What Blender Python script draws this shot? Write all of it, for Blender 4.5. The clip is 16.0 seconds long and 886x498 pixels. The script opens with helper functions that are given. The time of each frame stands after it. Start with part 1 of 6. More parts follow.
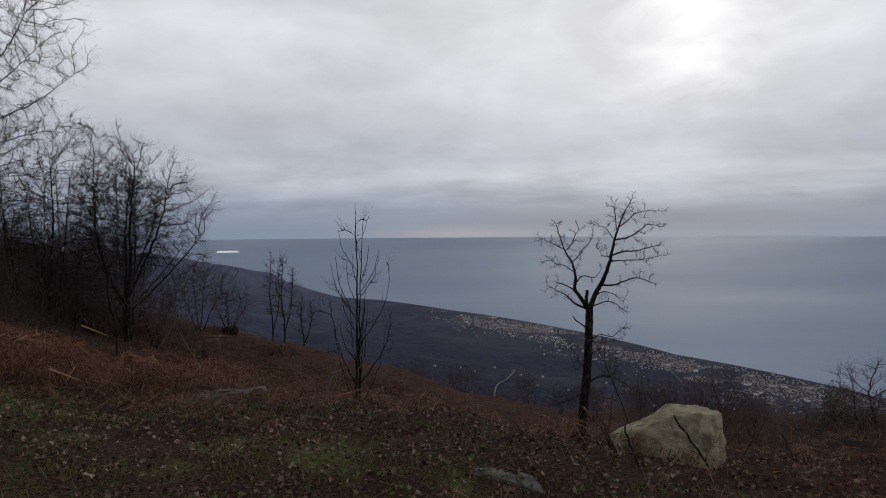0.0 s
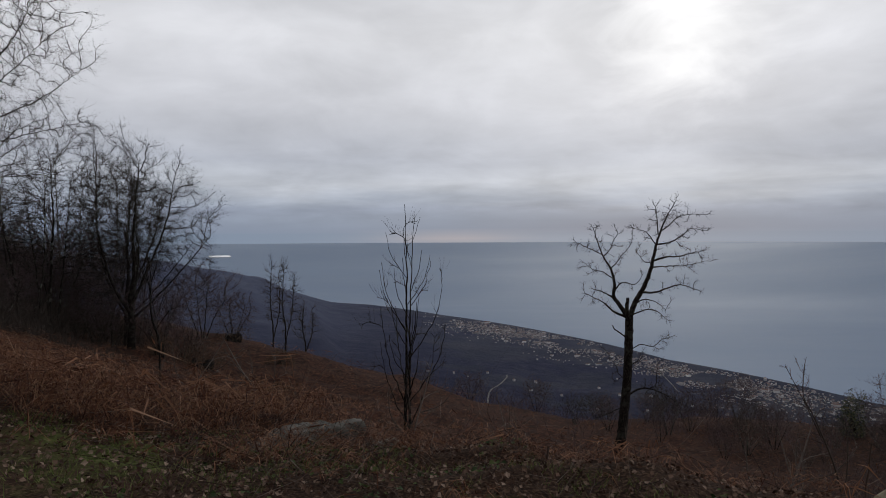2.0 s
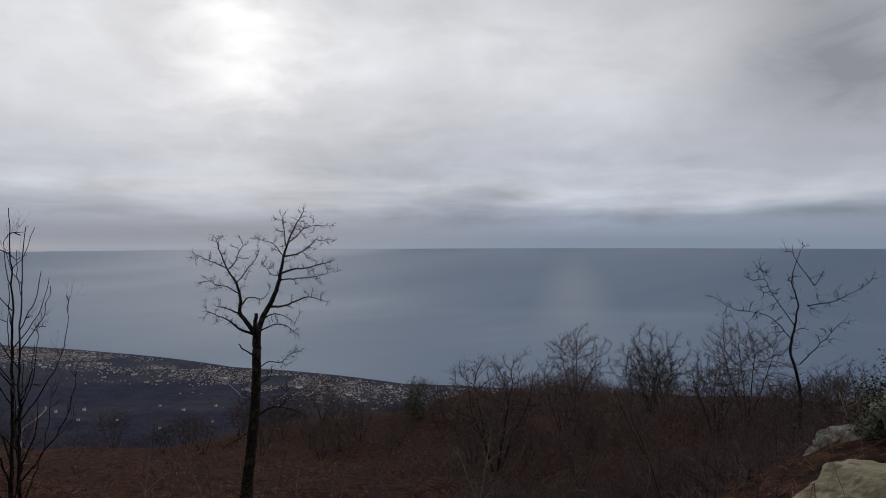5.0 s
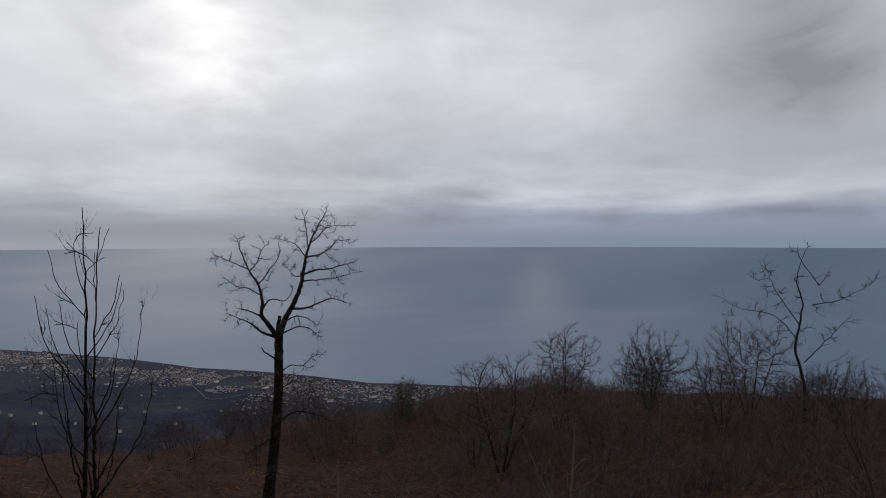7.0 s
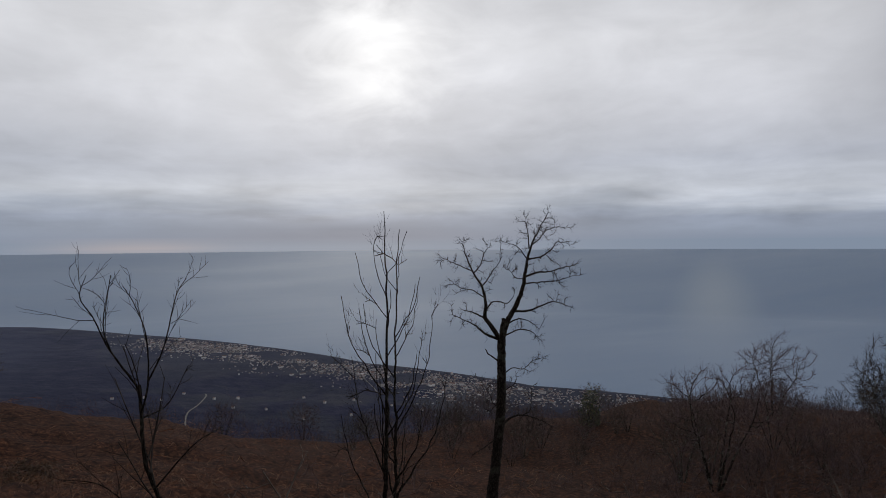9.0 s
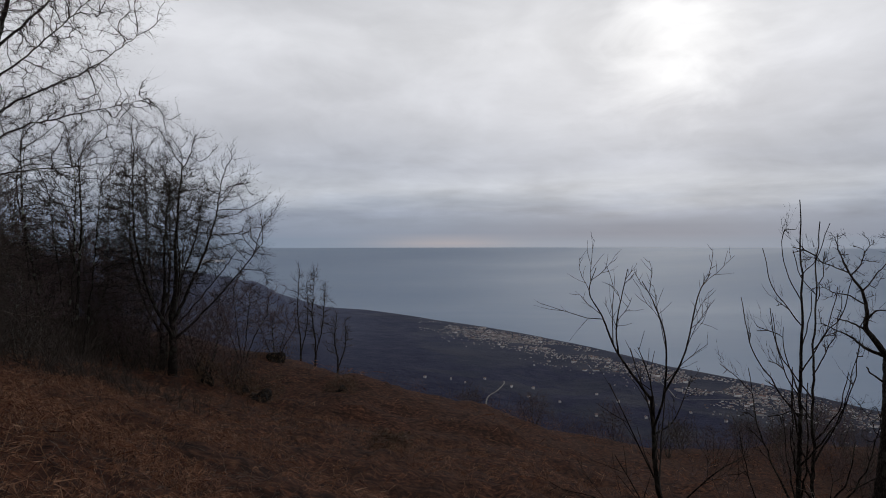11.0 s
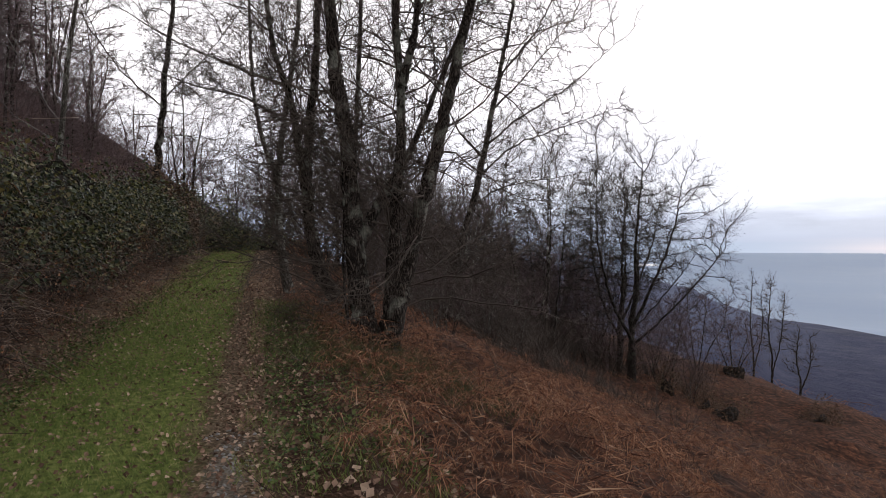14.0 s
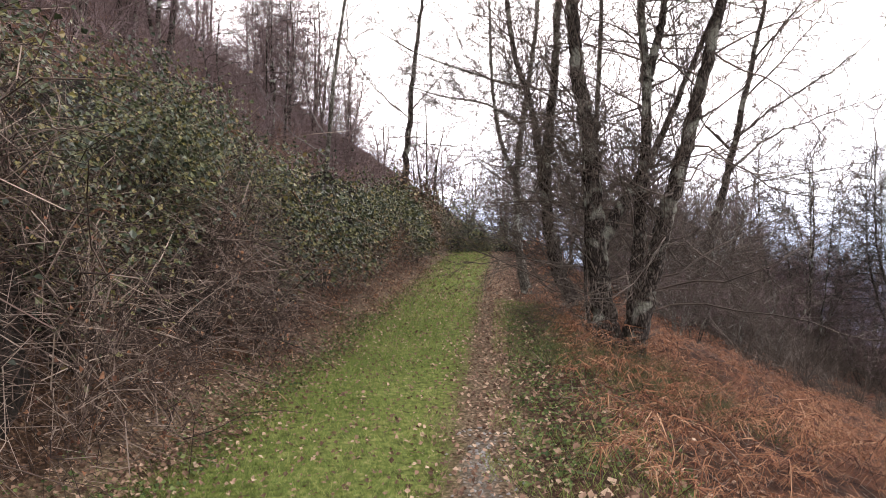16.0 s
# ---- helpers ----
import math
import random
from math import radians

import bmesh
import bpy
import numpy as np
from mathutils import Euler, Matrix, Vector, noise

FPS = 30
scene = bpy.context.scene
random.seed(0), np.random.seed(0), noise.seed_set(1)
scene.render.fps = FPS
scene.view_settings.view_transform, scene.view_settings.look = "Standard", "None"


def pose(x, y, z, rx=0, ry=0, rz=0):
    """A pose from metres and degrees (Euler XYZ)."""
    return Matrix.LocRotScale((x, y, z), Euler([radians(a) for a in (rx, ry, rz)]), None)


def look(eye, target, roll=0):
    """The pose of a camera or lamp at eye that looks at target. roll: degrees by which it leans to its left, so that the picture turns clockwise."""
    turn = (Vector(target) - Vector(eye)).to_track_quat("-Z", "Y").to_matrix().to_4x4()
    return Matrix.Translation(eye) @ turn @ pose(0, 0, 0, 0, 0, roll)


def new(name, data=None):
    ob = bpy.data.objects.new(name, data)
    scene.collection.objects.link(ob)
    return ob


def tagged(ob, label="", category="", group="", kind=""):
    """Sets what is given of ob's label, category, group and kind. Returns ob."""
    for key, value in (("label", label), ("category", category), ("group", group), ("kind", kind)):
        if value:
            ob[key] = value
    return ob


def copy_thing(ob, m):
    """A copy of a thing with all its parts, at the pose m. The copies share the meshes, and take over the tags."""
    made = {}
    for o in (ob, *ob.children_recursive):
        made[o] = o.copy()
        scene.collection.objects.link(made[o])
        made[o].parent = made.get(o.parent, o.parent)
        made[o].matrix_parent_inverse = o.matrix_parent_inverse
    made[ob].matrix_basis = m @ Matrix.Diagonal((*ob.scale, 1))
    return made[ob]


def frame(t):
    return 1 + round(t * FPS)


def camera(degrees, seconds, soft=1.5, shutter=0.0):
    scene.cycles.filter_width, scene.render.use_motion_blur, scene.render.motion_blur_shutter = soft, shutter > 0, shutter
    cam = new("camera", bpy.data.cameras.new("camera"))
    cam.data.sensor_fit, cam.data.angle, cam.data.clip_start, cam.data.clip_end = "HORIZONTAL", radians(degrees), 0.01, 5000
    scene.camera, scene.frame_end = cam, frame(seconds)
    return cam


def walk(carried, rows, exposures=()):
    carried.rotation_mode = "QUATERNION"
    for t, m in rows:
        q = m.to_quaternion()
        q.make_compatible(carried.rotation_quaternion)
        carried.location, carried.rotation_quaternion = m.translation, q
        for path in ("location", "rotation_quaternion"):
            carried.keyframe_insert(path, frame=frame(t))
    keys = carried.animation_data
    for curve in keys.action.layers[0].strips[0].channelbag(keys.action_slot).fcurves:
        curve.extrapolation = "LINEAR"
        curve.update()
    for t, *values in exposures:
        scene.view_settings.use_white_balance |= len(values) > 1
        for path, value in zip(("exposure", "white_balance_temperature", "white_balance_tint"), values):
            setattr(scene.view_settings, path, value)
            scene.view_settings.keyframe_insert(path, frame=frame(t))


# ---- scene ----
cam = camera(68.1, 16.0, soft=0.9)
PATH = [
    (0, (-0.031, -0.031, 1.614), (-0.025, 1.968, 1.551), -0.4),
    (0.5, (-0.342, 0.183, 1.64), (-0.353, 2.182, 1.582), -0.3),
    (1, (-0.743, 0.613, 1.609), (-0.76, 2.612, 1.553), -0.3),
    (1.5, (-1.196, 0.987, 1.6), (-1.205, 2.987, 1.548), -0.3),
    (2, (-1.575, 1.39, 1.583), (-1.546, 3.389, 1.535), -0.3),
    (2.5, (-1.921, 1.821, 1.631), (-1.88, 3.82, 1.583), -0.3),
    (3, (-2.237, 2.124, 1.648), (-2.045, 4.114, 1.604), -0.3),
    (3.5, (-2.497, 2.588, 1.625), (-1.996, 4.523, 1.582), -0.3),
    (4, (-2.748, 2.958, 1.649), (-1.95, 4.792, 1.614), -0.3),
    (4.5, (-2.953, 3.123, 1.707), (-1.832, 4.779, 1.675), -0.1),
    (5, (-3.252, 3.62, 1.725), (-2.027, 5.2, 1.695), -0.2),
    (7.5, (-5.092, 5.646, 1.79), (-3.786, 7.16, 1.756), -0.1),
    (8, (-5.461, 6.03, 1.784), (-4.181, 7.566, 1.753), -0.2),
    (8.5, (-5.847, 6.442, 1.792), (-4.692, 8.074, 1.764), -0.1),
    (9, (-6.235, 6.867, 1.787), (-5.339, 8.655, 1.762), -0.4),
    (9.2, (-6.368, 7.092, 1.752), (-5.598, 8.938, 1.731), -0.4),
    (11.3, (-7.642, 8.011, 1.758), (-7.784, 10.006, 1.725), -0.1),
    (11.5, (-7.78, 8.055, 1.766), (-8.076, 10.033, 1.733), -0.1),
    (12, (-8.085, 8.136, 1.783), (-8.668, 10.049, 1.753), 0.0),
    (12.5, (-8.415, 8.289, 1.788), (-9.036, 10.19, 1.761), 0.1),
    (13, (-8.693, 8.458, 1.819), (-9.383, 10.335, 1.79), -0.1),
    (13.5, (-9.001, 8.502, 1.788), (-9.888, 10.294, 1.771), -0.2),
    (14, (-9.261, 8.638, 1.795), (-10.413, 10.273, 1.779), -0.2),
    (14.5, (-9.356, 8.65, 1.799), (-10.761, 10.073, 1.787), -0.2),
    (15, (-9.41, 8.646, 1.783), (-10.948, 9.924, 1.78), -0.0),
    (15.5, (-9.445, 8.631, 1.787), (-11.061, 9.809, 1.782), -0.0),
    (16, (-9.451, 8.617, 1.792), (-11.091, 9.761, 1.783), -0.1),
]
walk(cam, [(t, look(eye, target, roll)) for t, eye, target, roll in PATH],
     exposures=[(0, -0.12, 6500, 10), (9, -0.15, 6500, 10), (11.5, -0.1, 6500, 10), (12, 0.03, 6550, 10), (12.5, 0.22, 6600, 10.5), (13, 0.45, 6650, 11), (13.5, 0.6, 6700, 12), (14, 1.08, 6800, 13), (14.5, 1.85, 6900, 14),
                (15, 2.4, 7000, 15), (15.5, 2.6, 7000, 15), (16, 2.65, 7000, 15)])

# ---- sky, sun ----
def world_sky():
    w = bpy.data.worlds.new("overcast_sky")
    scene.world = w
    w.use_nodes = True
    nt = w.node_tree
    nt.nodes.clear()
    N, L = nt.nodes.new, nt.links.new

    def math_(op, a, b=None, clamp=False):
        n = N("ShaderNodeMath")
        n.operation, n.use_clamp = op, clamp
        for i, v in enumerate((a, b)):
            if v is None:
                continue
            if isinstance(v, (int, float)):
                n.inputs[i].default_value = v
            else:
                L(v, n.inputs[i])
        return n.outputs[0]

    def mix(fac, a, b, kind="MIX"):
        n = N("ShaderNodeMix")
        n.data_type, n.blend_type = "RGBA", kind
        for i, v in ((0, fac), (6, a), (7, b)):
            if isinstance(v, (int, float)):
                n.inputs[i].default_value = v
            elif isinstance(v, tuple):
                n.inputs[i].default_value = (*v, 1)
            else:
                L(v, n.inputs[i])
        return n.outputs[2]

    tc = N("ShaderNodeTexCoord")
    sep = N("ShaderNodeSeparateXYZ")
    L(tc.outputs["Generated"], sep.inputs[0])
    x, y, z = sep.outputs
    # height ramp: hazy blue-grey at the horizon, pale cloud above it, greyer overhead
    ramp = N("ShaderNodeValToRGB")
    el = ramp.color_ramp.elements
    stops = [(0.0, (0.22, 0.28, 0.375)), (0.1, (0.23, 0.29, 0.385)), (0.165, (0.25, 0.30, 0.395)), (0.225, (0.285, 0.335, 0.43)), (0.27, (0.30, 0.345, 0.44)), (0.30, (0.36, 0.405, 0.49)), (0.35, (0.555, 0.59, 0.66)),
             (0.40, (0.49, 0.52, 0.595)), (0.49, (0.66, 0.675, 0.73)), (0.58, (0.74, 0.75, 0.79)), (0.70, (0.50, 0.51, 0.545)), (1.0, (0.12, 0.125, 0.14))]
    el[0].position, el[0].color = stops[0][0], (*stops[0][1], 1)
    el[1].position, el[1].color = stops[-1][0], (*stops[-1][1], 1)
    for p, c in stops[1:-1]:
        e = el.new(p)
        e.color = (*c, 1)
    # ramp place: 0.1 at the horizon, growing as the square root of height
    h = math_("ADD", math_("MULTIPLY", math_("SQRT", math_("MAXIMUM", z, 0.0)), 0.9), 0.1)
    # bend the layers a little
    flat = N("ShaderNodeCombineXYZ")
    den = math_("ADD", math_("MAXIMUM", z, 0.0), 0.13)
    L(math_("DIVIDE", x, den), flat.inputs[0])
    L(math_("DIVIDE", y, den), flat.inputs[1])

    def clouds(scale, detail, rough, off, warp=0.0):
        n = N("ShaderNodeTexNoise")
        n.inputs["Distortion"].default_value = warp
        n.inputs["Scale"].default_value, n.inputs["Detail"].default_value, n.inputs["Roughness"].default_value = scale, detail, rough
        m = N("ShaderNodeMapping")
        m.inputs["Location"].default_value = off
        L(flat.outputs[0], m.inputs[0])
        L(m.outputs[0], n.inputs["Vector"])
        return n.outputs["Fac"]

    def puffs(scale, detail, rough, squash, off, warp=0.0):
        n = N("ShaderNodeTexNoise")
        n.inputs["Scale"].default_value, n.inputs["Detail"].default_value, n.inputs["Roughness"].default_value = scale, detail, rough
        n.inputs["Distortion"].default_value = warp
        k = N("ShaderNodeMapping")
        k.inputs["Location"].default_value, k.inputs["Scale"].default_value = off, (1, 1, squash)
        L(tc.outputs["Generated"], k.inputs[0])
        L(k.outputs[0], n.inputs["Vector"])
        return n.outputs["Fac"]

    c1, c2 = puffs(2.4, 5, 0.5, 1.7, (3.1, 1.2, 0.4), 0.3), puffs(7.0, 7, 0.55, 2.2, (7.3, 2.2, 4.0), 0.5)
    rolls, shreds = clouds(1.0, 8, 0.55, (1.3, 5.2, 2.0), 0.4), puffs(6.0, 8, 0.55, 5, (2.3, 4.1, 0.2), 0.3)
    low = puffs(3.0, 4, 0.5, 9, (0.3, 0.1, 0.7), 0.2)
    bend = math_("MULTIPLY", math_("SUBTRACT", low, 0.5), 0.16)
    gate = math_("MULTIPLY", math_("SUBTRACT", z, 0.002), 30.0, True)
    near = math_("MULTIPLY", math_("SUBTRACT", 0.16, z), 9.0, True)
    L(math_("ADD", h, math_("MULTIPLY", bend, math_("MULTIPLY", gate, near))), ramp.inputs[0])
    soft = math_("ADD", math_("MULTIPLY", math_("SUBTRACT", c1, 0.5), 0.75), math_("MULTIPLY", math_("SUBTRACT", c2, 0.5), 0.40))
    soft = math_("ADD", soft, math_("MULTIPLY", math_("SUBTRACT", rolls, 0.5), 0.42))
    soft = math_("ADD", soft, math_("MULTIPLY", math_("MULTIPLY", math_("SUBTRACT", shreds, 0.5), near), 0.9))
    soft = math_("MULTIPLY", soft, gate)
    gain = math_("ADD", soft, 1.0)
    grey = N("ShaderNodeCombineColor")
    for i in range(3):
        L(gain, grey.inputs[i])
    col = mix(1.0, ramp.outputs[0], grey.outputs[0], "MULTIPLY")

    def toward(az, elev, tight):
        """1 in a direction, falling off around it."""
        d = N("ShaderNodeVectorMath")
        d.operation = "DOT_PRODUCT"
        a, e = radians(az), radians(elev)
        L(tc.outputs["Generated"], d.inputs[0])
        d.inputs[1].default_value = (math.sin(a) * math.cos(e), math.cos(a) * math.cos(e), math.sin(e))
        return math_("POWER", math_("MAXIMUM", d.outputs["Value"], 0.0), tight)

    # thin cloud before the sun, a heavier grey bank beside it, the warm gleam on the horizon
    thin = math_("MULTIPLY", math_("ADD", toward(21.0, 16.0, 240), math_("MULTIPLY", math_("SUBTRACT", c2, 0.5), 2.2)), 1.0, True)
    thin = math_("MULTIPLY", thin, toward(21.0, 16.3, 130))
    glow = math_("ADD", math_("MULTIPLY", thin, 0.55), math_("MULTIPLY", toward(15, 20, 16), 0.16), True)
    col = mix(glow, col, (1.35, 1.35, 1.35))
    # the low dark edge of the cloud sheet towards the north
    edge = math_("MULTIPLY", math_("SUBTRACT", 0.022, math_("ABSOLUTE", math_("SUBTRACT", z, 0.013))), 60.0, True)
    edge = math_("MULTIPLY", math_("MULTIPLY", edge, toward(16, 1, 22)), math_("ADD", shreds, 0.2), True)
    col = mix(math_("MULTIPLY", edge, 0.7), col, (0.17, 0.205, 0.28))
    bank = math_("MULTIPLY", toward(69.5, 14.0, 90), math_("ADD", math_("MULTIPLY", c2, 1.3), 0.3))
    col = mix(math_("MULTIPLY", bank, 1.0, True), col, (0.29, 0.30, 0.335))
    gleam = math_("MULTIPLY", toward(1.5, -0.3, 180), math_("MULTIPLY", math_("SUBTRACT", 0.016, math_("ABSOLUTE", math_("ADD", z, 0.008))), 60.0, True))
    col = mix(math_("MULTIPLY", gleam, 0.4, True), col, (0.62, 0.50, 0.46))
    nish = N("ShaderNodeTexSky")
    nish.sky_type, nish.sun_disc = "NISHITA", False
    nish.sun_elevation, nish.sun_rotation = radians(17), radians(20)
    total = N("ShaderNodeBackground")
    L(mix(0.0015, col, nish.outputs[0]), total.inputs[0])
    total.inputs[1].default_value = 1.0
    out = N("ShaderNodeOutputWorld")
    L(total.outputs[0], out.inputs[0])


world_sky()
sun = new("sun", bpy.data.lights.new("sun", "SUN"))
sun.data.energy, sun.data.angle, sun.data.color = 0.2, radians(30), (1.0, 0.96, 0.9)
sun.matrix_world = look((math.sin(radians(20)) * 50, math.cos(radians(20)) * 50, 30), (0, 0, 0))

# ---- materials ----
def material(name, colors, scale=8.0, rough=0.85, bump=0.3, spread=0.5, detail=6, second=None, stretch=(1, 1, 1), island=0.0, random_tint=0.0,
             spec=0.3, through_light=0.0, bump_scale=None, distance=0.02):
    """Noise between the given colours, fine relief, optional second stain layer (colour, scale, amount), variation piece by piece."""
    m = bpy.data.materials.new(name)
    m.use_nodes = True
    nt = m.node_tree
    b = nt.nodes["Principled BSDF"]
    N, L = nt.nodes.new, nt.links.new
    tc = N("ShaderNodeTexCoord")
    mp = N("ShaderNodeMapping")
    mp.inputs["Scale"].default_value = stretch
    L(tc.outputs["Object"], mp.inputs[0])
    no = N("ShaderNodeTexNoise")
    no.inputs["Scale"].default_value, no.inputs["Detail"].default_value, no.inputs["Roughness"].default_value = scale, detail, 0.6
    L(mp.outputs[0], no.inputs["Vector"])
    rp = N("ShaderNodeValToRGB")
    el = rp.color_ramp.elements
    n = len(colors)
    lo, hi = 0.5 - spread / 2, 0.5 + spread / 2
    el[0].position, el[0].color = lo, (*colors[0], 1)
    el[1].position, el[1].color = hi, (*colors[-1], 1)
    for i, c in enumerate(colors[1:-1], 1):
        e = el.new(lo + (hi - lo) * i / (n - 1))
        e.color = (*c, 1)
    fac = no.outputs["Fac"]
    if island:
        geo = N("ShaderNodeNewGeometry")
        mx = N("ShaderNodeMix")
        mx.data_type = "FLOAT"
        mx.inputs[0].default_value = island
        L(fac, mx.inputs[2])
        L(geo.outputs["Random Per Island"], mx.inputs[3])
        fac = mx.outputs[0]
    L(fac, rp.inputs[0])
    col = rp.outputs[0]
    if second:
        c2, s2, amount = second
        n2 = N("ShaderNodeTexNoise")
        n2.inputs["Scale"].default_value, n2.inputs["Detail"].default_value = s2, 4
        L(mp.outputs[0], n2.inputs["Vector"])
        r2 = N("ShaderNodeMapRange")
        r2.inputs[1].default_value, r2.inputs[2].default_value, r2.inputs[4].default_value = 0.48, 0.62, amount
        L(n2.outputs["Fac"], r2.inputs[0])
        mx = N("ShaderNodeMix")
        mx.data_type = "RGBA"
        L(r2.outputs[0], mx.inputs[0])
        L(col, mx.inputs[6])
        mx.inputs[7].default_value = (*c2, 1)
        col = mx.outputs[2]
    if random_tint:
        ob = N("ShaderNodeObjectInfo")
        hs = N("ShaderNodeHueSaturation")
        mr = N("ShaderNodeMapRange")
        mr.inputs[3].default_value, mr.inputs[4].default_value = 1 - random_tint, 1 + random_tint
        L(ob.outputs["Random"], mr.inputs[0])
        L(mr.outputs[0], hs.inputs["Value"])
        L(col, hs.inputs["Color"])
        col = hs.outputs[0]
    L(col, b.inputs["Base Color"])
    b.inputs["Roughness"].default_value = rough
    b.inputs["Specular IOR Level"].default_value = spec
    if through_light:
        out = [n for n in nt.nodes if n.type == "OUTPUT_MATERIAL"][0]
        tr = N("ShaderNodeBsdfTranslucent")
        L(col, tr.inputs[0])
        ms = N("ShaderNodeMixShader")
        ms.inputs[0].default_value = through_light
        L(b.outputs[0], ms.inputs[1])
        L(tr.outputs[0], ms.inputs[2])
        L(ms.outputs[0], out.inputs[0])
    if bump:
        bp = N("ShaderNodeBump")
        bp.inputs["Strength"].default_value, bp.inputs["Distance"].default_value = bump, distance
        h = fac
        if bump_scale:
            n3 = N("ShaderNodeTexNoise")
            n3.inputs["Scale"].default_value, n3.inputs["Detail"].default_value = bump_scale, 5
            L(mp.outputs[0], n3.inputs["Vector"])
            h = n3.outputs["Fac"]
        L(h, bp.inputs["Height"])
        L(bp.outputs[0], b.inputs["Normal"])
    return m


def bark_material(name, deep, mid, light, lichen, amount, scale=26.0):
    """Rugged bark: long plates parted by dark cracks, with lichen blotches and moss."""
    m = bpy.data.materials.new(name)
    m.use_nodes = True
    nt = m.node_tree
    b = nt.nodes["Principled BSDF"]
    N, L = nt.nodes.new, nt.links.new
    tc = N("ShaderNodeTexCoord")
    mp = N("ShaderNodeMapping")
    mp.inputs["Scale"].default_value = (1, 1, 0.22)
    warp = N("ShaderNodeTexNoise")
    warp.inputs["Scale"].default_value, warp.inputs["Detail"].default_value = 7, 4
    L(tc.outputs["Object"], warp.inputs["Vector"])
    ad = N("ShaderNodeVectorMath")
    ad.operation = "MULTIPLY_ADD"
    L(warp.outputs["Color"], ad.inputs[0])
    ad.inputs[1].default_value = (0.10, 0.10, 0.10)
    L(tc.outputs["Object"], ad.inputs[2])
    L(ad.outputs[0], mp.inputs[0])
    vo = N("ShaderNodeTexVoronoi")
    vo.feature = "DISTANCE_TO_EDGE"
    vo.inputs["Scale"].default_value = scale
    L(mp.outputs[0], vo.inputs["Vector"])
    fine = N("ShaderNodeTexNoise")
    fine.inputs["Scale"].default_value, fine.inputs["Detail"].default_value = scale * 2.2, 5
    L(mp.outputs[0], fine.inputs["Vector"])
    mx = N("ShaderNodeMath")
    mx.operation = "MULTIPLY_ADD"
    L(vo.outputs["Distance"], mx.inputs[0])
    mx.inputs[1].default_value = 1.7
    sh = N("ShaderNodeMath")
    sh.operation = "MULTIPLY_ADD"
    L(fine.outputs["Fac"], sh.inputs[0])
    sh.inputs[1].default_value, sh.inputs[2].default_value = 0.8, -0.22
    L(sh.outputs[0], mx.inputs[2])
    rp = N("ShaderNodeValToRGB")
    el = rp.color_ramp.elements
    el[0].position, el[0].color = 0.12, (*deep, 1)
    el[1].position, el[1].color = 0.80, (*light, 1)
    e = el.new(0.42)
    e.color = (*mid, 1)
    L(mx.outputs[0], rp.inputs[0])
    n2 = N("ShaderNodeTexNoise")
    n2.inputs["Scale"].default_value, n2.inputs["Detail"].default_value = 3.2, 7
    L(tc.outputs["Object"], n2.inputs["Vector"])
    r2 = N("ShaderNodeMapRange")
    r2.inputs[1].default_value, r2.inputs[2].default_value, r2.inputs[4].default_value = 0.53, 0.62, amount
    L(n2.outputs["Fac"], r2.inputs[0])
    x = N("ShaderNodeMix")
    x.data_type = "RGBA"
    L(r2.outputs[0], x.inputs[0])
    L(rp.outputs[0], x.inputs[6])
    x.inputs[7].default_value = (*lichen, 1)
    L(x.outputs[2], b.inputs["Base Color"])
    b.inputs["Roughness"].default_value = 0.96
    b.inputs["Specular IOR Level"].default_value = 0.15
    bp = N("ShaderNodeBump")
    bp.inputs["Strength"].default_value, bp.inputs["Distance"].default_value = 1.0, 0.035
    L(mx.outputs[0], bp.inputs["Height"])
    L(bp.outputs[0], b.inputs["Normal"])
    return m


M_BARK = bark_material("dark_alder_bark", (0.008, 0.006, 0.005), (0.036, 0.028, 0.023), (0.12, 0.10, 0.084), (0.27, 0.27, 0.225), 0.65)
M_BARK_DARK = bark_material("dark_cracked_bark", (0.008, 0.006, 0.005), (0.030, 0.024, 0.020), (0.075, 0.062, 0.052), (0.11, 0.11, 0.09), 0.4)
M_BARK_PALE = bark_material("pale_lichen_bark", (0.03, 0.026, 0.02), (0.10, 0.09, 0.076), (0.20, 0.19, 0.165), (0.33, 0.33, 0.29), 0.75, 34.0)
M_TWIG = material("grey_brown_twigs", [(0.052, 0.040, 0.033), (0.105, 0.083, 0.068)], 3, 0.9, 0, 0.5, island=0.6)
M_TWIG_DARK = material("dark_twigs", [(0.022, 0.017, 0.014), (0.058, 0.045, 0.038)], 3, 0.9, 0, 0.5, island=0.6)
M_TWIG_RED = material("red_brown_twigs", [(0.085, 0.058, 0.056), (0.18, 0.13, 0.128)], 3, 0.9, 0, 0.5, island=0.6)
M_TWIG_GREY = material("grey_twigs", [(0.10, 0.088, 0.082), (0.20, 0.18, 0.17)], 3, 0.9, 0, 0.5, island=0.6)
M_CANE = material("dead_canes", [(0.020, 0.012, 0.010), (0.052, 0.032, 0.025), (0.11, 0.076, 0.060), (0.32, 0.25, 0.205)], 3, 0.85, 0, 0.8, island=0.85)
M_DEADWOOD = material("weathered_deadwood", [(0.07, 0.055, 0.046), (0.16, 0.13, 0.11), (0.34, 0.29, 0.25)], 6, 0.9, 0, 0.6, island=0.4)
M_BRACKEN = material("dead_bracken", [(0.022, 0.011, 0.009), (0.09, 0.035, 0.022), (0.235, 0.10, 0.054), (0.42, 0.215, 0.12), (0.62, 0.42, 0.275)], 0.8, 0.9, 0, 0.8, island=0.6, through_light=0.2, second=((0.05, 0.022, 0.018), 0.9, 0.5))
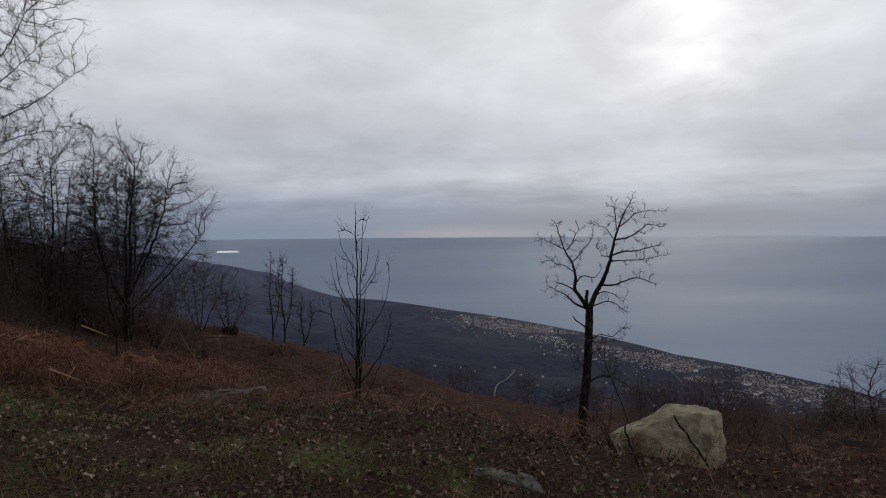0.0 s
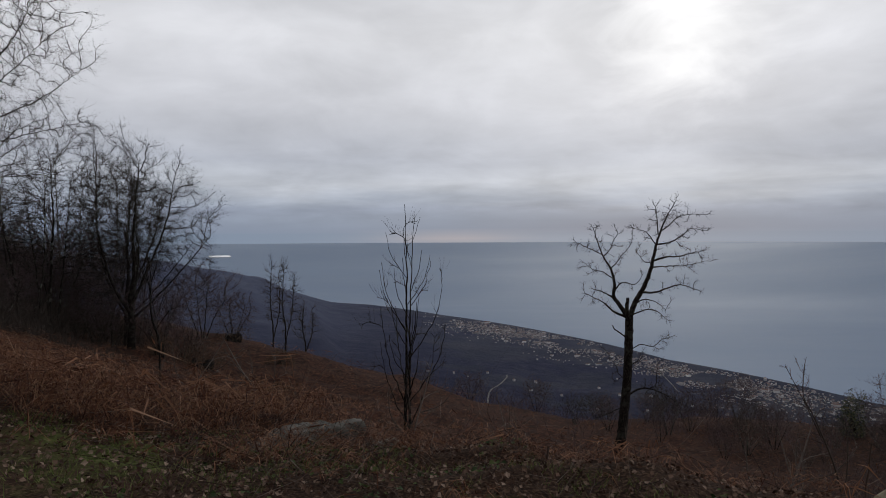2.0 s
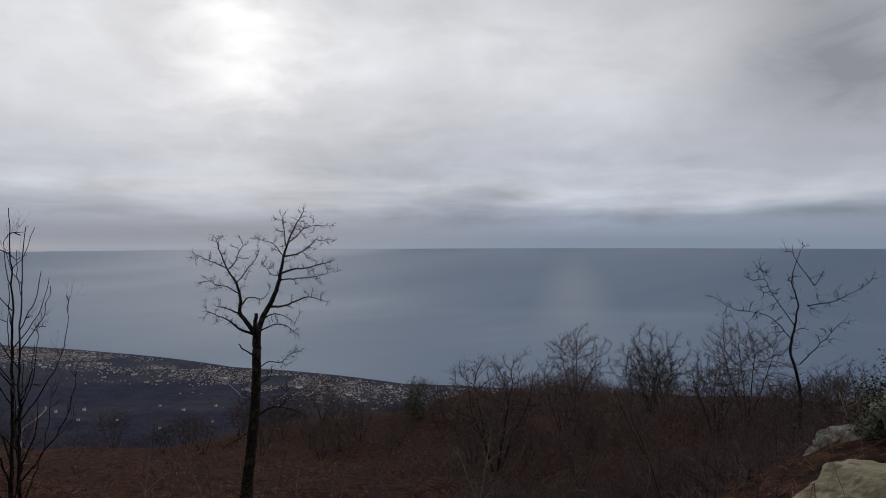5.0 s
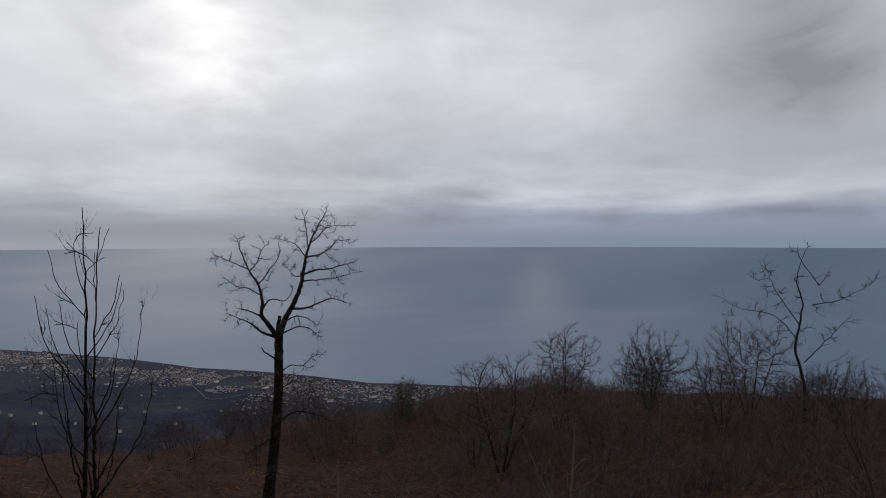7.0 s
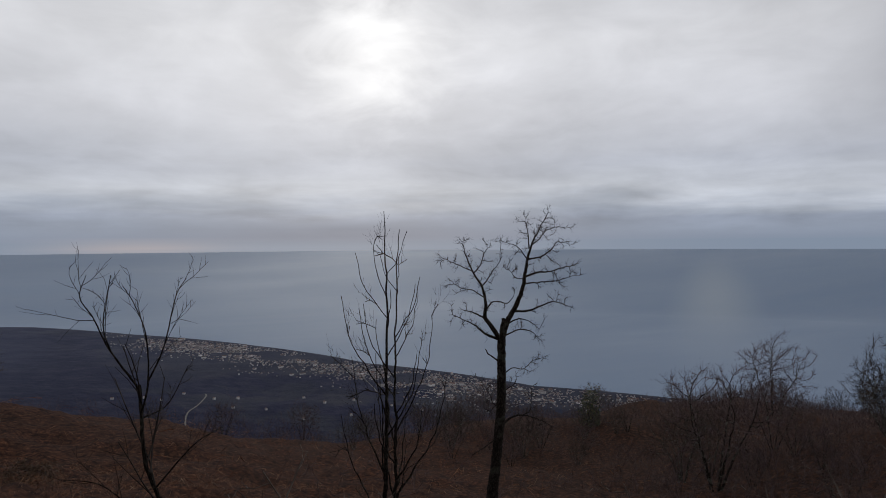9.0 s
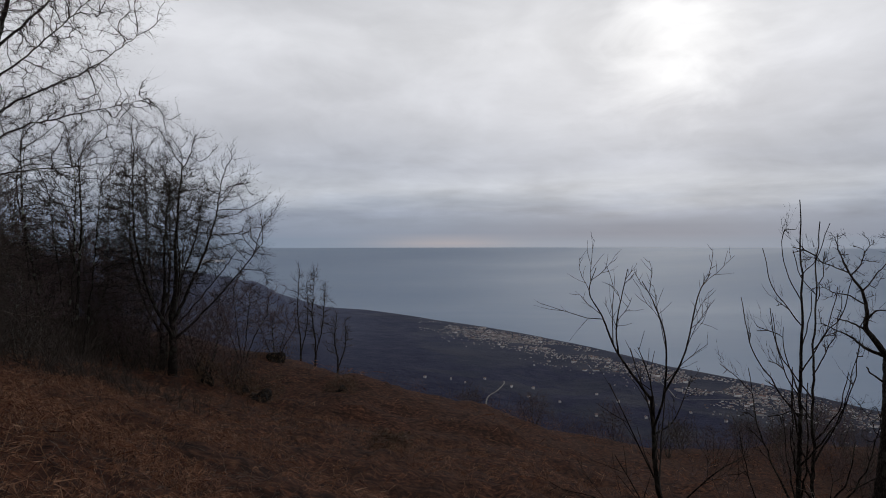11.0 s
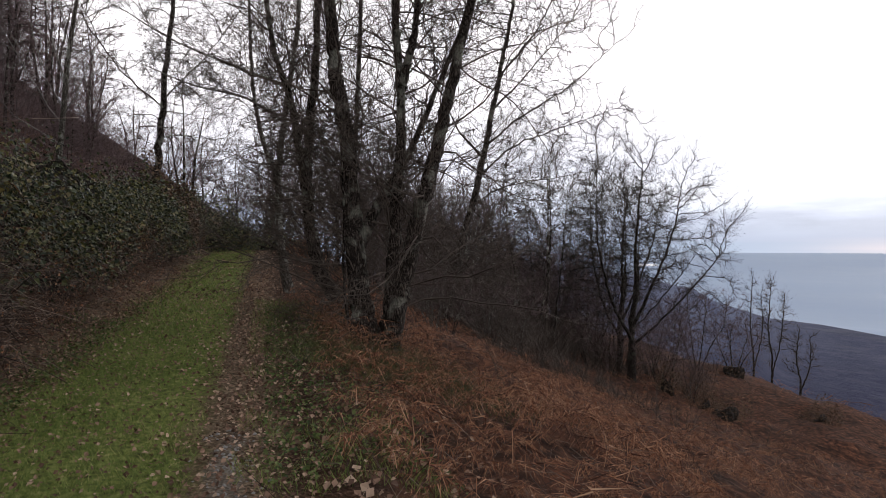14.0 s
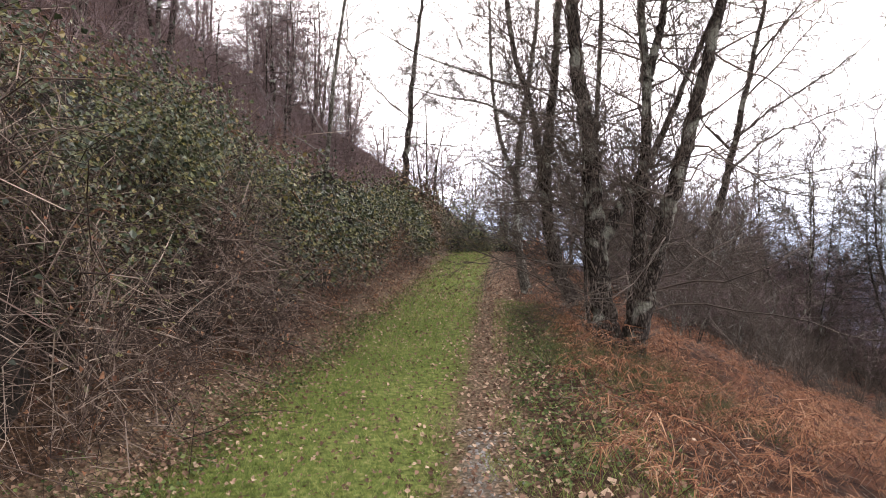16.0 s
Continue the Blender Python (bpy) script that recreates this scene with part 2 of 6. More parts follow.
M_GRASS = material("track_grass", [(0.05, 0.08, 0.02), (0.12, 0.185, 0.042), (0.235, 0.29, 0.078), (0.48, 0.42, 0.20)], 1.3, 0.7, 0, 0.7, island=0.45, through_light=0.25)
M_TUFT = material("dark_grass_tufts", [(0.018, 0.026, 0.010), (0.045, 0.058, 0.02), (0.10, 0.105, 0.04), (0.22, 0.16, 0.08)], 1.6, 0.75, 0, 0.8, island=0.6, through_light=0.15)
M_LEAF = material("fallen_leaves", [(0.085, 0.048, 0.034), (0.15, 0.086, 0.058), (0.29, 0.18, 0.125), (0.52, 0.385, 0.28)], 3, 0.8, 0, 1.0, island=0.92)
M_LITTER = material("dark_leaf_litter", [(0.035, 0.02, 0.015), (0.11, 0.062, 0.042), (0.24, 0.145, 0.10), (0.48, 0.35, 0.26)], 3, 0.8, 0, 1.0, island=0.92)
M_BRAMBLE = material("bramble_leaves", [(0.008, 0.012, 0.006), (0.016, 0.026, 0.012), (0.032, 0.046, 0.020), (0.075, 0.088, 0.036), (0.17, 0.155, 0.05), (0.18, 0.085, 0.04)], 1.1, 0.36, 0, 1.0, island=0.75, through_light=0.12, spec=0.45)
M_WEED = material("low_green_weeds", [(0.03, 0.055, 0.016), (0.085, 0.13, 0.036), (0.16, 0.19, 0.065)], 2, 0.7, 0, 0.8, island=0.8, through_light=0.2)
M_ROCK = material("weathered_sandstone", [(0.29, 0.25, 0.15), (0.45, 0.40, 0.265), (0.60, 0.545, 0.39)], 2.2, 0.92, 0.5, 0.5, second=((0.13, 0.11, 0.06), 9.0, 0.7), bump_scale=11, distance=0.09)
M_ROCK_GREY = material("grey_lichened_rock", [(0.09, 0.085, 0.07), (0.19, 0.18, 0.155), (0.36, 0.35, 0.31)], 6, 0.95, 0.7, 0.5, second=((0.06, 0.055, 0.045), 3.0, 0.8), bump_scale=12, distance=0.04)
M_ROCK_PALE = material("pale_lichened_rock", [(0.10, 0.095, 0.075), (0.30, 0.285, 0.235), (0.58, 0.56, 0.49)], 7, 0.95, 0.9, 0.45, second=((0.08, 0.075, 0.05), 4.0, 0.8), bump_scale=14, distance=0.05)
M_HOUSE = material("rendered_house_walls", [(0.26, 0.26, 0.28), (0.60, 0.58, 0.58), (0.95, 0.93, 0.92)], 0.05, 0.9, 0, 0.9, island=1.0)
M_ROOF = material("clay_tile_roofs", [(0.13, 0.11, 0.11), (0.28, 0.18, 0.155), (0.34, 0.32, 0.32)], 0.05, 0.9, 0, 0.9, island=1.0)
M_ROAD = material("pale_gravel_road", [(0.20, 0.19, 0.175), (0.30, 0.29, 0.275)], 0.3, 0.95, 0.1)


def ground_material():
    """Track, bracken slope, wood floor and far country, told apart by where the sheet lies."""
    m = bpy.data.materials.new("hillside_ground")
    m.use_nodes = True
    nt = m.node_tree
    b = nt.nodes["Principled BSDF"]
    N, L = nt.nodes.new, nt.links.new
    tc = N("ShaderNodeTexCoord")

    def noise_(scale, detail=6, rough=0.6):
        n = N("ShaderNodeTexNoise")
        n.inputs["Scale"].default_value, n.inputs["Detail"].default_value, n.inputs["Roughness"].default_value = scale, detail, rough
        L(tc.outputs["Object"], n.inputs["Vector"])
        return n.outputs["Fac"]

    def ramp(fac, stops):
        r = N("ShaderNodeValToRGB")
        el = r.color_ramp.elements
        el[0].position, el[0].color = stops[0][0], (*stops[0][1], 1)
        el[1].position, el[1].color = stops[-1][0], (*stops[-1][1], 1)
        for p, c in stops[1:-1]:
            e = el.new(p)
            e.color = (*c, 1)
        L(fac, r.inputs[0])
        return r.outputs[0]

    def mask(name):
        a = N("ShaderNodeAttribute")
        a.attribute_name = name
        return a.outputs["Fac"]

    def edge(name, scale, width):
        """A mask with a ragged edge."""
        n = N("ShaderNodeMath")
        n.operation = "SUBTRACT"
        L(mask(name), n.inputs[0])
        k = N("ShaderNodeMath")
        k.operation = "MULTIPLY_ADD"
        L(noise_(scale, 5), k.inputs[0])
        k.inputs[1].default_value, k.inputs[2].default_value = 1.0, -0.5
        L(k.outputs[0], n.inputs[1])
        r = N("ShaderNodeMapRange")
        r.inputs[1].default_value, r.inputs[2].default_value = 0.5 - width, 0.5 + width
        L(n.outputs[0], r.inputs[0])
        return r.outputs[0]

    def mix(fac, a, c):
        x = N("ShaderNodeMix")
        x.data_type = "RGBA"
        L(fac, x.inputs[0])
        L(a, x.inputs[6])
        L(c, x.inputs[7])
        return x.outputs[2]

    fine, mid, big = noise_(38, 5), noise_(3.5, 6), noise_(0.35, 5)
    slope = ramp(mid, [(0.3, (0.014, 0.008, 0.007)), (0.46, (0.040, 0.020, 0.014)), (0.6, (0.095, 0.043, 0.026)), (0.74, (0.19, 0.095, 0.055))])
    litter = ramp(fine, [(0.32, (0.016, 0.010, 0.007)), (0.5, (0.058, 0.034, 0.022)), (0.62, (0.15, 0.09, 0.058)), (0.75, (0.28, 0.19, 0.13))])
    turf = ramp(noise_(16, 6), [(0.3, (0.05, 0.045, 0.022)), (0.43, (0.10, 0.125, 0.034)), (0.57, (0.18, 0.215, 0.06)), (0.72, (0.34, 0.31, 0.14))])
    gravel = ramp(noise_(55, 4), [(0.35, (0.10, 0.085, 0.07)), (0.5, (0.20, 0.18, 0.155)), (0.65, (0.33, 0.31, 0.28))])
    # woods and fields carry the blue of distance haze in their colours
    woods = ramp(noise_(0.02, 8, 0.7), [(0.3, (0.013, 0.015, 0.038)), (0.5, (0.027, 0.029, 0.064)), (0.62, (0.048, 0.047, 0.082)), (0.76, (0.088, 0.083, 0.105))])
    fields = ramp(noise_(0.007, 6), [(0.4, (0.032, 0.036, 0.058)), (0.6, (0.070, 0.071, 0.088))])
    russet = ramp(noise_(5.0, 7, 0.65), [(0.34, (0.014, 0.008, 0.007)), (0.48, (0.06, 0.027, 0.018)), (0.62, (0.16, 0.066, 0.036)), (0.76, (0.31, 0.15, 0.085))])
    slope = mix(edge("fern", 0.9, 0.07), slope, russet)
    col = mix(edge("litter", 1.6, 0.28), slope, litter)
    col = mix(edge("turf", 2.6, 0.26), col, turf)
    trodden = ramp(noise_(30, 6, 0.65), [(0.32, (0.04, 0.03, 0.021)), (0.48, (0.12, 0.085, 0.056)), (0.6, (0.25, 0.185, 0.125)), (0.74, (0.40, 0.32, 0.235))])
    col = mix(edge("rut", 2.2, 0.22), col, trodden)
    col = mix(edge("gravel", 1.5, 0.12), col, gravel)
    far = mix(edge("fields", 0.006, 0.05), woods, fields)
    # distance haze, painted as a paler blue-grey over the far country
    haze_tint = ramp(noise_(0.01, 6), [(0.35, (0.095, 0.11, 0.175)), (0.65, (0.135, 0.15, 0.215))])
    far = mix(mask("haze_tint"), far, haze_tint)
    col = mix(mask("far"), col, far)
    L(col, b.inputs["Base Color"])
    b.inputs["Roughness"].default_value = 0.97
    b.inputs["Specular IOR Level"].default_value = 0.1
    bp = N("ShaderNodeBump")
    bp.inputs["Strength"].default_value, bp.inputs["Distance"].default_value = 0.8, 0.03
    L(fine, bp.inputs["Height"])
    bf = N("ShaderNodeBump")
    bf.inputs["Strength"].default_value, bf.inputs["Distance"].default_value = 0.9, 9.0
    L(noise_(0.06, 6, 0.65), bf.inputs["Height"])
    bm_ = N("ShaderNodeMix")
    bm_.data_type = "VECTOR"
    L(mask("far"), bm_.inputs[0])
    L(bp.outputs[0], bm_.inputs[4])
    L(bf.outputs[0], bm_.inputs[5])
    L(bm_.outputs[1], b.inputs["Normal"])
    return m


def sea_material():
    m = bpy.data.materials.new("calm_sea")
    m.use_nodes = True
    nt = m.node_tree
    b = nt.nodes["Principled BSDF"]
    N, L = nt.nodes.new, nt.links.new
    tc = N("ShaderNodeTexCoord")
    mp = N("ShaderNodeMapping")
    mp.inputs["Rotation"].default_value[2] = radians(-25)
    mp.inputs["Scale"].default_value = (0.35, 1.0, 1.0)
    L(tc.outputs["Object"], mp.inputs[0])
    n = N("ShaderNodeTexNoise")
    n.inputs["Scale"].default_value, n.inputs["Detail"].default_value, n.inputs["Roughness"].default_value = 0.0018, 6, 0.55
    L(mp.outputs[0], n.inputs["Vector"])
    r = N("ShaderNodeMapRange")
    r.inputs[1].default_value, r.inputs[2].default_value, r.inputs[3].default_value, r.inputs[4].default_value = 0.36, 0.66, 0.30, 0.40
    L(n.outputs["Fac"], r.inputs[0])
    L(r.outputs[0], b.inputs["Roughness"])
    big = N("ShaderNodeTexNoise")
    big.inputs["Scale"].default_value, big.inputs["Detail"].default_value, big.inputs["Roughness"].default_value = 0.0009, 4, 0.5
    L(mp.outputs[0], big.inputs["Vector"])
    rp = N("ShaderNodeValToRGB")
    el = rp.color_ramp.elements
    el[0].position, el[0].color = 0.36, (0.105, 0.20, 0.345, 1)
    el[1].position, el[1].color = 0.66, (0.175, 0.27, 0.41, 1)
    L(big.outputs["Fac"], rp.inputs[0])
    # a gleam of light on the eastern water, painted into the base colour
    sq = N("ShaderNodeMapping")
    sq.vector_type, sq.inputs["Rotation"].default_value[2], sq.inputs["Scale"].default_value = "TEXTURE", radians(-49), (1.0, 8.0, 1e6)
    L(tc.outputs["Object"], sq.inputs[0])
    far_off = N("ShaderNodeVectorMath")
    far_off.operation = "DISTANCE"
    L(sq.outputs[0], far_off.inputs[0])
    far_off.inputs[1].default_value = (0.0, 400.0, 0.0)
    gleam_mask = N("ShaderNodeMapRange")
    gleam_mask.interpolation_type = "SMOOTHSTEP"
    gleam_mask.inputs[1].default_value, gleam_mask.inputs[2].default_value, gleam_mask.inputs[3].default_value, gleam_mask.inputs[4].default_value = 0, 230, 1.0, 0.0
    L(far_off.outputs["Value"], gleam_mask.inputs[0])
    gleam_fac = N("ShaderNodeMath")
    gleam_fac.operation = "MULTIPLY"
    L(gleam_mask.outputs[0], gleam_fac.inputs[0])
    L(n.outputs["Fac"], gleam_fac.inputs[1])
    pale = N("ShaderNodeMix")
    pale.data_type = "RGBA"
    L(gleam_fac.outputs[0], pale.inputs[0])
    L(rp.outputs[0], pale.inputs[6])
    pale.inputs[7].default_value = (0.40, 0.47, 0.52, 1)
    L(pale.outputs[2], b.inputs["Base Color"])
    b.inputs["Specular IOR Level"].default_value = 0.24
    b.inputs["IOR"].default_value = 1.33
    w = N("ShaderNodeTexNoise")
    w.inputs["Scale"].default_value, w.inputs["Detail"].default_value = 0.05, 5
    L(mp.outputs[0], w.inputs["Vector"])
    bp = N("ShaderNodeBump")
    bp.inputs["Strength"].default_value, bp.inputs["Distance"].default_value = 0.04, 1.0
    L(w.outputs["Fac"], bp.inputs["Height"])
    L(bp.outputs[0], b.inputs["Normal"])
    return m


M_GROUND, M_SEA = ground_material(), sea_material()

# ---- builders ----
class Soup:
    """Collects vertices and faces, then becomes one mesh."""

    def __init__(self):
        self.v, self.f, self.n = [], [], 0

    def add(self, verts, faces):
        verts, faces = np.asarray(verts, float), np.asarray(faces, int)
        self.v.append(verts)
        self.f.append(faces + self.n)
        self.n += len(verts)

    def mesh(self, name, mat, smooth=True):
        me = bpy.data.meshes.new(name)
        v = np.concatenate(self.v)
        me.vertices.add(len(v))
        me.vertices.foreach_set("co", v.astype(np.float32).ravel())
        loops = np.concatenate([f.ravel() for f in self.f])
        sizes = np.concatenate([np.full(len(f), f.shape[1]) for f in self.f])
        me.loops.add(len(loops))
        me.loops.foreach_set("vertex_index", loops.astype(np.int32))
        me.polygons.add(len(sizes))
        me.polygons.foreach_set("loop_start", np.concatenate([[0], np.cumsum(sizes)[:-1]]).astype(np.int32))
        me.polygons.foreach_set("use_smooth", np.full(len(sizes), smooth))
        me.update(calc_edges=True)
        me.materials.append(mat)
        return me


def part(name, soup, mat, parent, label="", smooth=True):
    """One mesh object under a thing."""
    ob = new(name, soup.mesh(name, mat, smooth) if isinstance(soup, Soup) else soup)
    ob.parent = parent
    return tagged(ob, label)


def thing(name, x, y, z, label, category, group=""):
    e = new(name)
    e.empty_display_size = 0.2
    e.location = (x, y, z)
    return tagged(e, label, category, group)


def unit(a):
    return a / np.maximum(np.linalg.norm(a, axis=-1, keepdims=True), 1e-9)


def frusta(soup, p0, p1, r0, r1, k=3):
    """Tapered prisms from p0 to p1, all at once."""
    d = unit(p1 - p0)
    ref = np.where(np.abs(d[:, 2:3]) > 0.9, [[1.0, 0, 0]], [[0, 0, 1.0]])
    a = unit(np.cross(d, ref))
    b = np.cross(d, a)
    ang = np.arange(k) * 2 * np.pi / k
    ring = np.cos(ang)[None, :, None] * a[:, None] + np.sin(ang)[None, :, None] * b[:, None]
    v = np.concatenate([p0[:, None] + ring * r0[:, None, None], p1[:, None] + ring * r1[:, None, None]], 1)
    i = np.arange(k)
    q = np.stack([i, (i + 1) % k, (i + 1) % k + k, i + k], 1)
    f = (np.arange(len(p0)) * 2 * k)[:, None, None] + q[None]
    soup.add(v.reshape(-1, 3), f.reshape(-1, 4))


def tube(soup, pts, radii, k=9, rng=None, rough=0.0):
    """One continuous bent, tapering, knobbly tube."""
    pts, radii = np.asarray(pts, float), np.asarray(radii, float)
    n = len(pts)
    d = unit(np.gradient(pts, axis=0))
    ref = np.array([0.31, 0.95, 0.05])
    a = unit(np.cross(d, ref))
    b = np.cross(d, a)
    ang = np.arange(k) * 2 * np.pi / k
    rr = radii[:, None] * np.ones((n, k))
    if rough:
        rr = rr * (1 + rough * (rng.random((n, k)) - 0.5) + rough * 0.6 * np.sin(3 * ang + rng.random() * 6)[None])
    v = pts[:, None] + rr[..., None] * (np.cos(ang)[None, :, None] * a[:, None] + np.sin(ang)[None, :, None] * b[:, None])
    i = np.arange(k)
    q = np.stack([i, (i + 1) % k, (i + 1) % k + k, i + k], 1)
    f = (np.arange(n - 1) * k)[:, None, None] + q[None]
    soup.add(v.reshape(-1, 3), f.reshape(-1, 4))
    soup.add(v[-1], [list(range(k))] if k > 4 else [[0, 1, 2]])


def bent(points, n):
    """A smooth line of n points through a few given ones."""
    p = np.asarray(points, float)
    t = np.linspace(0, len(p) - 1, n)
    q = np.vstack([2 * p[0] - p[1], p, 2 * p[-1] - p[-2]])
    i = np.minimum(t.astype(int), len(p) - 2)
    f = (t - i)[:, None]
    a, b, c, d = q[i], q[i + 1], q[i + 2], q[i + 3]
    return 0.5 * (2 * b + (c - a) * f + (2 * a - 5 * b + 4 * c - d) * f ** 2 + (3 * b - a - 3 * c + d) * f ** 3)


def sprout(rng, org, way, length, rad, nseg, wander, lift, tip=0.35):
    """Grows many branches at once; gives their joints, one row of points a branch, and the radii."""
    p, d = org.copy(), unit(way)
    pts, step = [p.copy()], (length / nseg)[:, None]
    for _ in range(nseg):
        d = unit(d + wander * rng.normal(size=d.shape) + np.array([0, 0, lift]))
        p = p + d * step
        pts.append(p.copy())
    r = rad[:, None] * np.linspace(1, tip, nseg + 1)[None]
    return np.stack(pts, 1), r


def lay(soup, pts, r, k):
    for i in range(pts.shape[1] - 1):
        frusta(soup, pts[:, i], pts[:, i + 1], r[:, i], r[:, i + 1], k)


def lay_thin(soup, rng, pts, r):
    """The finest twigs: one slender tapering blade each."""
    a, b = pts[:, 0], pts[:, -1]
    side = unit(np.cross(b - a, rng.normal(size=a.shape))) * r[:, :1] * 0.8
    v = np.stack([a - side, a + side, b], 1).reshape(-1, 3)
    soup.add(v, np.arange(len(v)).reshape(-1, 3))


def offshoots(rng, pts, r, each, angle, ratio, start, rad_ratio, spread=0.25, jitter=0.35):
    """Where side branches leave their parents: origin, direction, length and radius."""
    n, m = pts.shape[0], pts.shape[1] - 1
    t = start + (1 - start) * (np.arange(each)[None] + rng.random((n, each))) / each
    g = t * m
    i = np.minimum(g.astype(int), m - 1)
    f = (g - i)[..., None]
    rows = np.arange(n)[:, None]
    a, b = pts[rows, i], pts[rows, i + 1]
    org = a + (b - a) * f
    d = unit(b - a)
    side = unit(np.cross(d, rng.normal(size=d.shape)))
    th = np.radians(angle) + spread * rng.normal(size=t.shape)
    way = d * np.cos(th)[..., None] + side * np.sin(th)[..., None]
    size = np.linalg.norm(np.diff(pts, axis=1), axis=2).sum(1)[:, None]
    length = size * ratio * (1.1 - 0.6 * t) * (1 + jitter * (rng.random(t.shape) - 0.5) * 2)
    rad = r[rows, i] * rad_ratio
    return org.reshape(-1, 3), way.reshape(-1, 3), length.ravel(), rad.ravel()


def crown(soup, rng, stems, levels):
    """Side branches, branchlets and twigs on the given stems. levels: dicts, from coarse to fine."""
    pts, r = stems
    for lv in levels:
        org, way, length, rad = offshoots(rng, pts, r, lv["each"], lv.get("angle", 45), lv["ratio"], lv.get("start", 0.25), lv.get("thin", 0.5))
        length = np.minimum(length, lv.get("longest", 99.0) * (0.6 + 0.5 * rng.random(len(length))))
        rad = np.clip(rad, lv.get("least", 0.003), lv.get("most", 0.05))
        pts, r = sprout(rng, org, way, length, rad, lv.get("seg", 4), lv.get("wander", 0.16), lv.get("lift", 0.05), lv.get("tip", 0.4))
        if lv.get("fine"):
            lay_thin(soup, rng, pts, r)
        else:
            lay(soup, pts, r, lv.get("k", 3))

# ---- the lie of the land: s runs along the track, u across it, downhill positive ----
ES, EU = (-0.77, 0.64), (0.64, 0.77)
SEA_Z = -300.0


def su(x, y):
    return ES[0] * x + ES[1] * y, EU[0] * x + EU[1] * y


def xy(s, u):
    return ES[0] * s + EU[0] * u, ES[1] * s + EU[1] * u


def wob(x, y, k, seed):
    """Cheap rolling noise in about -1..1."""
    a = np.sin(x * k + 1.7 * seed + 1.3 * np.sin(y * k * 0.8 + seed)) + np.sin(y * k * 1.1 + 2.3 * seed + 1.1 * np.sin(x * k * 0.9 - seed))
    b = np.sin((x + y) * k * 1.9 + seed) * np.sin((x - y) * k * 2.3 - 2 * seed)
    return (a + b) / 3.0


def shore(az):
    """How far off the shore lies, by bearing in degrees from north (y)."""
    return np.interp(az, [-60, -21, -14.7, -9, 0.8, 10.5, 19.7, 34, 53, 90],
                     [6000, 6000, 4085, 3005, 2408, 1984, 1634, 1370, 1280, 1250])


def ground(x, y):
    x, y = np.asarray(x, float), np.asarray(y, float)
    s, u = su(x, y)
    hp = np.interp(s, [-80, -10, 0, 13, 20, 43, 60, 120], [-3, -0.2, 0, 0.2, 0.42, 1.40, 1.9, 3])
    up = [-90, -40, -20, -8, -4, -2.4, -1.8, 0]
    uph = [48, 27, 13.5, 4.8, 1.7, 0.35, 0.0, 0]
    a = np.interp(u, up + [2, 5.4, 7, 8.5, 10, 17, 25, 40, 60, 80, 110, 140, 300], uph + [-0.05, -0.34, -0.48, -1.1, -2.1, -6.1, -8.5, -12.4, -16.5, -20, -30, -48, -130])
    brink = np.interp(u, up + [2, 5.0, 5.8, 7, 8.5, 10, 17, 25, 40, 60, 80, 110, 140, 300], uph + [-0.05, -0.32, -0.52, -1.05, -1.8, -2.6, -6.1, -8.5, -12.4, -16.5, -20, -30, -48, -130])
    a = a + (brink - a) * np.clip((s - 1.2) / 1.5, 0, 1)
    b = np.interp(u, up + [1.3, 2, 3.3, 6.5, 9, 11, 19, 25, 50, 90, 140, 300], uph + [0, -0.2, -0.62, -2.1, -3.2, -4.2, -6.7, -8.6, -15.8, -28, -55, -150])
    d = np.interp(u, up + [1.3, 2, 3.3, 6.5, 9, 11, 19, 25, 33, 40, 50, 60, 76, 90, 140, 300], uph + [0, -0.2, -0.62, -2.1, -3.3, -4.3, -7.4, -8.9, -9.5, -11.6, -15.9, -19.6, -26, -32, -56, -150])
    k = np.clip((s - 24) / 14, 0, 1)
    b = (1 - k) * b + k * d
    c = np.interp(u, up + [2, 5, 7, 12, 25, 50, 90, 140, 300], uph + [0.0, 0.1, 0.0, -1.6, -6.0, -11, -18.5, -42, -140])
    w = np.clip((s - 3) / 9, 0, 1)
    v = np.clip((2 - s) / 9, 0, 1)
    z = hp + (1 - w) * ((1 - v) * a + v * c) + w * b
    off = np.clip((np.abs(u + 0.3) - 1.3) / 2, 0, 1)
    z = z + off * (0.10 * wob(x, y, 1.1, 1) + 0.05 * wob(x, y, 3.1, 2)) + 0.015 * wob(x, y, 2.2, 3)
    z = z + np.clip((u - 12) / 20, 0, 1) * 0.7 * wob(x, y, 0.16, 4)
    z = z + np.clip((u - 2.5) / 2, 0, 1) * np.clip((s - 2) / 6, 0, 1) * np.clip((70 - u) / 40, 0, 1) * (0.26 * wob(x, y, 1.5, 12) + 0.24 * wob(x, y, 0.7, 13))
    z = z + np.interp(s, [-12, -4, 1, 7, 13, 19, 25, 29, 36], [0, 1.0, 2.4, 4.2, 5.2, 4.7, 3.4, 1.9, 0]) * np.exp(-((u - 75) / 22.0) ** 2)
    z = z + 0.42 * np.exp(-((x - 5.3) ** 2 + (y - 6.4) ** 2) / 0.9)
    # the country below, down to the shore
    r = np.hypot(x, y)
    az = np.degrees(np.arctan2(x, y))
    far = np.interp(r, [150, 400, 700, 1000, 1300, 2400, 6000], [-75, -175, -240, -266, -282, -294, -296])
    hill = np.clip(np.interp(az, [-70, -40, -24, -14, -2, 6, 14], [250, 235, 225, 138, 38, 8, 0]), 0, None)
    far = far + hill * np.exp(-((r - 2300 - 12 * (az + 10)) / 900.0) ** 2)
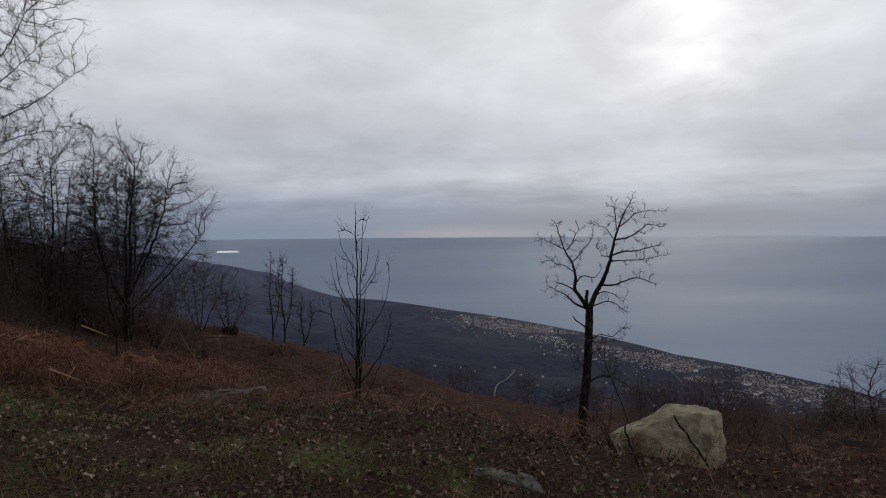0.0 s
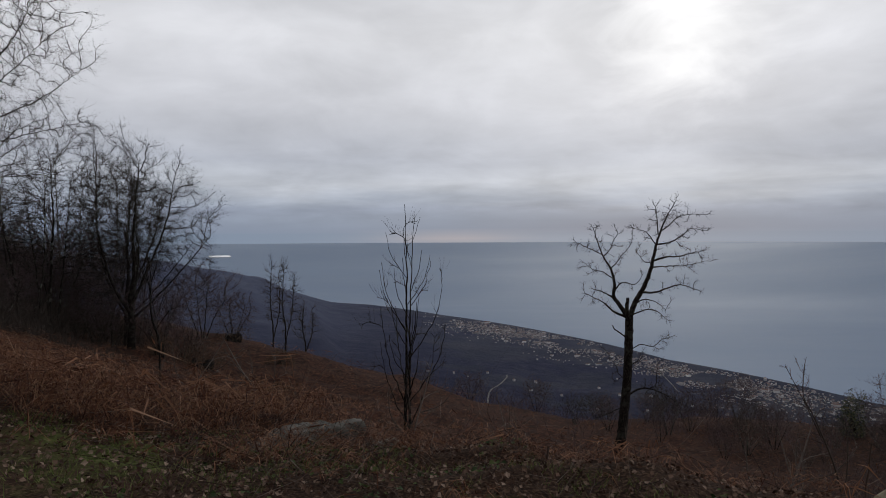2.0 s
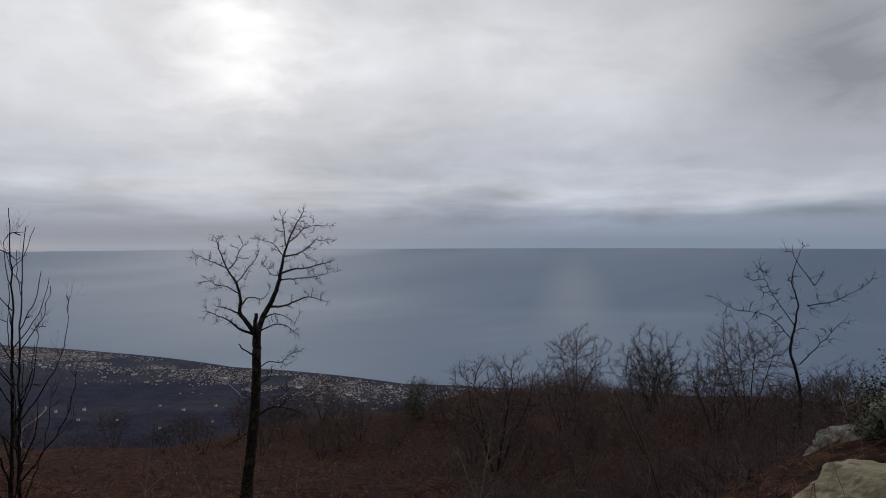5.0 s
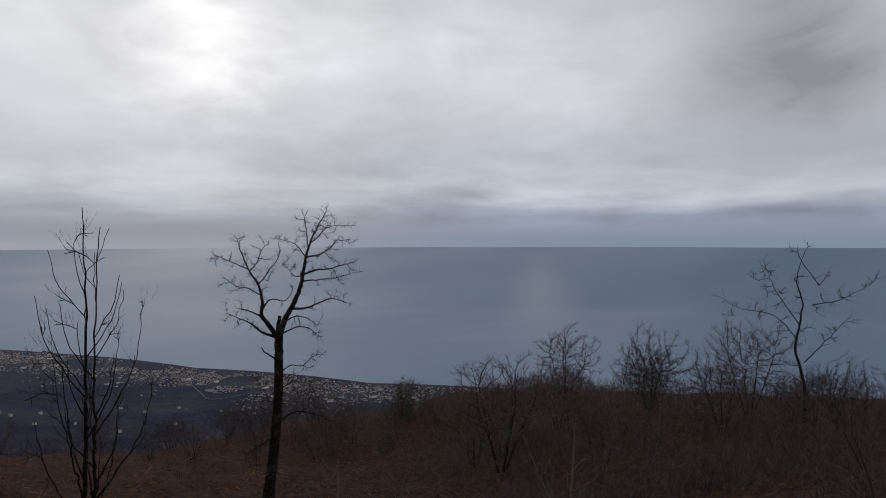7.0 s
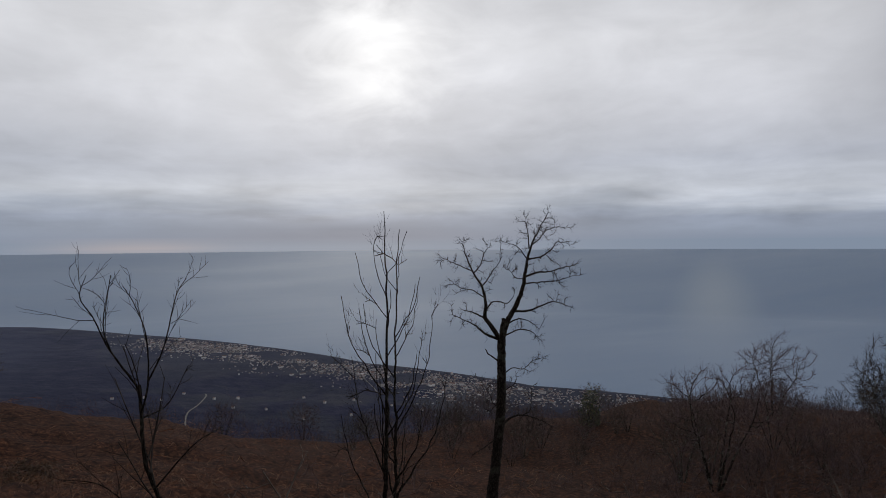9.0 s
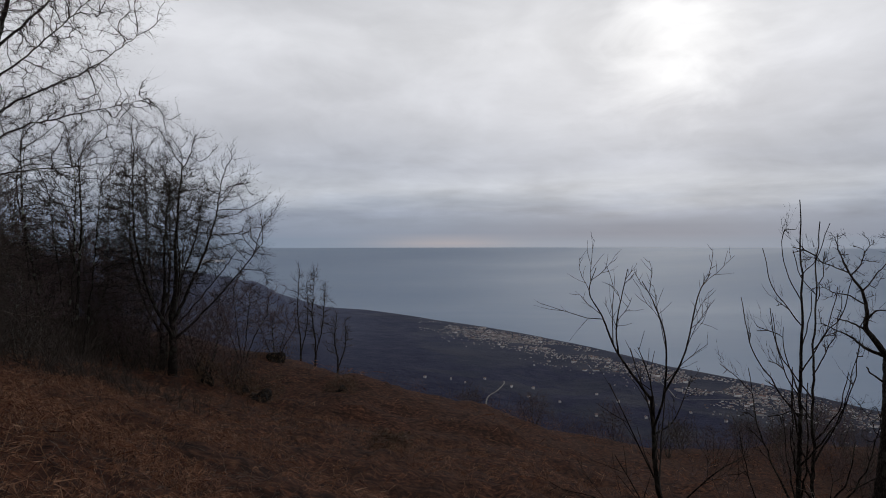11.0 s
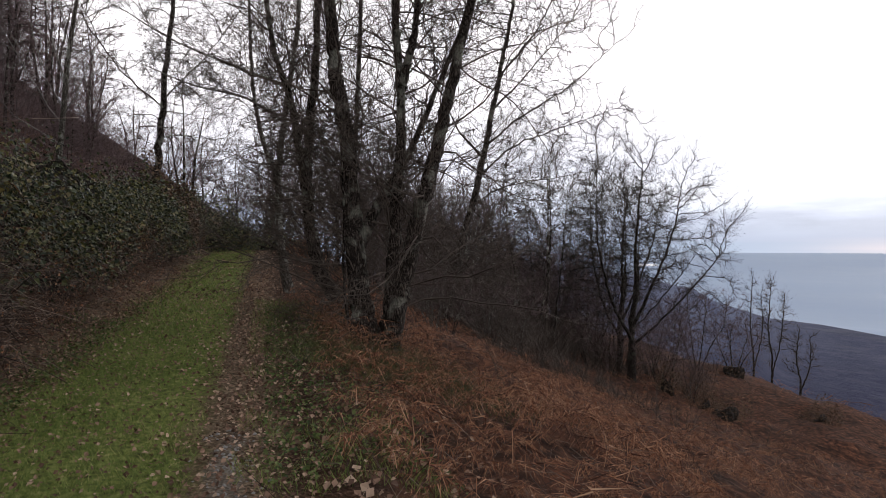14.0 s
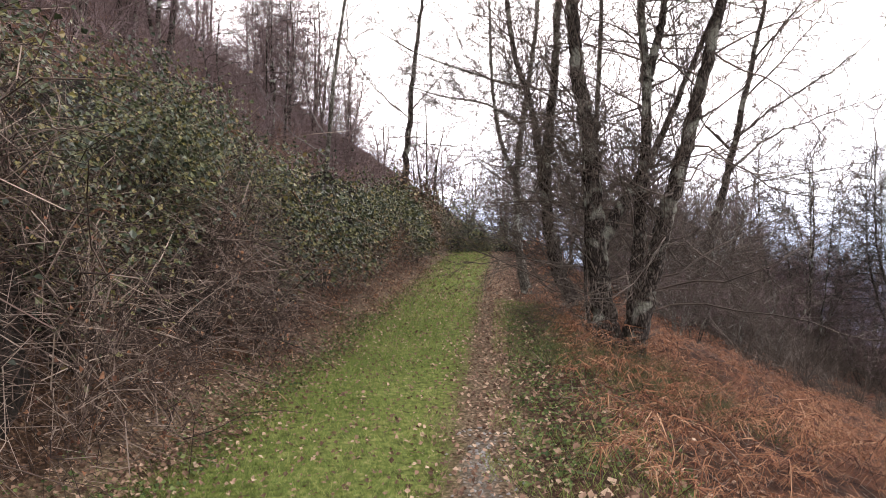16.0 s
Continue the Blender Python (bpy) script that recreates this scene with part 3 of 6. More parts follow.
    hill2 = np.interp(az, [-40, -20, -6, 4, 9], [30, 45, 65, 30, 0])
    far = far + hill2 * np.exp(-((r - 1150) / 330.0) ** 2)
    far = far + (12 * wob(x, y, 0.008, 5) + 6 * wob(x, y, 0.021, 6)) * np.clip((r - 200) / 400, 0, 1) * np.clip((1.0 - r / shore(az)) * 5, 0.1, 1)
    far = np.minimum(far, SEA_Z + np.clip((shore(az) - r) * 0.035, -8, None) * np.interp(az, [-20, -8], [4, 1]))
    m = np.clip((r - 110) / 260, 0, 1)
    m = m * m * (3 - 2 * m) * np.clip((u - 5) / 60, 0, 1)
    return z * (1 - m) + far * m

# ---- ground, one sheet from the track to the shore ----
def build_ground():
    az = np.concatenate([np.arange(-70, 100, 0.6), np.arange(100, 290, 3.0)])
    rr = np.concatenate([[0.0], np.geomspace(0.35, 30, 120), np.geomspace(30.6, 300, 80), np.geomspace(304, 3200, 90), [3600, 4200, 4950]])
    n, m = len(az), len(rr)
    a = np.radians(az)
    cx, cy = -6.0, 6.0
    x = cx + np.sin(a)[None] * rr[:, None]
    y = cy + np.cos(a)[None] * rr[:, None]
    z = ground(x, y)
    i, j = np.meshgrid(np.arange(m - 1), np.arange(n), indexing="ij")
    k = (j + 1) % n
    f = np.stack([i * n + j, i * n + k, (i + 1) * n + k, (i + 1) * n + j], -1).reshape(-1, 4)
    s = Soup()
    s.add(np.stack([x, y, z], -1).reshape(-1, 3), f)
    me = s.mesh("ground", M_GROUND)
    s_, u_ = su(x, y)
    r = np.hypot(x, y)
    curve = 0.25 * wob(s_, s_ * 0 + 1, 0.3, 2)
    bump = lambda v, c, w: np.exp(-((v - c) / w) ** 2)  # noqa: E731
    turf = np.clip(1.3 - np.abs(u_ + 0.65 + curve * 0.3) / 1.15, 0, 1)
    turf = np.maximum(turf, np.clip(0.36 * np.clip((11 - s_) / 3, 0, 1) * bump(u_, 2.6, 1.3) * 1.6 * (wob(x, y, 1.4, 8) > 0.15), 0, 1))
    litter = np.clip(1.25 - np.abs(u_ + 0.8) / 3.2, 0, 1) + 0.85 * np.clip(1.2 - np.abs(s_ - 2) / 9, 0, 1) * bump(u_, 4, 2.6)
    rut = bump(u_, 0.55 + curve * 0.3, 0.38) * 0.9 + bump(u_, -1.85, 0.3) * 0.8
    gravel = bump(u_, 0.5 + curve * 0.3, 0.20) * np.interp(s_, [8, 14, 17.5, 19, 26], [0.5, 0.6, 0.5, 0.25, 0.05])
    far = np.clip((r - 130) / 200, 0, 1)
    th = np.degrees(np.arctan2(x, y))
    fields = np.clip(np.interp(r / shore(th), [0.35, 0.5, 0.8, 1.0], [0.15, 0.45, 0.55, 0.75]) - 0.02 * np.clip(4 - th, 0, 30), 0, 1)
    # the painted haze grows with distance and towards the west
    haze_tint = np.clip((r - 800) / 1100, 0, 1) * np.clip((2 - th) / 15, 0.4, 1)
    fern = 0.495 * np.clip((s_ - 8) / 9, 0, 1) * np.clip((u_ - 1) / 2, 0, 1)
    for name, val in (("fern", fern), ("haze_tint", haze_tint), ("turf", turf), ("litter", litter), ("rut", rut), ("gravel", gravel), ("far", far), ("fields", fields)):
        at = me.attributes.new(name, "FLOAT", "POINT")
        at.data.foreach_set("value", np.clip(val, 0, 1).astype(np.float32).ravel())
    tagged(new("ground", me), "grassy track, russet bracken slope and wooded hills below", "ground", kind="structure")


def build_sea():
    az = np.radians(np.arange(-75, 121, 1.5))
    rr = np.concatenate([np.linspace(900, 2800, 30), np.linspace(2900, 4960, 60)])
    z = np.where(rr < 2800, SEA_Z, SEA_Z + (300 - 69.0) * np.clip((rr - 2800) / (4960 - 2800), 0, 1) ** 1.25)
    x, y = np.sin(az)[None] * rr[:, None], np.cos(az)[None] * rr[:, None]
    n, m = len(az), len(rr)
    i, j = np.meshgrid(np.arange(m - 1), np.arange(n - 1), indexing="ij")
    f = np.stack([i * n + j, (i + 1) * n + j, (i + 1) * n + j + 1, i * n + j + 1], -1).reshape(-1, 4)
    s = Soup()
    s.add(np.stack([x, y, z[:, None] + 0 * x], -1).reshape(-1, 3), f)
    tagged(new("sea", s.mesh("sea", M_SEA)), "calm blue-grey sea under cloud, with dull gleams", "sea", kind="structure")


build_ground()
build_sea()

# ---- trees and shrubs ----
def gz(x, y):
    return float(ground(x, y))


def stems_of(lines, n=9):
    """Limbs given as (points, first radius, last radius): joints and radii for the crown."""
    pts = np.stack([bent(p, n) for p, _, _ in lines])
    r = np.stack([np.linspace(a, b, n) for _, a, b in lines])
    return pts, r


def set_tree(name, x, y, seed, label, category, trunks, levels, bark, twig, group="", knob=0.10, k=10, z=None, flare=0.0, wiggle=0.0):
    """A tree whose stems and limbs are given; its crown grows from them."""
    rng = np.random.default_rng(seed)
    t = thing(name, x, y, gz(x, y) - 0.05 if z is None else z, label, category, group)
    wood, tw = Soup(), Soup()
    if wiggle:
        trunks = [(bent(p, 2 * len(p)) + wiggle * rng.normal(size=(2 * len(p), 3)) * np.linspace(0, 1, 2 * len(p))[:, None], a, b) for p, a, b in trunks]
    for p, r0, r1 in trunks:
        q = bent(p, 9 * len(p))
        f = np.linspace(0, 1, len(q))
        r = r0 + (r1 - r0) * f ** 0.8
        if flare and r0 > 0.05:
            r = r * (1 + flare * np.exp(-f * 14))
        q = q + 0.12 * r[:, None] * rng.normal(size=q.shape) * np.array([1, 1, 0.3])
        tube(wood, q, r, k if r0 > 0.04 else 6, rng, knob)
    crown(tw, rng, stems_of(trunks), levels)
    part("trunk", wood, bark, t)
    part("crown", tw, twig, t, "bare leafless twigs")
    return t


def grown_tree(name, x, y, seed, label, category, height, stems, levels, bark, twig, radius=0.1, spread=0.18, lift=0.10, wander=0.07, group="", start=(0.0, 0.0)):
    """A tree or many-stemmed shrub grown by rule."""
    rng = np.random.default_rng(seed)
    t = thing(name, x, y, gz(x, y) - 0.1, label, category, group)
    wood, tw = Soup(), Soup()
    a = rng.random(stems) * 2 * np.pi
    off = rng.random(stems) * (0.35 if stems > 1 else 0)
    org = np.stack([np.cos(a) * off, np.sin(a) * off, 0 * a], 1)
    tilt = spread * (0.3 + rng.random(stems)) if stems > 1 else np.full(1, 0.03)
    way = np.stack([np.cos(a) * tilt + start[0], np.sin(a) * tilt + start[1], 1 + 0 * a], 1)
    h = height * (0.72 + 0.34 * rng.random(stems)) if stems > 1 else np.full(1, height)
    pts, r = sprout(rng, org, way, h, radius * (0.7 + 0.5 * rng.random(stems)), 9, wander, lift * 0.2, 0.12)
    for i in range(stems):
        tube(wood, pts[i], r[i], 7 if radius > 0.09 else 5, rng, 0.1)
    crown(tw, rng, (pts, r), levels)
    part("trunk", wood, bark, t)
    part("crown", tw, twig, t, "bare leafless twigs")
    return t


def wild_tree(name, x, y, seed, label, category, limbs, clouds, bark, twig, group="", z=None, step=0.35, tip=0.008, power=2.2, most=0.09, up=0.08, stray=0.22,
              along=None, fine=2, fine_size=0.5, k=8, knob=0.12, flare=0.0):
    """A tree whose limbs are given and whose branches then grow towards the free room in its crown.
    clouds: centre, half axes, number and lowest height of the room; along: (spread, number a metre, first limb) for room close round the limbs."""
    rng = np.random.default_rng(seed)
    t = thing(name, x, y, gz(x, y) - 0.1 if z is None else z, label, category, group)
    wood, tw = Soup(), Soup()
    P, par, R, room = np.zeros((0, 3)), [], [], []
    for i, (p, r0, r1) in enumerate(limbs):
        p = np.asarray(p, float)
        size = np.linalg.norm(np.diff(p, axis=0), axis=1).sum()
        q = bent(p, max(4, int(size / step) + 2))
        f = np.linspace(0, 1, len(q))
        q = q + 0.07 * step * rng.normal(size=q.shape) * np.minimum(f * 4, 1)[:, None]
        r = r0 + (r1 - r0) * f ** 0.85
        g = np.linspace(0, len(q) - 1, 2 * len(q) - 1)
        rr = np.interp(g, np.arange(len(q)), r)
        if flare and i == 0:
            rr = rr * (1 + flare * np.exp(-np.linspace(0, 1, len(rr)) * 12))
        tube(wood, bent(q, 2 * len(q) - 1), rr, k if r0 > 0.04 else 5, rng, knob)
        first = -1 if i == 0 else int(np.argmin(((P - q[0]) ** 2).sum(1)))
        par += [first] + list(range(len(P), len(P) + len(q) - 1))
        P = np.vstack([P, q])
        R += list(r)
        if along and i >= along[2]:
            n = max(3, int(size * along[1]))
            room.append(q[rng.integers(len(q) // 3, len(q), n)] + along[0] * rng.normal(size=(n, 3)))
    for c, half, n, floor in clouds:
        d = unit(rng.normal(size=(n, 3))) * (rng.random((n, 1)) ** 0.42)
        d = d * (1 + 0.16 * np.sin(d[:, :1] * 5 + seed) + 0.14 * np.sin(d[:, 1:2] * 6 - seed) + 0.10 * np.sin(d[:, 2:] * 9 + 2 * seed))
        a = np.array(c) + d * np.array(half)
        room.append(a[a[:, 2] > floor])
    A = np.vstack(room)
    n0 = len(P)
    kids = np.bincount(np.array(par[1:]), minlength=n0)

    def gap(a, b):
        return np.sqrt(np.maximum((a * a).sum(1)[:, None] + (b * b).sum(1)[None] - 2 * a @ b.T, 0))

    D = gap(A, P)
    near, dist = D.argmin(1), D.min(1)
    for _ in range(90):
        if len(A) < 4 or len(P) > 22000:
            break
        acc = np.zeros((len(P), 3))
        np.add.at(acc, near, unit(A - P[near]))
        grow = np.unique(near)
        grow = grow[kids[grow] < 4]
        if not len(grow):
            break
        way = unit(unit(acc[grow]) + 0.3 * unit(P[grow] - P[np.maximum(np.array(par)[grow], 0)]) + np.array([0, 0, up]) + stray * rng.normal(size=(len(grow), 3)))
        kids[grow] += 1
        back = np.array(par)[grow]
        onward = (back < 0) | (grow < n0) | ((way * unit(P[grow] - P[np.maximum(back, 0)])).sum(1) > 0.3)
        grow, way = grow[onward], way[onward]
        if not len(grow):
            continue
        fresh = P[grow] + way * step * (0.75 + 0.5 * rng.random((len(grow), 1)))
        D = gap(A, fresh)
        m = D.min(1)
        better = m < dist
        near = np.where(better, D.argmin(1) + len(P), near)
        dist = np.where(better, m, dist)
        P = np.vstack([P, fresh])
        par += list(grow)
        kids = np.concatenate([kids, np.zeros(len(grow), int)])
        left = dist > step * 1.25
        A, near, dist = A[left], near[left], dist[left]
    par = np.array(par)
    load = np.zeros(len(P))
    for i in range(len(P) - 1, n0 - 1, -1):
        load[i] = max(load[i], 1.0)
        load[par[i]] += load[i]
    r = np.minimum(tip * np.maximum(load, 1) ** (1 / power), most)
    r[:n0] = R
    c = np.arange(n0, len(P))
    c = c[(load[c] > 1) | (load[par[c]] > 1)]
    a = par[c]
    r0 = np.minimum(r[a], r[c] * 1.3)
    thick = r[c] > 0.02
    if thick.any():
        frusta(wood, P[a][thick], P[c][thick], r0[thick], r[c][thick], 6)
    frusta(tw, P[a][~thick], P[c][~thick], r0[~thick], r[c][~thick], 3)
    # long straight twigs, each with a few finer ones
    heart = np.average(P[n0:], axis=0, weights=np.maximum(load[n0:], 1))
    c = np.repeat(c[r[c] < tip * 2.8], fine)
    outward = unit(P[c] - heart) * 0.45
    way = unit(unit(P[c] - P[par[c]]) + outward + 0.6 * rng.normal(size=(len(c), 3)) + np.array([0, 0, up]))
    o = P[par[c]] + (P[c] - P[par[c]]) * rng.random((len(c), 1))
    q, rf = sprout(rng, o, way, fine_size * (0.35 + 0.9 * rng.random(len(c))), np.full(len(c), tip * 0.8), 2, 0.12, up * 0.5, 0.6)
    for i in (0, 1):
        lay_thin(tw, rng, q[:, i:i + 2], rf[:, i:])
    o2, w2, l2, _ = offshoots(rng, q, rf, 2, 38, 0.5, 0.2, 0.8)
    q2, r2 = sprout(rng, o2, w2, l2, np.full(len(l2), tip * 0.6), 1, 0.1, up * 0.5)
    lay_thin(tw, rng, q2, r2)
    part("trunk", wood, bark, t)
    part("crown", tw, twig, t, "bare leafless twigs")
    return t


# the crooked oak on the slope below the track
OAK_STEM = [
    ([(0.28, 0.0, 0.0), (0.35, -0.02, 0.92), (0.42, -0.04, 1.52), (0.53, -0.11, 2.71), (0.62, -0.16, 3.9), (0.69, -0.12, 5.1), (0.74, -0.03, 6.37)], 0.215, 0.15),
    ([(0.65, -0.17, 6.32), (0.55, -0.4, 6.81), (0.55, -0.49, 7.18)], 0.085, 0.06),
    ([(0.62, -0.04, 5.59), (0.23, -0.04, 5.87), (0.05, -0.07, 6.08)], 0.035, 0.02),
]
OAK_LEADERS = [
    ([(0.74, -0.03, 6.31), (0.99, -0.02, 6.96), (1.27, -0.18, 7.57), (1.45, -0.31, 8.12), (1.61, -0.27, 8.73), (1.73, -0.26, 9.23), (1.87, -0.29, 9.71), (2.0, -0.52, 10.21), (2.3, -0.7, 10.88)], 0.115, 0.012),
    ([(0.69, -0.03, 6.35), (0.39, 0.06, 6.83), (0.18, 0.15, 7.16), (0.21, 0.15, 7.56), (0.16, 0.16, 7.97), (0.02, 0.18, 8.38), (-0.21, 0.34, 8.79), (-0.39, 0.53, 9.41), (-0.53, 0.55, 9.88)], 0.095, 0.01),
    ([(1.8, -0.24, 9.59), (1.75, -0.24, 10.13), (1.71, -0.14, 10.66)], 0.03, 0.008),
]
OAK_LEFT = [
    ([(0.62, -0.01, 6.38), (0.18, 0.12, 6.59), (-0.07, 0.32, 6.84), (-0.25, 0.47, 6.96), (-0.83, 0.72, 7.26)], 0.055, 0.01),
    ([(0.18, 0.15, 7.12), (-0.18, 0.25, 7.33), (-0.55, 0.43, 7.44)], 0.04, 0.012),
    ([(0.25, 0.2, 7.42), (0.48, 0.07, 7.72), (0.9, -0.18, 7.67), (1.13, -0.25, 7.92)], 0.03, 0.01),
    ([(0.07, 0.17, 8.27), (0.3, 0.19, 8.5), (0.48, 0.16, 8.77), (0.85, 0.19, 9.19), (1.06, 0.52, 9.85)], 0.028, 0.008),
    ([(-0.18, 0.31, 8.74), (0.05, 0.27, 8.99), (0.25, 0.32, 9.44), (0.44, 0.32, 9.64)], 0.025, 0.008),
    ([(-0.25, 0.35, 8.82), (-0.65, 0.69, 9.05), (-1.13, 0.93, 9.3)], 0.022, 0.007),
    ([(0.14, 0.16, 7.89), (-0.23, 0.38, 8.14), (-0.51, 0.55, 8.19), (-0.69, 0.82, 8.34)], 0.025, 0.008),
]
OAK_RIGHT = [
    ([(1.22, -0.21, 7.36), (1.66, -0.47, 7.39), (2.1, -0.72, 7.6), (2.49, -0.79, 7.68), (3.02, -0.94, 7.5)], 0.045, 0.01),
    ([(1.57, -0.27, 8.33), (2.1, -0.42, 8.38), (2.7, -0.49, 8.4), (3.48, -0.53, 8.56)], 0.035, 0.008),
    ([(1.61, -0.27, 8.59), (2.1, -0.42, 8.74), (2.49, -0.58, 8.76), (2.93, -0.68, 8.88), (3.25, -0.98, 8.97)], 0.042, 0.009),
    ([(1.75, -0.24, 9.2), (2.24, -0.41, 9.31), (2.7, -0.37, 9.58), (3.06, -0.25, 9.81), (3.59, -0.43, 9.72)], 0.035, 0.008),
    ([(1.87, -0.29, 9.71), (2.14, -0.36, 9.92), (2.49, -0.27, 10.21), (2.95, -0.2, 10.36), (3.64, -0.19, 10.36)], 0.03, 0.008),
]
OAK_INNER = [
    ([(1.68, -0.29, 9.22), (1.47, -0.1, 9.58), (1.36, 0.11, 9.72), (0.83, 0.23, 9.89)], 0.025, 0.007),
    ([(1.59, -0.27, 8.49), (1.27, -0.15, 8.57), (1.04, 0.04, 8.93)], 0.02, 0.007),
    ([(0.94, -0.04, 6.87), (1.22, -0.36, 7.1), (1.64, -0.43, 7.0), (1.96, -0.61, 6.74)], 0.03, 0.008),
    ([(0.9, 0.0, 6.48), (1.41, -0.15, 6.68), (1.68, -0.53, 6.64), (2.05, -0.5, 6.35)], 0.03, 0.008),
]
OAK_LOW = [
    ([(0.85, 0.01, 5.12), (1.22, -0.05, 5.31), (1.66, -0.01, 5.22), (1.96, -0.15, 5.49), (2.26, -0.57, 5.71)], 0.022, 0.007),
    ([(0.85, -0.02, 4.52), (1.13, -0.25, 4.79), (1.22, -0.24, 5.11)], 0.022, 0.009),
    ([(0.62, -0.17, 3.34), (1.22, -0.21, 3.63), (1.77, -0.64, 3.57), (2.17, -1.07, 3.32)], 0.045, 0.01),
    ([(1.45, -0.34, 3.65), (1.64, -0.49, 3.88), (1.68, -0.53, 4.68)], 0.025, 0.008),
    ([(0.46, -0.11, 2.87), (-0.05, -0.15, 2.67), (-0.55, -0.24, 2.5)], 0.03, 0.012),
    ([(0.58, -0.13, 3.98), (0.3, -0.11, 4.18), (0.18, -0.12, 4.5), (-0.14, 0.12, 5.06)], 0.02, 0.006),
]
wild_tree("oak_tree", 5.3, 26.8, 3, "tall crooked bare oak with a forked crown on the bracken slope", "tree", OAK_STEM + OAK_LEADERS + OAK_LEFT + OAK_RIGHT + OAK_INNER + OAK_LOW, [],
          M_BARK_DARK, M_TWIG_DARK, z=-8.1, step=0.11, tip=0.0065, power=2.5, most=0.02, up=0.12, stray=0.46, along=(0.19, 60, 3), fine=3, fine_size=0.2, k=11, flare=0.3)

# the slender two-stemmed sapling in front of it
def ascending_limbs(stems, seed, count, low, reach, rise):
    """Stems and many slender branches that leave them and curve upwards."""
    rng = np.random.default_rng(seed)
    limbs = list(stems)
    for i in range(count):
        p = bent(stems[i % len(stems)][0], 40)
        f = low + (0.9 - low) * (i + rng.random()) / count
        o = p[int(f * 39)]
        a, n = 2.4 * i + rng.random(), reach * (1.15 - f) * (0.6 + 0.6 * rng.random())
        d = np.array([math.cos(a), math.sin(a), 0])
        limbs.append(([o, o + d * n * 0.45 + np.array([0, 0, n * rise * 0.45]), o + d * n * 0.85 + np.array([0, 0, n * rise]), o + d * n * 1.05 + np.array([0, 0, n * rise * 1.7])], 0.022 * (1.2 - f), 0.005))
    return limbs


SAPLING = [
    ([(0.0, 0, -0.1), (0.02, -0.01, 1.8), (0.05, -0.02, 3.5), (0.06, -0.02, 5.1), (0.02, -0.02, 6.8)], 0.055, 0.006),
    ([(0.09, -0.1, -0.1), (0.12, -0.2, 1.8), (0.13, -0.2, 3.1), (0.15, -0.15, 4.6), (0.26, -0.1, 6.5)], 0.042, 0.006),
]
wild_tree("sapling", -2.28, 17.0, 5, "slender bare sapling with two upright stems in bracken", "tree", ascending_limbs(SAPLING, 5, 28, 0.18, 1.15, 1.3), [], M_BARK_DARK, M_TWIG_DARK, step=0.15, tip=0.0055, power=2.5, most=0.012, up=0.8, stray=0.14,
          along=(0.16, 7, 2), fine=2, fine_size=0.36, k=7)

# small pronged tree just below the track
PRONG = [
    ([(0.05, 0, 0.0), (0.05, 0, 1.05), (-0.06, 0, 1.5), (-0.09, 0.01, 2.03)], 0.019, 0.0126),
    ([(-0.09, 0.01, 2.0), (-0.27, 0.1, 2.27), (-0.37, 0.1, 2.5), (-0.45, 0.1, 2.65), (-0.41, 0.1, 2.8)], 0.0088, 0.0021),
    ([(-0.27, 0.1, 2.27), (-0.31, 0.0, 2.47), (-0.26, -0.05, 2.8)], 0.0061, 0.0021),
    ([(-0.08, 0.01, 1.83), (-0.04, -0.05, 2.06), (-0.05, -0.1, 2.38), (-0.12, -0.1, 2.6), (-0.19, -0.1, 2.73)], 0.0082, 0.0021),
]
PRONG_LIMBS = [
    ([(-0.04, -0.05, 2.06), (0.06, -0.1, 2.3), (0.14, -0.1, 2.64), (0.21, -0.1, 2.77)], 0.0068, 0.0021),
    ([(-0.07, 0.01, 1.8), (0.1, 0.15, 1.85), (0.25, 0.25, 2.1)], 0.0068, 0.0021),
    ([(0.0, 0, 1.3), (0.25, -0.1, 1.6), (0.45, -0.1, 1.7)], 0.0068, 0.0021),
    ([(0.05, 0, 0.9), (-0.3, 0.15, 1.3), (-0.6, 0.2, 1.4)], 0.0068, 0.0021),
]
PRONG_LEVELS = [dict(each=6, ratio=0.42, angle=36, seg=4, wander=0.14, lift=0.12, start=0.25, thin=0.5, least=0.0024), dict(each=4, ratio=0.5, angle=36, seg=2, wander=0.14, lift=0.1, start=0.2, thin=0.6, least=0.0017)]
set_tree("sapling", -6.0, 11.85, 6, "small bare sapling with pronged upright branches in bracken", "tree", PRONG + PRONG_LIMBS, PRONG_LEVELS, M_BARK_DARK, M_TWIG_DARK, k=7)
DEADWOOD = [
    ([(0.0, 0, 0.0), (0.1, 0, 0.5), (0.35, 0.1, 0.9), (0.6, 0.2, 1.35)], 0.016, 0.005),
    ([(0.05, 0, 0.3), (-0.25, 0.1, 0.7), (-0.3, 0.1, 1.15)], 0.012, 0.004),
    ([(0.2, 0, 0.7), (0.55, -0.1, 0.8), (0.9, -0.1, 1.1)], 0.01, 0.004),
]
DEAD_LEVELS = [dict(each=4, ratio=0.4, angle=48, seg=3, wander=0.22, lift=0.03, start=0.25, thin=0.55, least=0.004), dict(each=3, ratio=0.5, angle=45, seg=3, wander=0.2, lift=0.02, start=0.3, thin=0.6, least=0.003)]
first_bush = None
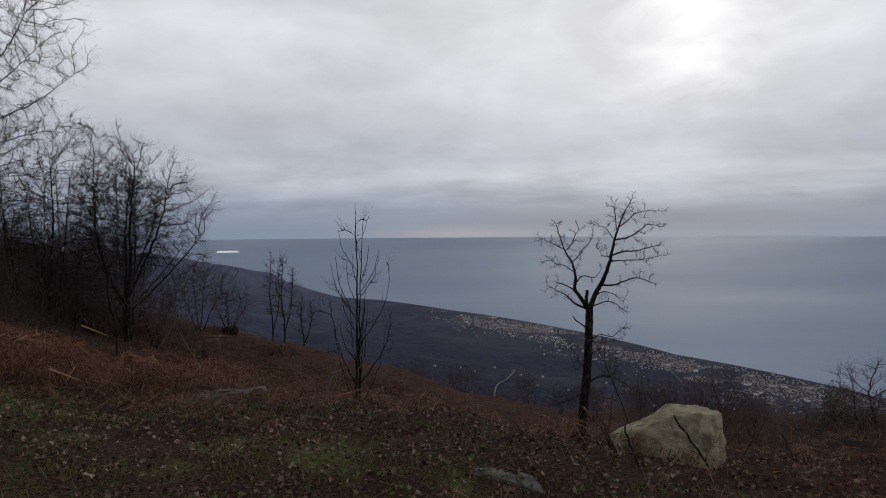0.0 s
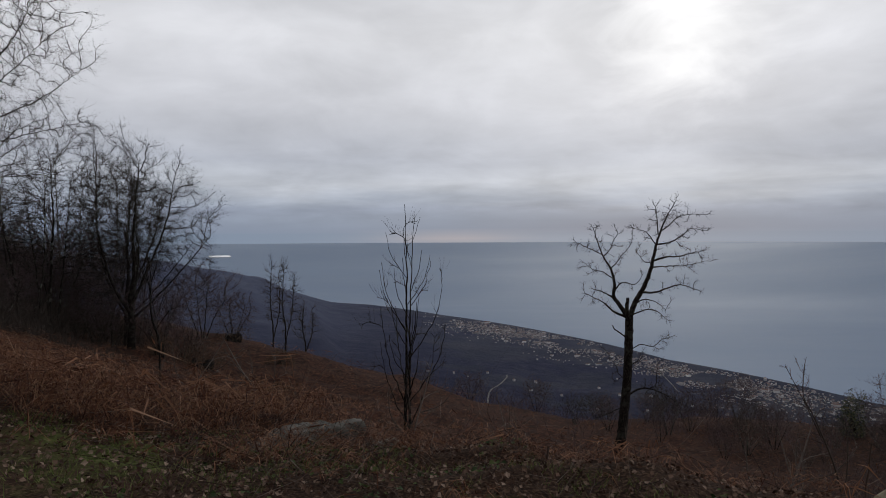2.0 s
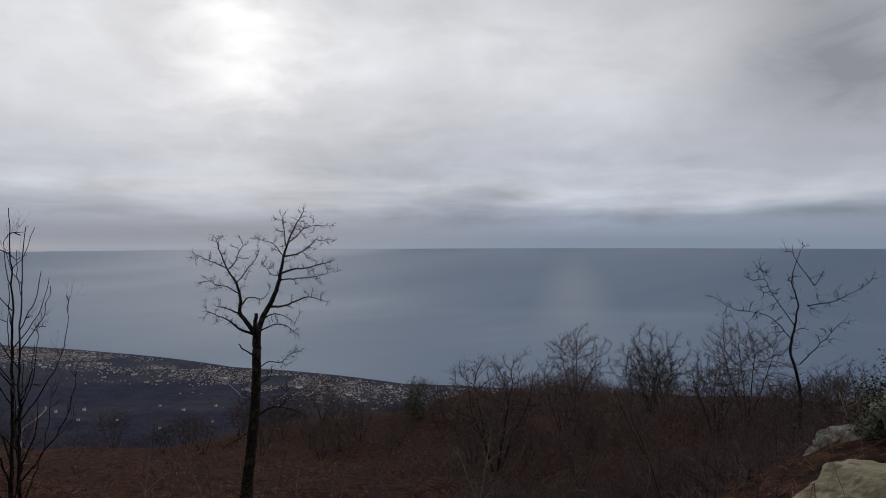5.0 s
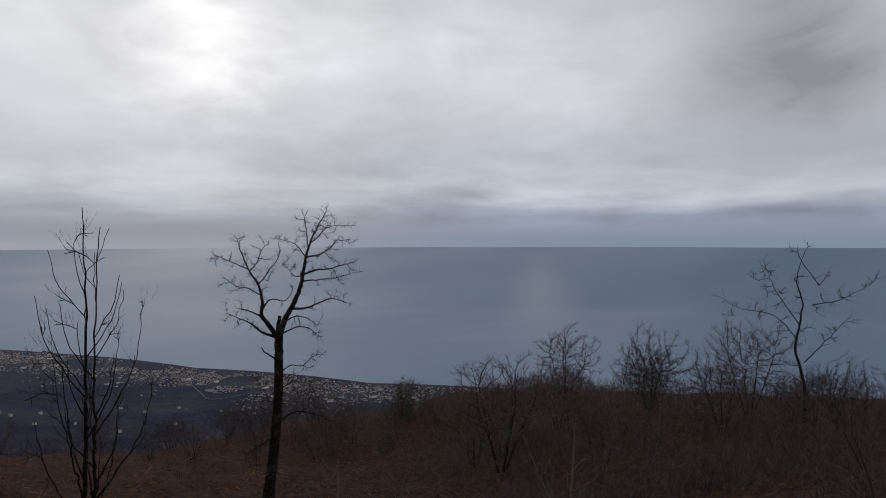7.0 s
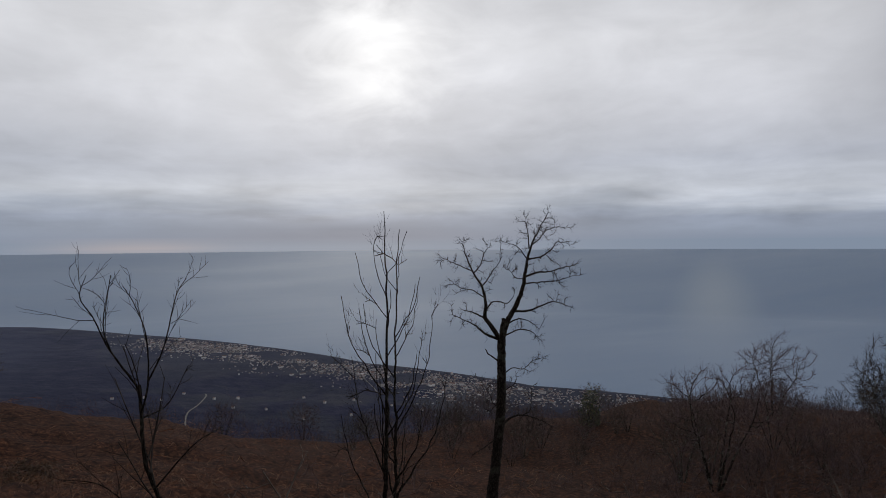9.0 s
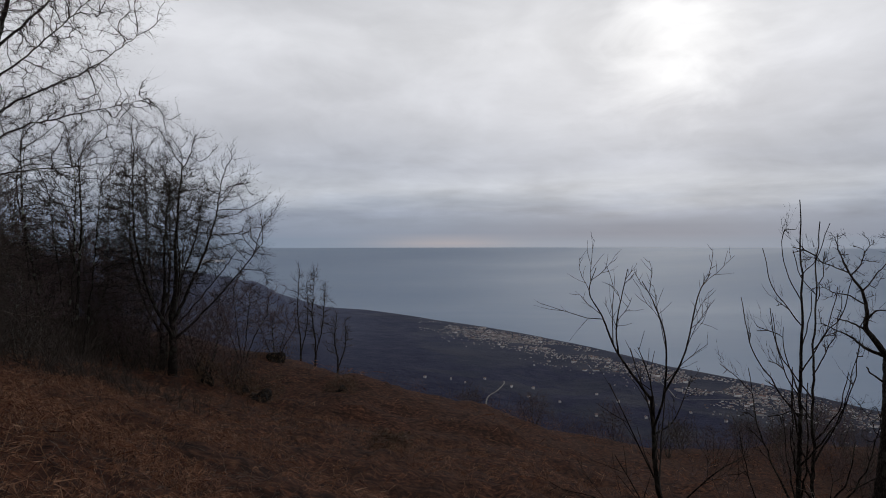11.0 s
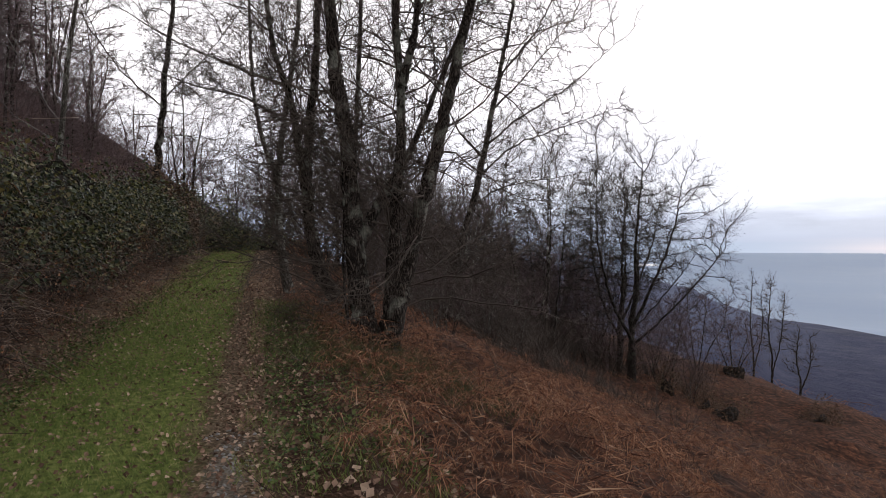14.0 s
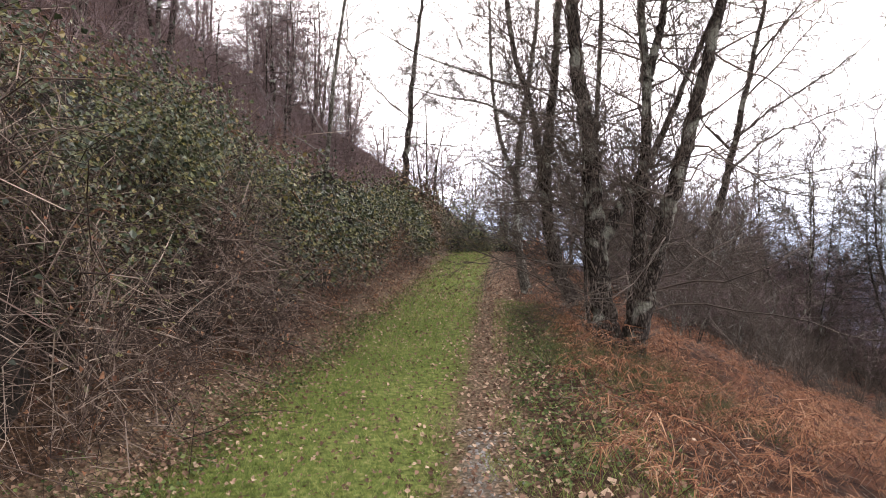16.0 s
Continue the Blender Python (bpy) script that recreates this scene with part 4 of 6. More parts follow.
for px, py, turn, size in ((-5.5, 11.9, 0, 1.0), (-1.9, 9.9, 40, 0.9), (4.4, 12.6, 10, 1.7), (5.3, 13.4, 70, 1.6), (2.2, 14.6, 200, 1.3), (-4.4, 12.3, 150, 1.2), (-0.2, 12.6, 90, 1.2), (6.2, 12.6, 280, 1.5)):
    if first_bush is None:
        first_bush = set_tree("dead_bush", px, py, 8, "dead pale-grey branching bush standing in bracken", "shrub", DEADWOOD, DEAD_LEVELS, M_DEADWOOD, M_DEADWOOD, group="dead bushes", k=6)
        first_bush.rotation_euler[2] = radians(turn)
    else:
        copy_thing(first_bush, pose(px, py, gz(px, py) - 0.05, 0, 0, turn) @ Matrix.Scale(size, 4)).scale = (size,) * 3

SPROUT = [
    ([(0.27, -0.14, -0.3), (0.16, -0.08, 0.45), (0.0, 0, 0.95), (-0.09, 0.04, 1.17), (-0.08, 0.04, 1.46)], 0.012, 0.003),
    ([(0.2, -0.1, 0.2), (0.3, 0.0, 0.6), (0.28, 0.0, 0.95)], 0.008, 0.003),
    ([(0.05, 0, 0.8), (-0.05, 0.1, 1.1), (-0.2, 0.15, 1.42)], 0.006, 0.002),
]
SPROUT_LEVELS = [dict(each=12, ratio=0.16, angle=40, seg=4, wander=0.16, lift=0.06, start=0.3, thin=0.6, least=0.0025), dict(each=4, ratio=0.5, angle=40, seg=2, wander=0.2, lift=0.02, start=0.3, thin=0.7, least=0.002)]
set_tree("sapling", 1.9, 7.28, 9, "thin leaning sapling with dry reddish twigs beside the boulder", "tree", SPROUT, SPROUT_LEVELS, M_TWIG, M_TWIG_RED, k=6)

# the crooked slender tree rising over the scrub
CROOK = [
    ([(0.1, 0, -0.2), (0.1, 0, 2.0), (0.12, 0, 4.2), (-0.2, 0.3, 6.0), (0.0, 0.2, 7.3), (0.1, 0.1, 8.3), (-0.05, 0.3, 9.6), (0.1, 0.0, 11.0)], 0.11, 0.012),
    ([(-0.15, 0.25, 6.6), (-0.5, 1.2, 7.7), (-1.2, 2.6, 8.0), (-1.6, 3.6, 8.6)], 0.03, 0.006),
    ([(0.1, 0.0, 5.4), (0.5, -0.9, 6.6), (0.9, -1.6, 7.6)], 0.03, 0.01),
    ([(0.0, 0.2, 7.3), (-0.4, 1.2, 9.0), (-0.5, 1.6, 10.0)], 0.03, 0.008),
    ([(0.2, -0.3, 8.3), (0.7, -1.6, 8.7), (1.0, -2.4, 9.3)], 0.03, 0.008),
    ([(0.3, -0.6, 9.3), (0.0, 0.2, 10.6), (0.0, 0.3, 11.3)], 0.025, 0.008),
]
wild_tree("slope_tree", 30.2, 18.3, 15, "slender crooked bare tree rising above the scrub", "tree", CROOK, [((0, 0.3, 8.6), (1.9, 2.4, 2.6), 260, 5.0)], M_BARK_DARK, M_TWIG_DARK, z=-9.9, step=0.26, tip=0.011, power=2.5, most=0.03, up=0.12, stray=0.3,
          along=(0.4, 14, 1), fine=2, fine_size=0.55, k=8)

# the alder stool and its neighbours beside the track
TALL_LEVELS = [dict(each=31, ratio=0.27, angle=60, seg=7, wander=0.25, lift=0.02, start=0.17, thin=0.30, least=0.007, most=0.015, k=4, tip=0.3, longest=2.9),
               dict(each=10, ratio=0.5, angle=45, seg=4, wander=0.2, lift=0.01, start=0.15, thin=0.5, least=0.005, most=0.009),
               dict(each=6, ratio=0.6, angle=42, seg=2, wander=0.18, lift=0.03, start=0.2, thin=0.7, least=0.0045, fine=True),
               dict(each=3, ratio=0.7, angle=42, seg=1, wander=0.18, lift=0.03, start=0.3, thin=0.8, least=0.004, fine=True)]
STOOL = [
    ([(-0.02, -0.02, -0.3), (-0.1, -0.1, 0.2), (-0.23, -0.19, 0.93), (-0.29, -0.25, 1.92), (-0.36, -0.3, 3.15), (-0.48, -0.41, 4.2), (-0.54, -0.46, 5.2), (-0.7, -0.7, 8.0), (-0.6, -0.9, 12.5)], 0.205, 0.05),
    ([(0.08, 0.06, -0.2), (0.15, 0.12, 0.4), (0.29, 0.24, 1.1), (0.47, 0.4, 2.15), (0.65, 0.55, 3.03), (0.83, 0.7, 4.0), (1.03, 0.87, 5.1), (1.6, 1.3, 8.0), (2.0, 1.8, 11.5)], 0.175, 0.04),
    ([(0.05, 0.1, -0.2), (0.08, 0.2, 1.1), (0.11, 0.25, 2.08), (0.17, 0.3, 3.13), (0.16, 0.3, 4.2), (0.11, 0.25, 5.2), (0.0, 0.4, 8.2), (0.2, 0.5, 11.0)], 0.12, 0.03),
]
STOOL_LIMBS = [
    ([(0.15, 0.3, 4.0), (0.3, 0.45, 4.7), (0.42, 0.5, 5.6), (0.8, 0.9, 8.5)], 0.075, 0.025),
    ([(-0.28, -0.22, 1.6), (-0.05, 0.3, 2.5), (0.1, 0.7, 3.2), (0.5, 1.4, 5.0)], 0.10, 0.03),
    ([(-0.1, -0.25, -0.1), (-0.3, -0.4, 0.8), (-0.28, -0.45, 2.2), (-0.2, -0.6, 3.4)], 0.03, 0.01),
]
set_tree("alder_tree", -15.6, 16.0, 11, "multi-stemmed alder with dark mossy lichened bark beside the track", "tree", STOOL + STOOL_LIMBS, TALL_LEVELS, M_BARK, M_TWIG, k=18, knob=0.13, flare=0.35, z=0.15)
ALDER_B = [
    ([(0.0, 0.0, -0.2), (0.04, 0.04, 0.25), (-0.21, -0.2, 0.8), (-0.35, -0.33, 1.5), (-0.42, -0.4, 2.5), (-0.32, -0.31, 4.3), (-0.25, -0.24, 5.8), (-0.3, 0.1, 11.0)], 0.18, 0.04),
    ([(-0.4, -0.38, 2.2), (-0.51, -0.48, 3.1), (-0.62, -0.59, 4.0), (-0.87, -0.83, 5.3), (-1.1, -1.1, 9.0)], 0.09, 0.03),
    ([(0.1, 0.05, -0.2), (0.2, 0.15, 0.6), (0.1, 0.2, 2.0), (0.15, 0.3, 4.0), (0.3, 0.4, 8.0)], 0.09, 0.03),
]
set_tree("alder_tree", -17.5, 17.14, 12, "leaning alder with a crooked dark lichened trunk beside the track", "tree", ALDER_B, TALL_LEVELS, M_BARK, M_TWIG, k=11, knob=0.16, flare=0.4)
SLIM = [
    ([(0.01, 0.01, -0.1), (-0.12, -0.13, 1.16), (-0.14, -0.16, 2.56), (-0.06, -0.06, 3.83), (0.09, 0.11, 5.36), (0.18, 0.2, 6.63), (0.3, 0.2, 10.0)], 0.11, 0.03),
    ([(-0.13, -0.15, 2.5), (-0.37, -0.42, 3.46), (-0.5, -0.56, 4.73), (-0.54, -0.61, 6.64), (-0.4, -0.8, 9.0)], 0.06, 0.02),
    ([(-0.06, -0.06, 3.83), (-0.6, -0.7, 4.3), (-1.6, -1.3, 4.6), (-2.6, -1.9, 5.1)], 0.04, 0.01),
    ([(-0.02, -0.06, 4.6), (-0.8, -0.9, 5.0), (-2.0, -1.5, 5.6), (-2.9, -2.2, 6.3)], 0.04, 0.01),
]
set_tree("alder_tree", -20.4, 18.52, 13, "slim alder with pale lichen-blotched bark at the track edge", "tree", SLIM, TALL_LEVELS, M_BARK_PALE, M_TWIG_GREY, k=10, knob=0.08, flare=0.3)
BEECH = [
    ([(-0.6, -0.4, -0.2), (-0.3, -0.2, 1.6), (0.1, 0.05, 3.6), (0.47, 0.31, 5.3), (0.89, 0.59, 7.6), (1.3, 0.86, 10.08), (1.71, 1.12, 12.5), (2.1, 1.3, 15.5)], 0.22, 0.04),
    ([(0.6, 0.4, 6.0), (1.6, 1.3, 7.2), (3.2, 2.2, 7.9), (5.0, 3.2, 8.6)], 0.05, 0.01),
    ([(0.8, 0.5, 7.2), (2.0, 1.2, 8.3), (3.6, 2.6, 9.7), (5.0, 3.4, 11.2)], 0.05, 0.01),
]
BEECH_LIMBS = [
    ([(1.0, 0.7, 8.6), (2.4, 1.4, 10.2), (3.8, 2.3, 12.2)], 0.045, 0.01),
    ([(0.3, 0.2, 4.8), (1.5, 0.8, 5.6), (3.4, 2.0, 6.0), (4.9, 3.2, 6.3)], 0.04, 0.01),
    ([(0.7, 0.5, 6.8), (0.0, -0.3, 8.0), (-0.7, -0.6, 10.0)], 0.06, 0.015),
    ([(1.3, 0.9, 10.0), (2.4, 2.0, 12.0), (3.3, 2.4, 14.0)], 0.05, 0.015),
]
BEECH_ROOM = [((1.8, 1.2, 12.5), (4.7, 4.3, 5.2), 6200, 7.0), ((3.0, 1.9, 8.2), (4.0, 3.2, 1.6), 1800, 6.3)]
wild_tree("beech_tree", -23.6, 30.2, 14, "leaning bare tree with long level branches on the slope", "tree", BEECH + BEECH_LIMBS, BEECH_ROOM, M_BARK, M_TWIG_DARK, step=0.27, tip=0.0085, power=2.5, most=0.05, up=0.02, stray=0.2,
          fine=3, fine_size=0.7, k=10, flare=0.3)

# the clump of slope trees
DOME = [
    ([(0, 0, -0.3), (0.1, 0.0, 1.6), (0.0, 0.1, 3.4), (0.25, 0.1, 5.6), (0.3, 0.0, 8.5), (0.6, 0.3, 12.5)], 0.27, 0.035),
    ([(0.0, 0.1, 3.2), (1.1, 0.2, 5.6), (2.2, 0.8, 8.8), (2.6, 1.2, 11.5)], 0.12, 0.025),
    ([(0.05, 0.0, 2.6), (-1.0, -0.6, 5.0), (-1.7, -0.9, 8.5), (-1.9, -0.6, 12.0)], 0.12, 0.025),
    ([(0.1, 0.1, 3.8), (0.0, 1.4, 6.0), (-0.5, 2.2, 9.0)], 0.10, 0.025),
    ([(0.05, 0.0, 2.2), (1.6, 0.6, 3.8), (3.6, 1.4, 6.2), (4.8, 2.2, 8.0)], 0.09, 0.02),
]
wild_tree("slope_tree", -22.6, 47.0, 22, "broad bare tree with a dense rounded crown above bracken", "tree", DOME, [((0.5, 0.2, 9.0), (5.0, 4.6, 5.7), 5200, 2.0)], M_BARK_DARK, M_TWIG_DARK, step=0.30, tip=0.010, power=2.55, most=0.07, up=0.12, stray=0.16,
          fine=5, fine_size=0.85, flare=0.3)
wild_tree("slope_tree", -24.9, 51.2, 21, "broad bare tree with several rising limbs on the slope", "tree", [([(x * 0.9, y, z) for x, y, z in p], a * 0.8, b) for p, a, b in DOME], [((0.0, 0.3, 9.2), (4.2, 4.2, 5.2), 3600, 2.2)], M_BARK_DARK, M_TWIG_DARK,
          step=0.30, tip=0.010, power=2.55, most=0.06, up=0.14, stray=0.16, fine=5, fine_size=0.8)
for i, (x, y, h, w, lean) in enumerate(((-28.5, 47.5, 13.5, 3.2, 0.3), (-30.6, 53.0, 14.5, 3.6, -0.4), (-27.8, 43.3, 12.5, 2.8, -1.2), (-29.7, 59.0, 15, 3.8, 0.5), (-26.5, 56, 14, 3.6, 0.3), (-31.5, 44.5, 13.0, 3.2, 0.4))):
    wild_tree("slope_tree", x, y, 30 + i, "thin-stemmed bare tree in a crowded clump", "tree",
              [([(0, 0, -0.2), (0.3 * lean, 0.1, h * 0.25), (lean, 0.2, h * 0.6), (lean, 0, h * 0.92)], 0.13, 0.02), ([(0.3, 0.2, -0.2), (0.9 - lean * 0.3, 0.3, h * 0.3), (1.4, 0.5, h * 0.8)], 0.09, 0.02), ([(-0.2, -0.2, -0.2), (-0.8, 0.1, h * 0.3), (-1.3, -0.3, h * 0.75)], 0.08, 0.02)],
              [((0, 0, h * 0.66), (w, w, h * 0.40), 2000, h * 0.14)], M_BARK_PALE if i % 2 else M_BARK, M_TWIG_DARK, "clump trees", step=0.32, tip=0.010, power=2.5, most=0.05, up=0.18, stray=0.16, fine=4, fine_size=0.75)
for i, (x, y, h, w) in enumerate(((-21.2, 87.3, 14.0, 2.3), (-23.6, 90.5, 14.0, 1.6), (-18.3, 85.7, 9.0, 1.8))):
    wild_tree("slope_tree", x, y, 40 + i, "lone narrow bare tree low on the slope", "tree", [([(0, 0, -0.3), (0.2, 0, h * 0.3), (-0.2, 0.1, h * 0.6), (0.1, 0, h * 0.95)], 0.15, 0.03), ([(0.1, 0, h * 0.2), (1.0, 0.2, h * 0.5), (w * 0.6, 0.2, h * 0.85)], 0.09, 0.03)],
              [((0.2, 0, h * 0.66), (w, w, h * 0.36), 900, h * 0.2)], M_BARK_DARK, M_TWIG, "lone slope trees", step=0.38, tip=0.017, power=2.4, most=0.07, up=0.3, stray=0.2, fine=4, fine_size=0.8)

# track-side birch and a wide-crowned tree on the bank
BIRCH_LEVELS = [dict(each=34, ratio=0.24, angle=48, seg=5, wander=0.10, lift=0.06, start=0.15, thin=0.3, least=0.01, most=0.02, k=3),
                dict(each=6, ratio=0.5, angle=40, seg=3, wander=0.14, lift=0.04, start=0.25, thin=0.6, least=0.007),
                dict(each=5, ratio=0.6, angle=40, seg=1, wander=0.14, lift=0.04, start=0.25, thin=0.7, least=0.006, fine=True)]
grown_tree("birch_tree", -26.7, 16.5, 51, "slim straight young birch standing behind brambles", "tree", 10.5, 1, BIRCH_LEVELS, M_BARK_PALE, M_TWIG_GREY, 0.10, 0.1, 0.1, 0.03, start=(0.08, 0.02))
wild_tree("bank_tree", -31.7, 22.1, 52, "straight bare tree with a wide twiggy crown beside the track", "tree", [([(0, 0, -0.3), (0.2, 0.15, 3.0), (0.5, 0.3, 6.5), (0.9, 0.6, 10.0), (1.0, 0.7, 12.8)], 0.17, 0.03),
          ([(0.4, 0.3, 5.0), (1.5, 1.3, 6.6), (2.4, 2.4, 8.8)], 0.035, 0.012), ([(0.4, 0.2, 4.6), (-0.8, -1.0, 6.2), (-1.6, -1.8, 8.4)], 0.035, 0.012)],
          [((0.7, 0.4, 8.4), (3.0, 3.4, 4.8), 2800, 3.2)], M_BARK, M_TWIG, step=0.32, tip=0.010, power=2.5, most=0.04, up=0.06, stray=0.16, fine=4, fine_size=0.75)

# shrubs and woodland grown once and repeated
def domed_shrub(x, y, seed, height, width, stems, bark, twig, n, up):
    """A many-stemmed shrub with a rounded, twiggy head."""
    rng = np.random.default_rng(seed)
    limbs = []
    for i in range(stems):
        a, o = 6.283 * (i + rng.random() * 0.7) / stems, 0.25 + 0.5 * rng.random()
        c, s_ = math.cos(a), math.sin(a)
        limbs.append(([(0.2 * c, 0.2 * s_, -0.2), (0.5 * width * o * c, 0.5 * width * o * s_, height * 0.28), (width * o * c, width * o * s_, height * (0.5 + 0.2 * rng.random()))], 0.085, 0.03))
    return wild_tree("hazel_shrub", x, y, seed, LOW, "shrub", limbs, [((0, 0, height * 0.60), (width, width, height * 0.40), n, height * 0.14)], bark, twig, "slope shrubs",
                     step=0.30, tip=0.011, power=2.5, most=0.05, up=up, stray=0.22, fine=4, fine_size=0.65)


WOOD_LEVELS = [dict(each=14, ratio=0.42, angle=50, seg=3, wander=0.12, lift=0.06, start=0.15, thin=0.4, least=0.02, most=0.035, k=3),
               dict(each=6, ratio=0.55, angle=46, seg=1, wander=0.18, lift=0.05, start=0.15, thin=0.6, least=0.013),
               dict(each=7, ratio=0.75, angle=44, seg=1, wander=0.15, lift=0.05, start=0.1, thin=0.8, least=0.011, fine=True)]
LOW = "leafless many-stemmed shrub in the rough below the track"
WOOD = "bare reddish-brown woodland tree on the hillside"
models = {
    "shrub_a": domed_shrub(21.7, 31.0, 61, 7.6, 3.4, 5, M_BARK, M_TWIG_RED, 2300, 0.15),
    "shrub_b": domed_shrub(43.6, 44.0, 62, 10.0, 4.0, 4, M_BARK, M_TWIG_RED, 2800, 0.2),
    "shrub_c": domed_shrub(33.3, 28.8, 63, 7.5, 3.7, 6, M_BARK_PALE, M_TWIG, 2400, 0.08),
    "wood_a": wild_tree("woodland_tree", -34, 14, 64, WOOD, "tree", [([(0, 0, -0.3), (0.2, 0.1, 3.5), (0.0, 0.3, 7.0), (0.3, 0.2, 10.4)], 0.13, 0.03), ([(0.1, 0.1, 2.0), (-0.9, 0.6, 5.0), (-1.3, 0.9, 8.6)], 0.08, 0.025)],
                        [((-0.2, 0.3, 6.6), (3.2, 3.2, 4.6), 2400, 2.0)], M_BARK, M_TWIG_RED, "hillside trees", step=0.32, tip=0.011, power=2.5, most=0.05, up=0.02, stray=0.16, fine=3, fine_size=0.8, k=6),
    "wood_b": grown_tree("woodland_tree", -26, 8, 65, WOOD, "tree", 12, 3, WOOD_LEVELS, M_BARK, M_TWIG_RED, 0.11, 0.22, 0.1, 0.06, group="hillside trees"),
}


def repeat(key, x, y, size, turn, sink=0.1):
    size *= 0.88 if key.startswith("shrub") else 1.0
    o = copy_thing(models[key], pose(x, y, gz(x, y) - sink, 0, 0, turn))
    o.scale = (size,) * 3
    return o


rng = np.random.default_rng(77)
# scrub below the track, thickening into a wood
for x, y, k, s in ((27.7, 36.5, "shrub_c", 0.66), (22.8, 34.3, "shrub_c", 0.66), (32.4, 35.6, "shrub_b", 0.6), (32.4, 28.4, "shrub_c", 0.63), (31.4, 21.5, "shrub_b", 0.64), (27.3, 21.0, "shrub_a", 0.55), (32.8, 17.5, "shrub_c", 0.58),
                   (32.1, 19.7, "shrub_a", 0.42), (27.3, 28.9, "shrub_a", 0.36), (29.5, 32.0, "shrub_a", 0.42), (36.5, 31.0, "shrub_c", 0.55), (29.0, 17.0, "shrub_c", 0.5), (33.5, 24.5, "shrub_c", 0.55), (24.5, 12.5, "shrub_c", 0.4), (20.5, 10.5, "shrub_a", 0.3), (22.0, 15.5, "shrub_b", 0.3), (26.0, 14.5, "shrub_b", 0.42), (29.0, 13.0, "shrub_a", 0.5)):
    repeat(k, x, y, s, rng.random() * 360)
made = 0
while made < 50:
    az, r = radians(22 + 74 * rng.random()), 26 + 70 * rng.random() ** 0.8
    x, y = -3 + math.sin(az) * r, 4 + math.cos(az) * r
    s_, u_ = su(x, y)
    if u_ < 20 or (s_ > 4 and u_ < 44):
        continue
    repeat(("shrub_a", "shrub_b", "shrub_c")[made % 3], x, y, (0.17 + 0.2 * rng.random()) * min(max(r / 42, 0.9), 1.5), rng.random() * 360)
    made += 1
for x, y, k, s in ((12.0, 52.0, "shrub_a", 0.45), (16, 50, "shrub_c", 0.55), (8, 62, "shrub_b", 0.4), (20, 56, "shrub_b", 0.5), (2, 66, "shrub_a", 0.5), (-3, 78, "shrub_c", 0.5), (24, 50, "shrub_a", 0.5), (14, 46, "shrub_b", 0.30), (17, 58, "shrub_a", 0.4), (13, 60, "shrub_c", 0.42), (19, 62, "shrub_c", 0.5), (24, 60, "shrub_b", 0.4), (27, 56, "shrub_a", 0.42), (23, 44, "shrub_c", 0.28), (26, 47, "shrub_b", 0.3), (30, 52, "shrub_c", 0.45), (33, 50, "shrub_a", 0.4), (22, 66, "shrub_a", 0.4), (29, 64, "shrub_c", 0.4), (16, 68, "shrub_b", 0.35), (36, 58, "shrub_b", 0.42), (18, 45, "shrub_a", 0.35), (21, 48, "shrub_c", 0.5), (10, 55, "shrub_c", 0.4),
                   (-21.7, 58.6, "shrub_b", 0.8), (-19.5, 60, "shrub_a", 0.7)):
    repeat(k, x, y, s, rng.random() * 360)
for x, y, k, s in ((-27.5, 33.0, "shrub_c", 0.4), (-30.0, 37.5, "shrub_b", 0.5), (-31.5, 33.0, "shrub_a", 0.5), (-26.5, 29.0, "shrub_a", 0.45), (-19.2, 22.3, "shrub_c", 0.26), (-24.5, 33.5, "shrub_b", 0.35), (-34, 41, "shrub_c", 0.7), (-33.0, 29.5, "shrub_c", 0.5),
                   (-21.3, 23.5, "shrub_a", 0.3), (-37, 35, "shrub_b", 0.7), (-33, 45, "shrub_b", 0.6),
                   (-24.0, 27.0, "shrub_c", 0.5), (-26.0, 30.5, "shrub_c", 0.6), (-22.5, 25.0, "shrub_c", 0.42), (-29.0, 28.5, "shrub_b", 0.5), (-22.0, 29.5, "shrub_c", 0.5), (-25.6, 38.0, "shrub_a", 0.6), (-29.5, 42.0, "shrub_c", 0.7), (-20.6, 25.0, "shrub_a", 0.36), (-20.4, 46.6, "shrub_b", 0.5), (-21.6, 49.2, "shrub_b", 0.6), (-24.2, 47.6, "shrub_b", 0.5), (-26.2, 49.4, "shrub_b", 0.6), (-19.6, 48.8, "shrub_a", 0.5), (-28.2, 51.0, "shrub_b", 0.6), (-23.6, 53.5, "shrub_b", 0.7)):
    repeat(k, x, y, s, rng.random() * 360)
for x, y, k, s in ((-25.8, 33.4, "shrub_c", 1.0), (-28.6, 36.2, "shrub_b", 0.95), (-24.0, 30.4, "shrub_c", 0.9), (-30.8, 40.2, "shrub_c", 1.15), (-27.2, 35.0, "shrub_a", 1.0), (-29.8, 33.0, "shrub_a", 1.0), (-26.4, 27.6, "shrub_c", 0.8), (-33.5, 37.0, "shrub_b", 1.0), (-31.0, 47.5, "shrub_b", 0.7), (-34.0, 50.0, "shrub_b", 0.8), (-29.4, 49.6, "shrub_c", 0.8), (-22.8, 27.4, "shrub_c", 0.75)):
    repeat(k, x, y, s, rng.random() * 360)
for i in range(16):
    y = 50 + 24 * rng.random()
    x = -0.50 * y - 14 * rng.random()
    repeat(("shrub_b", "shrub_a")[i % 2], x, y, 0.8 + 0.5 * rng.random(), rng.random() * 360)
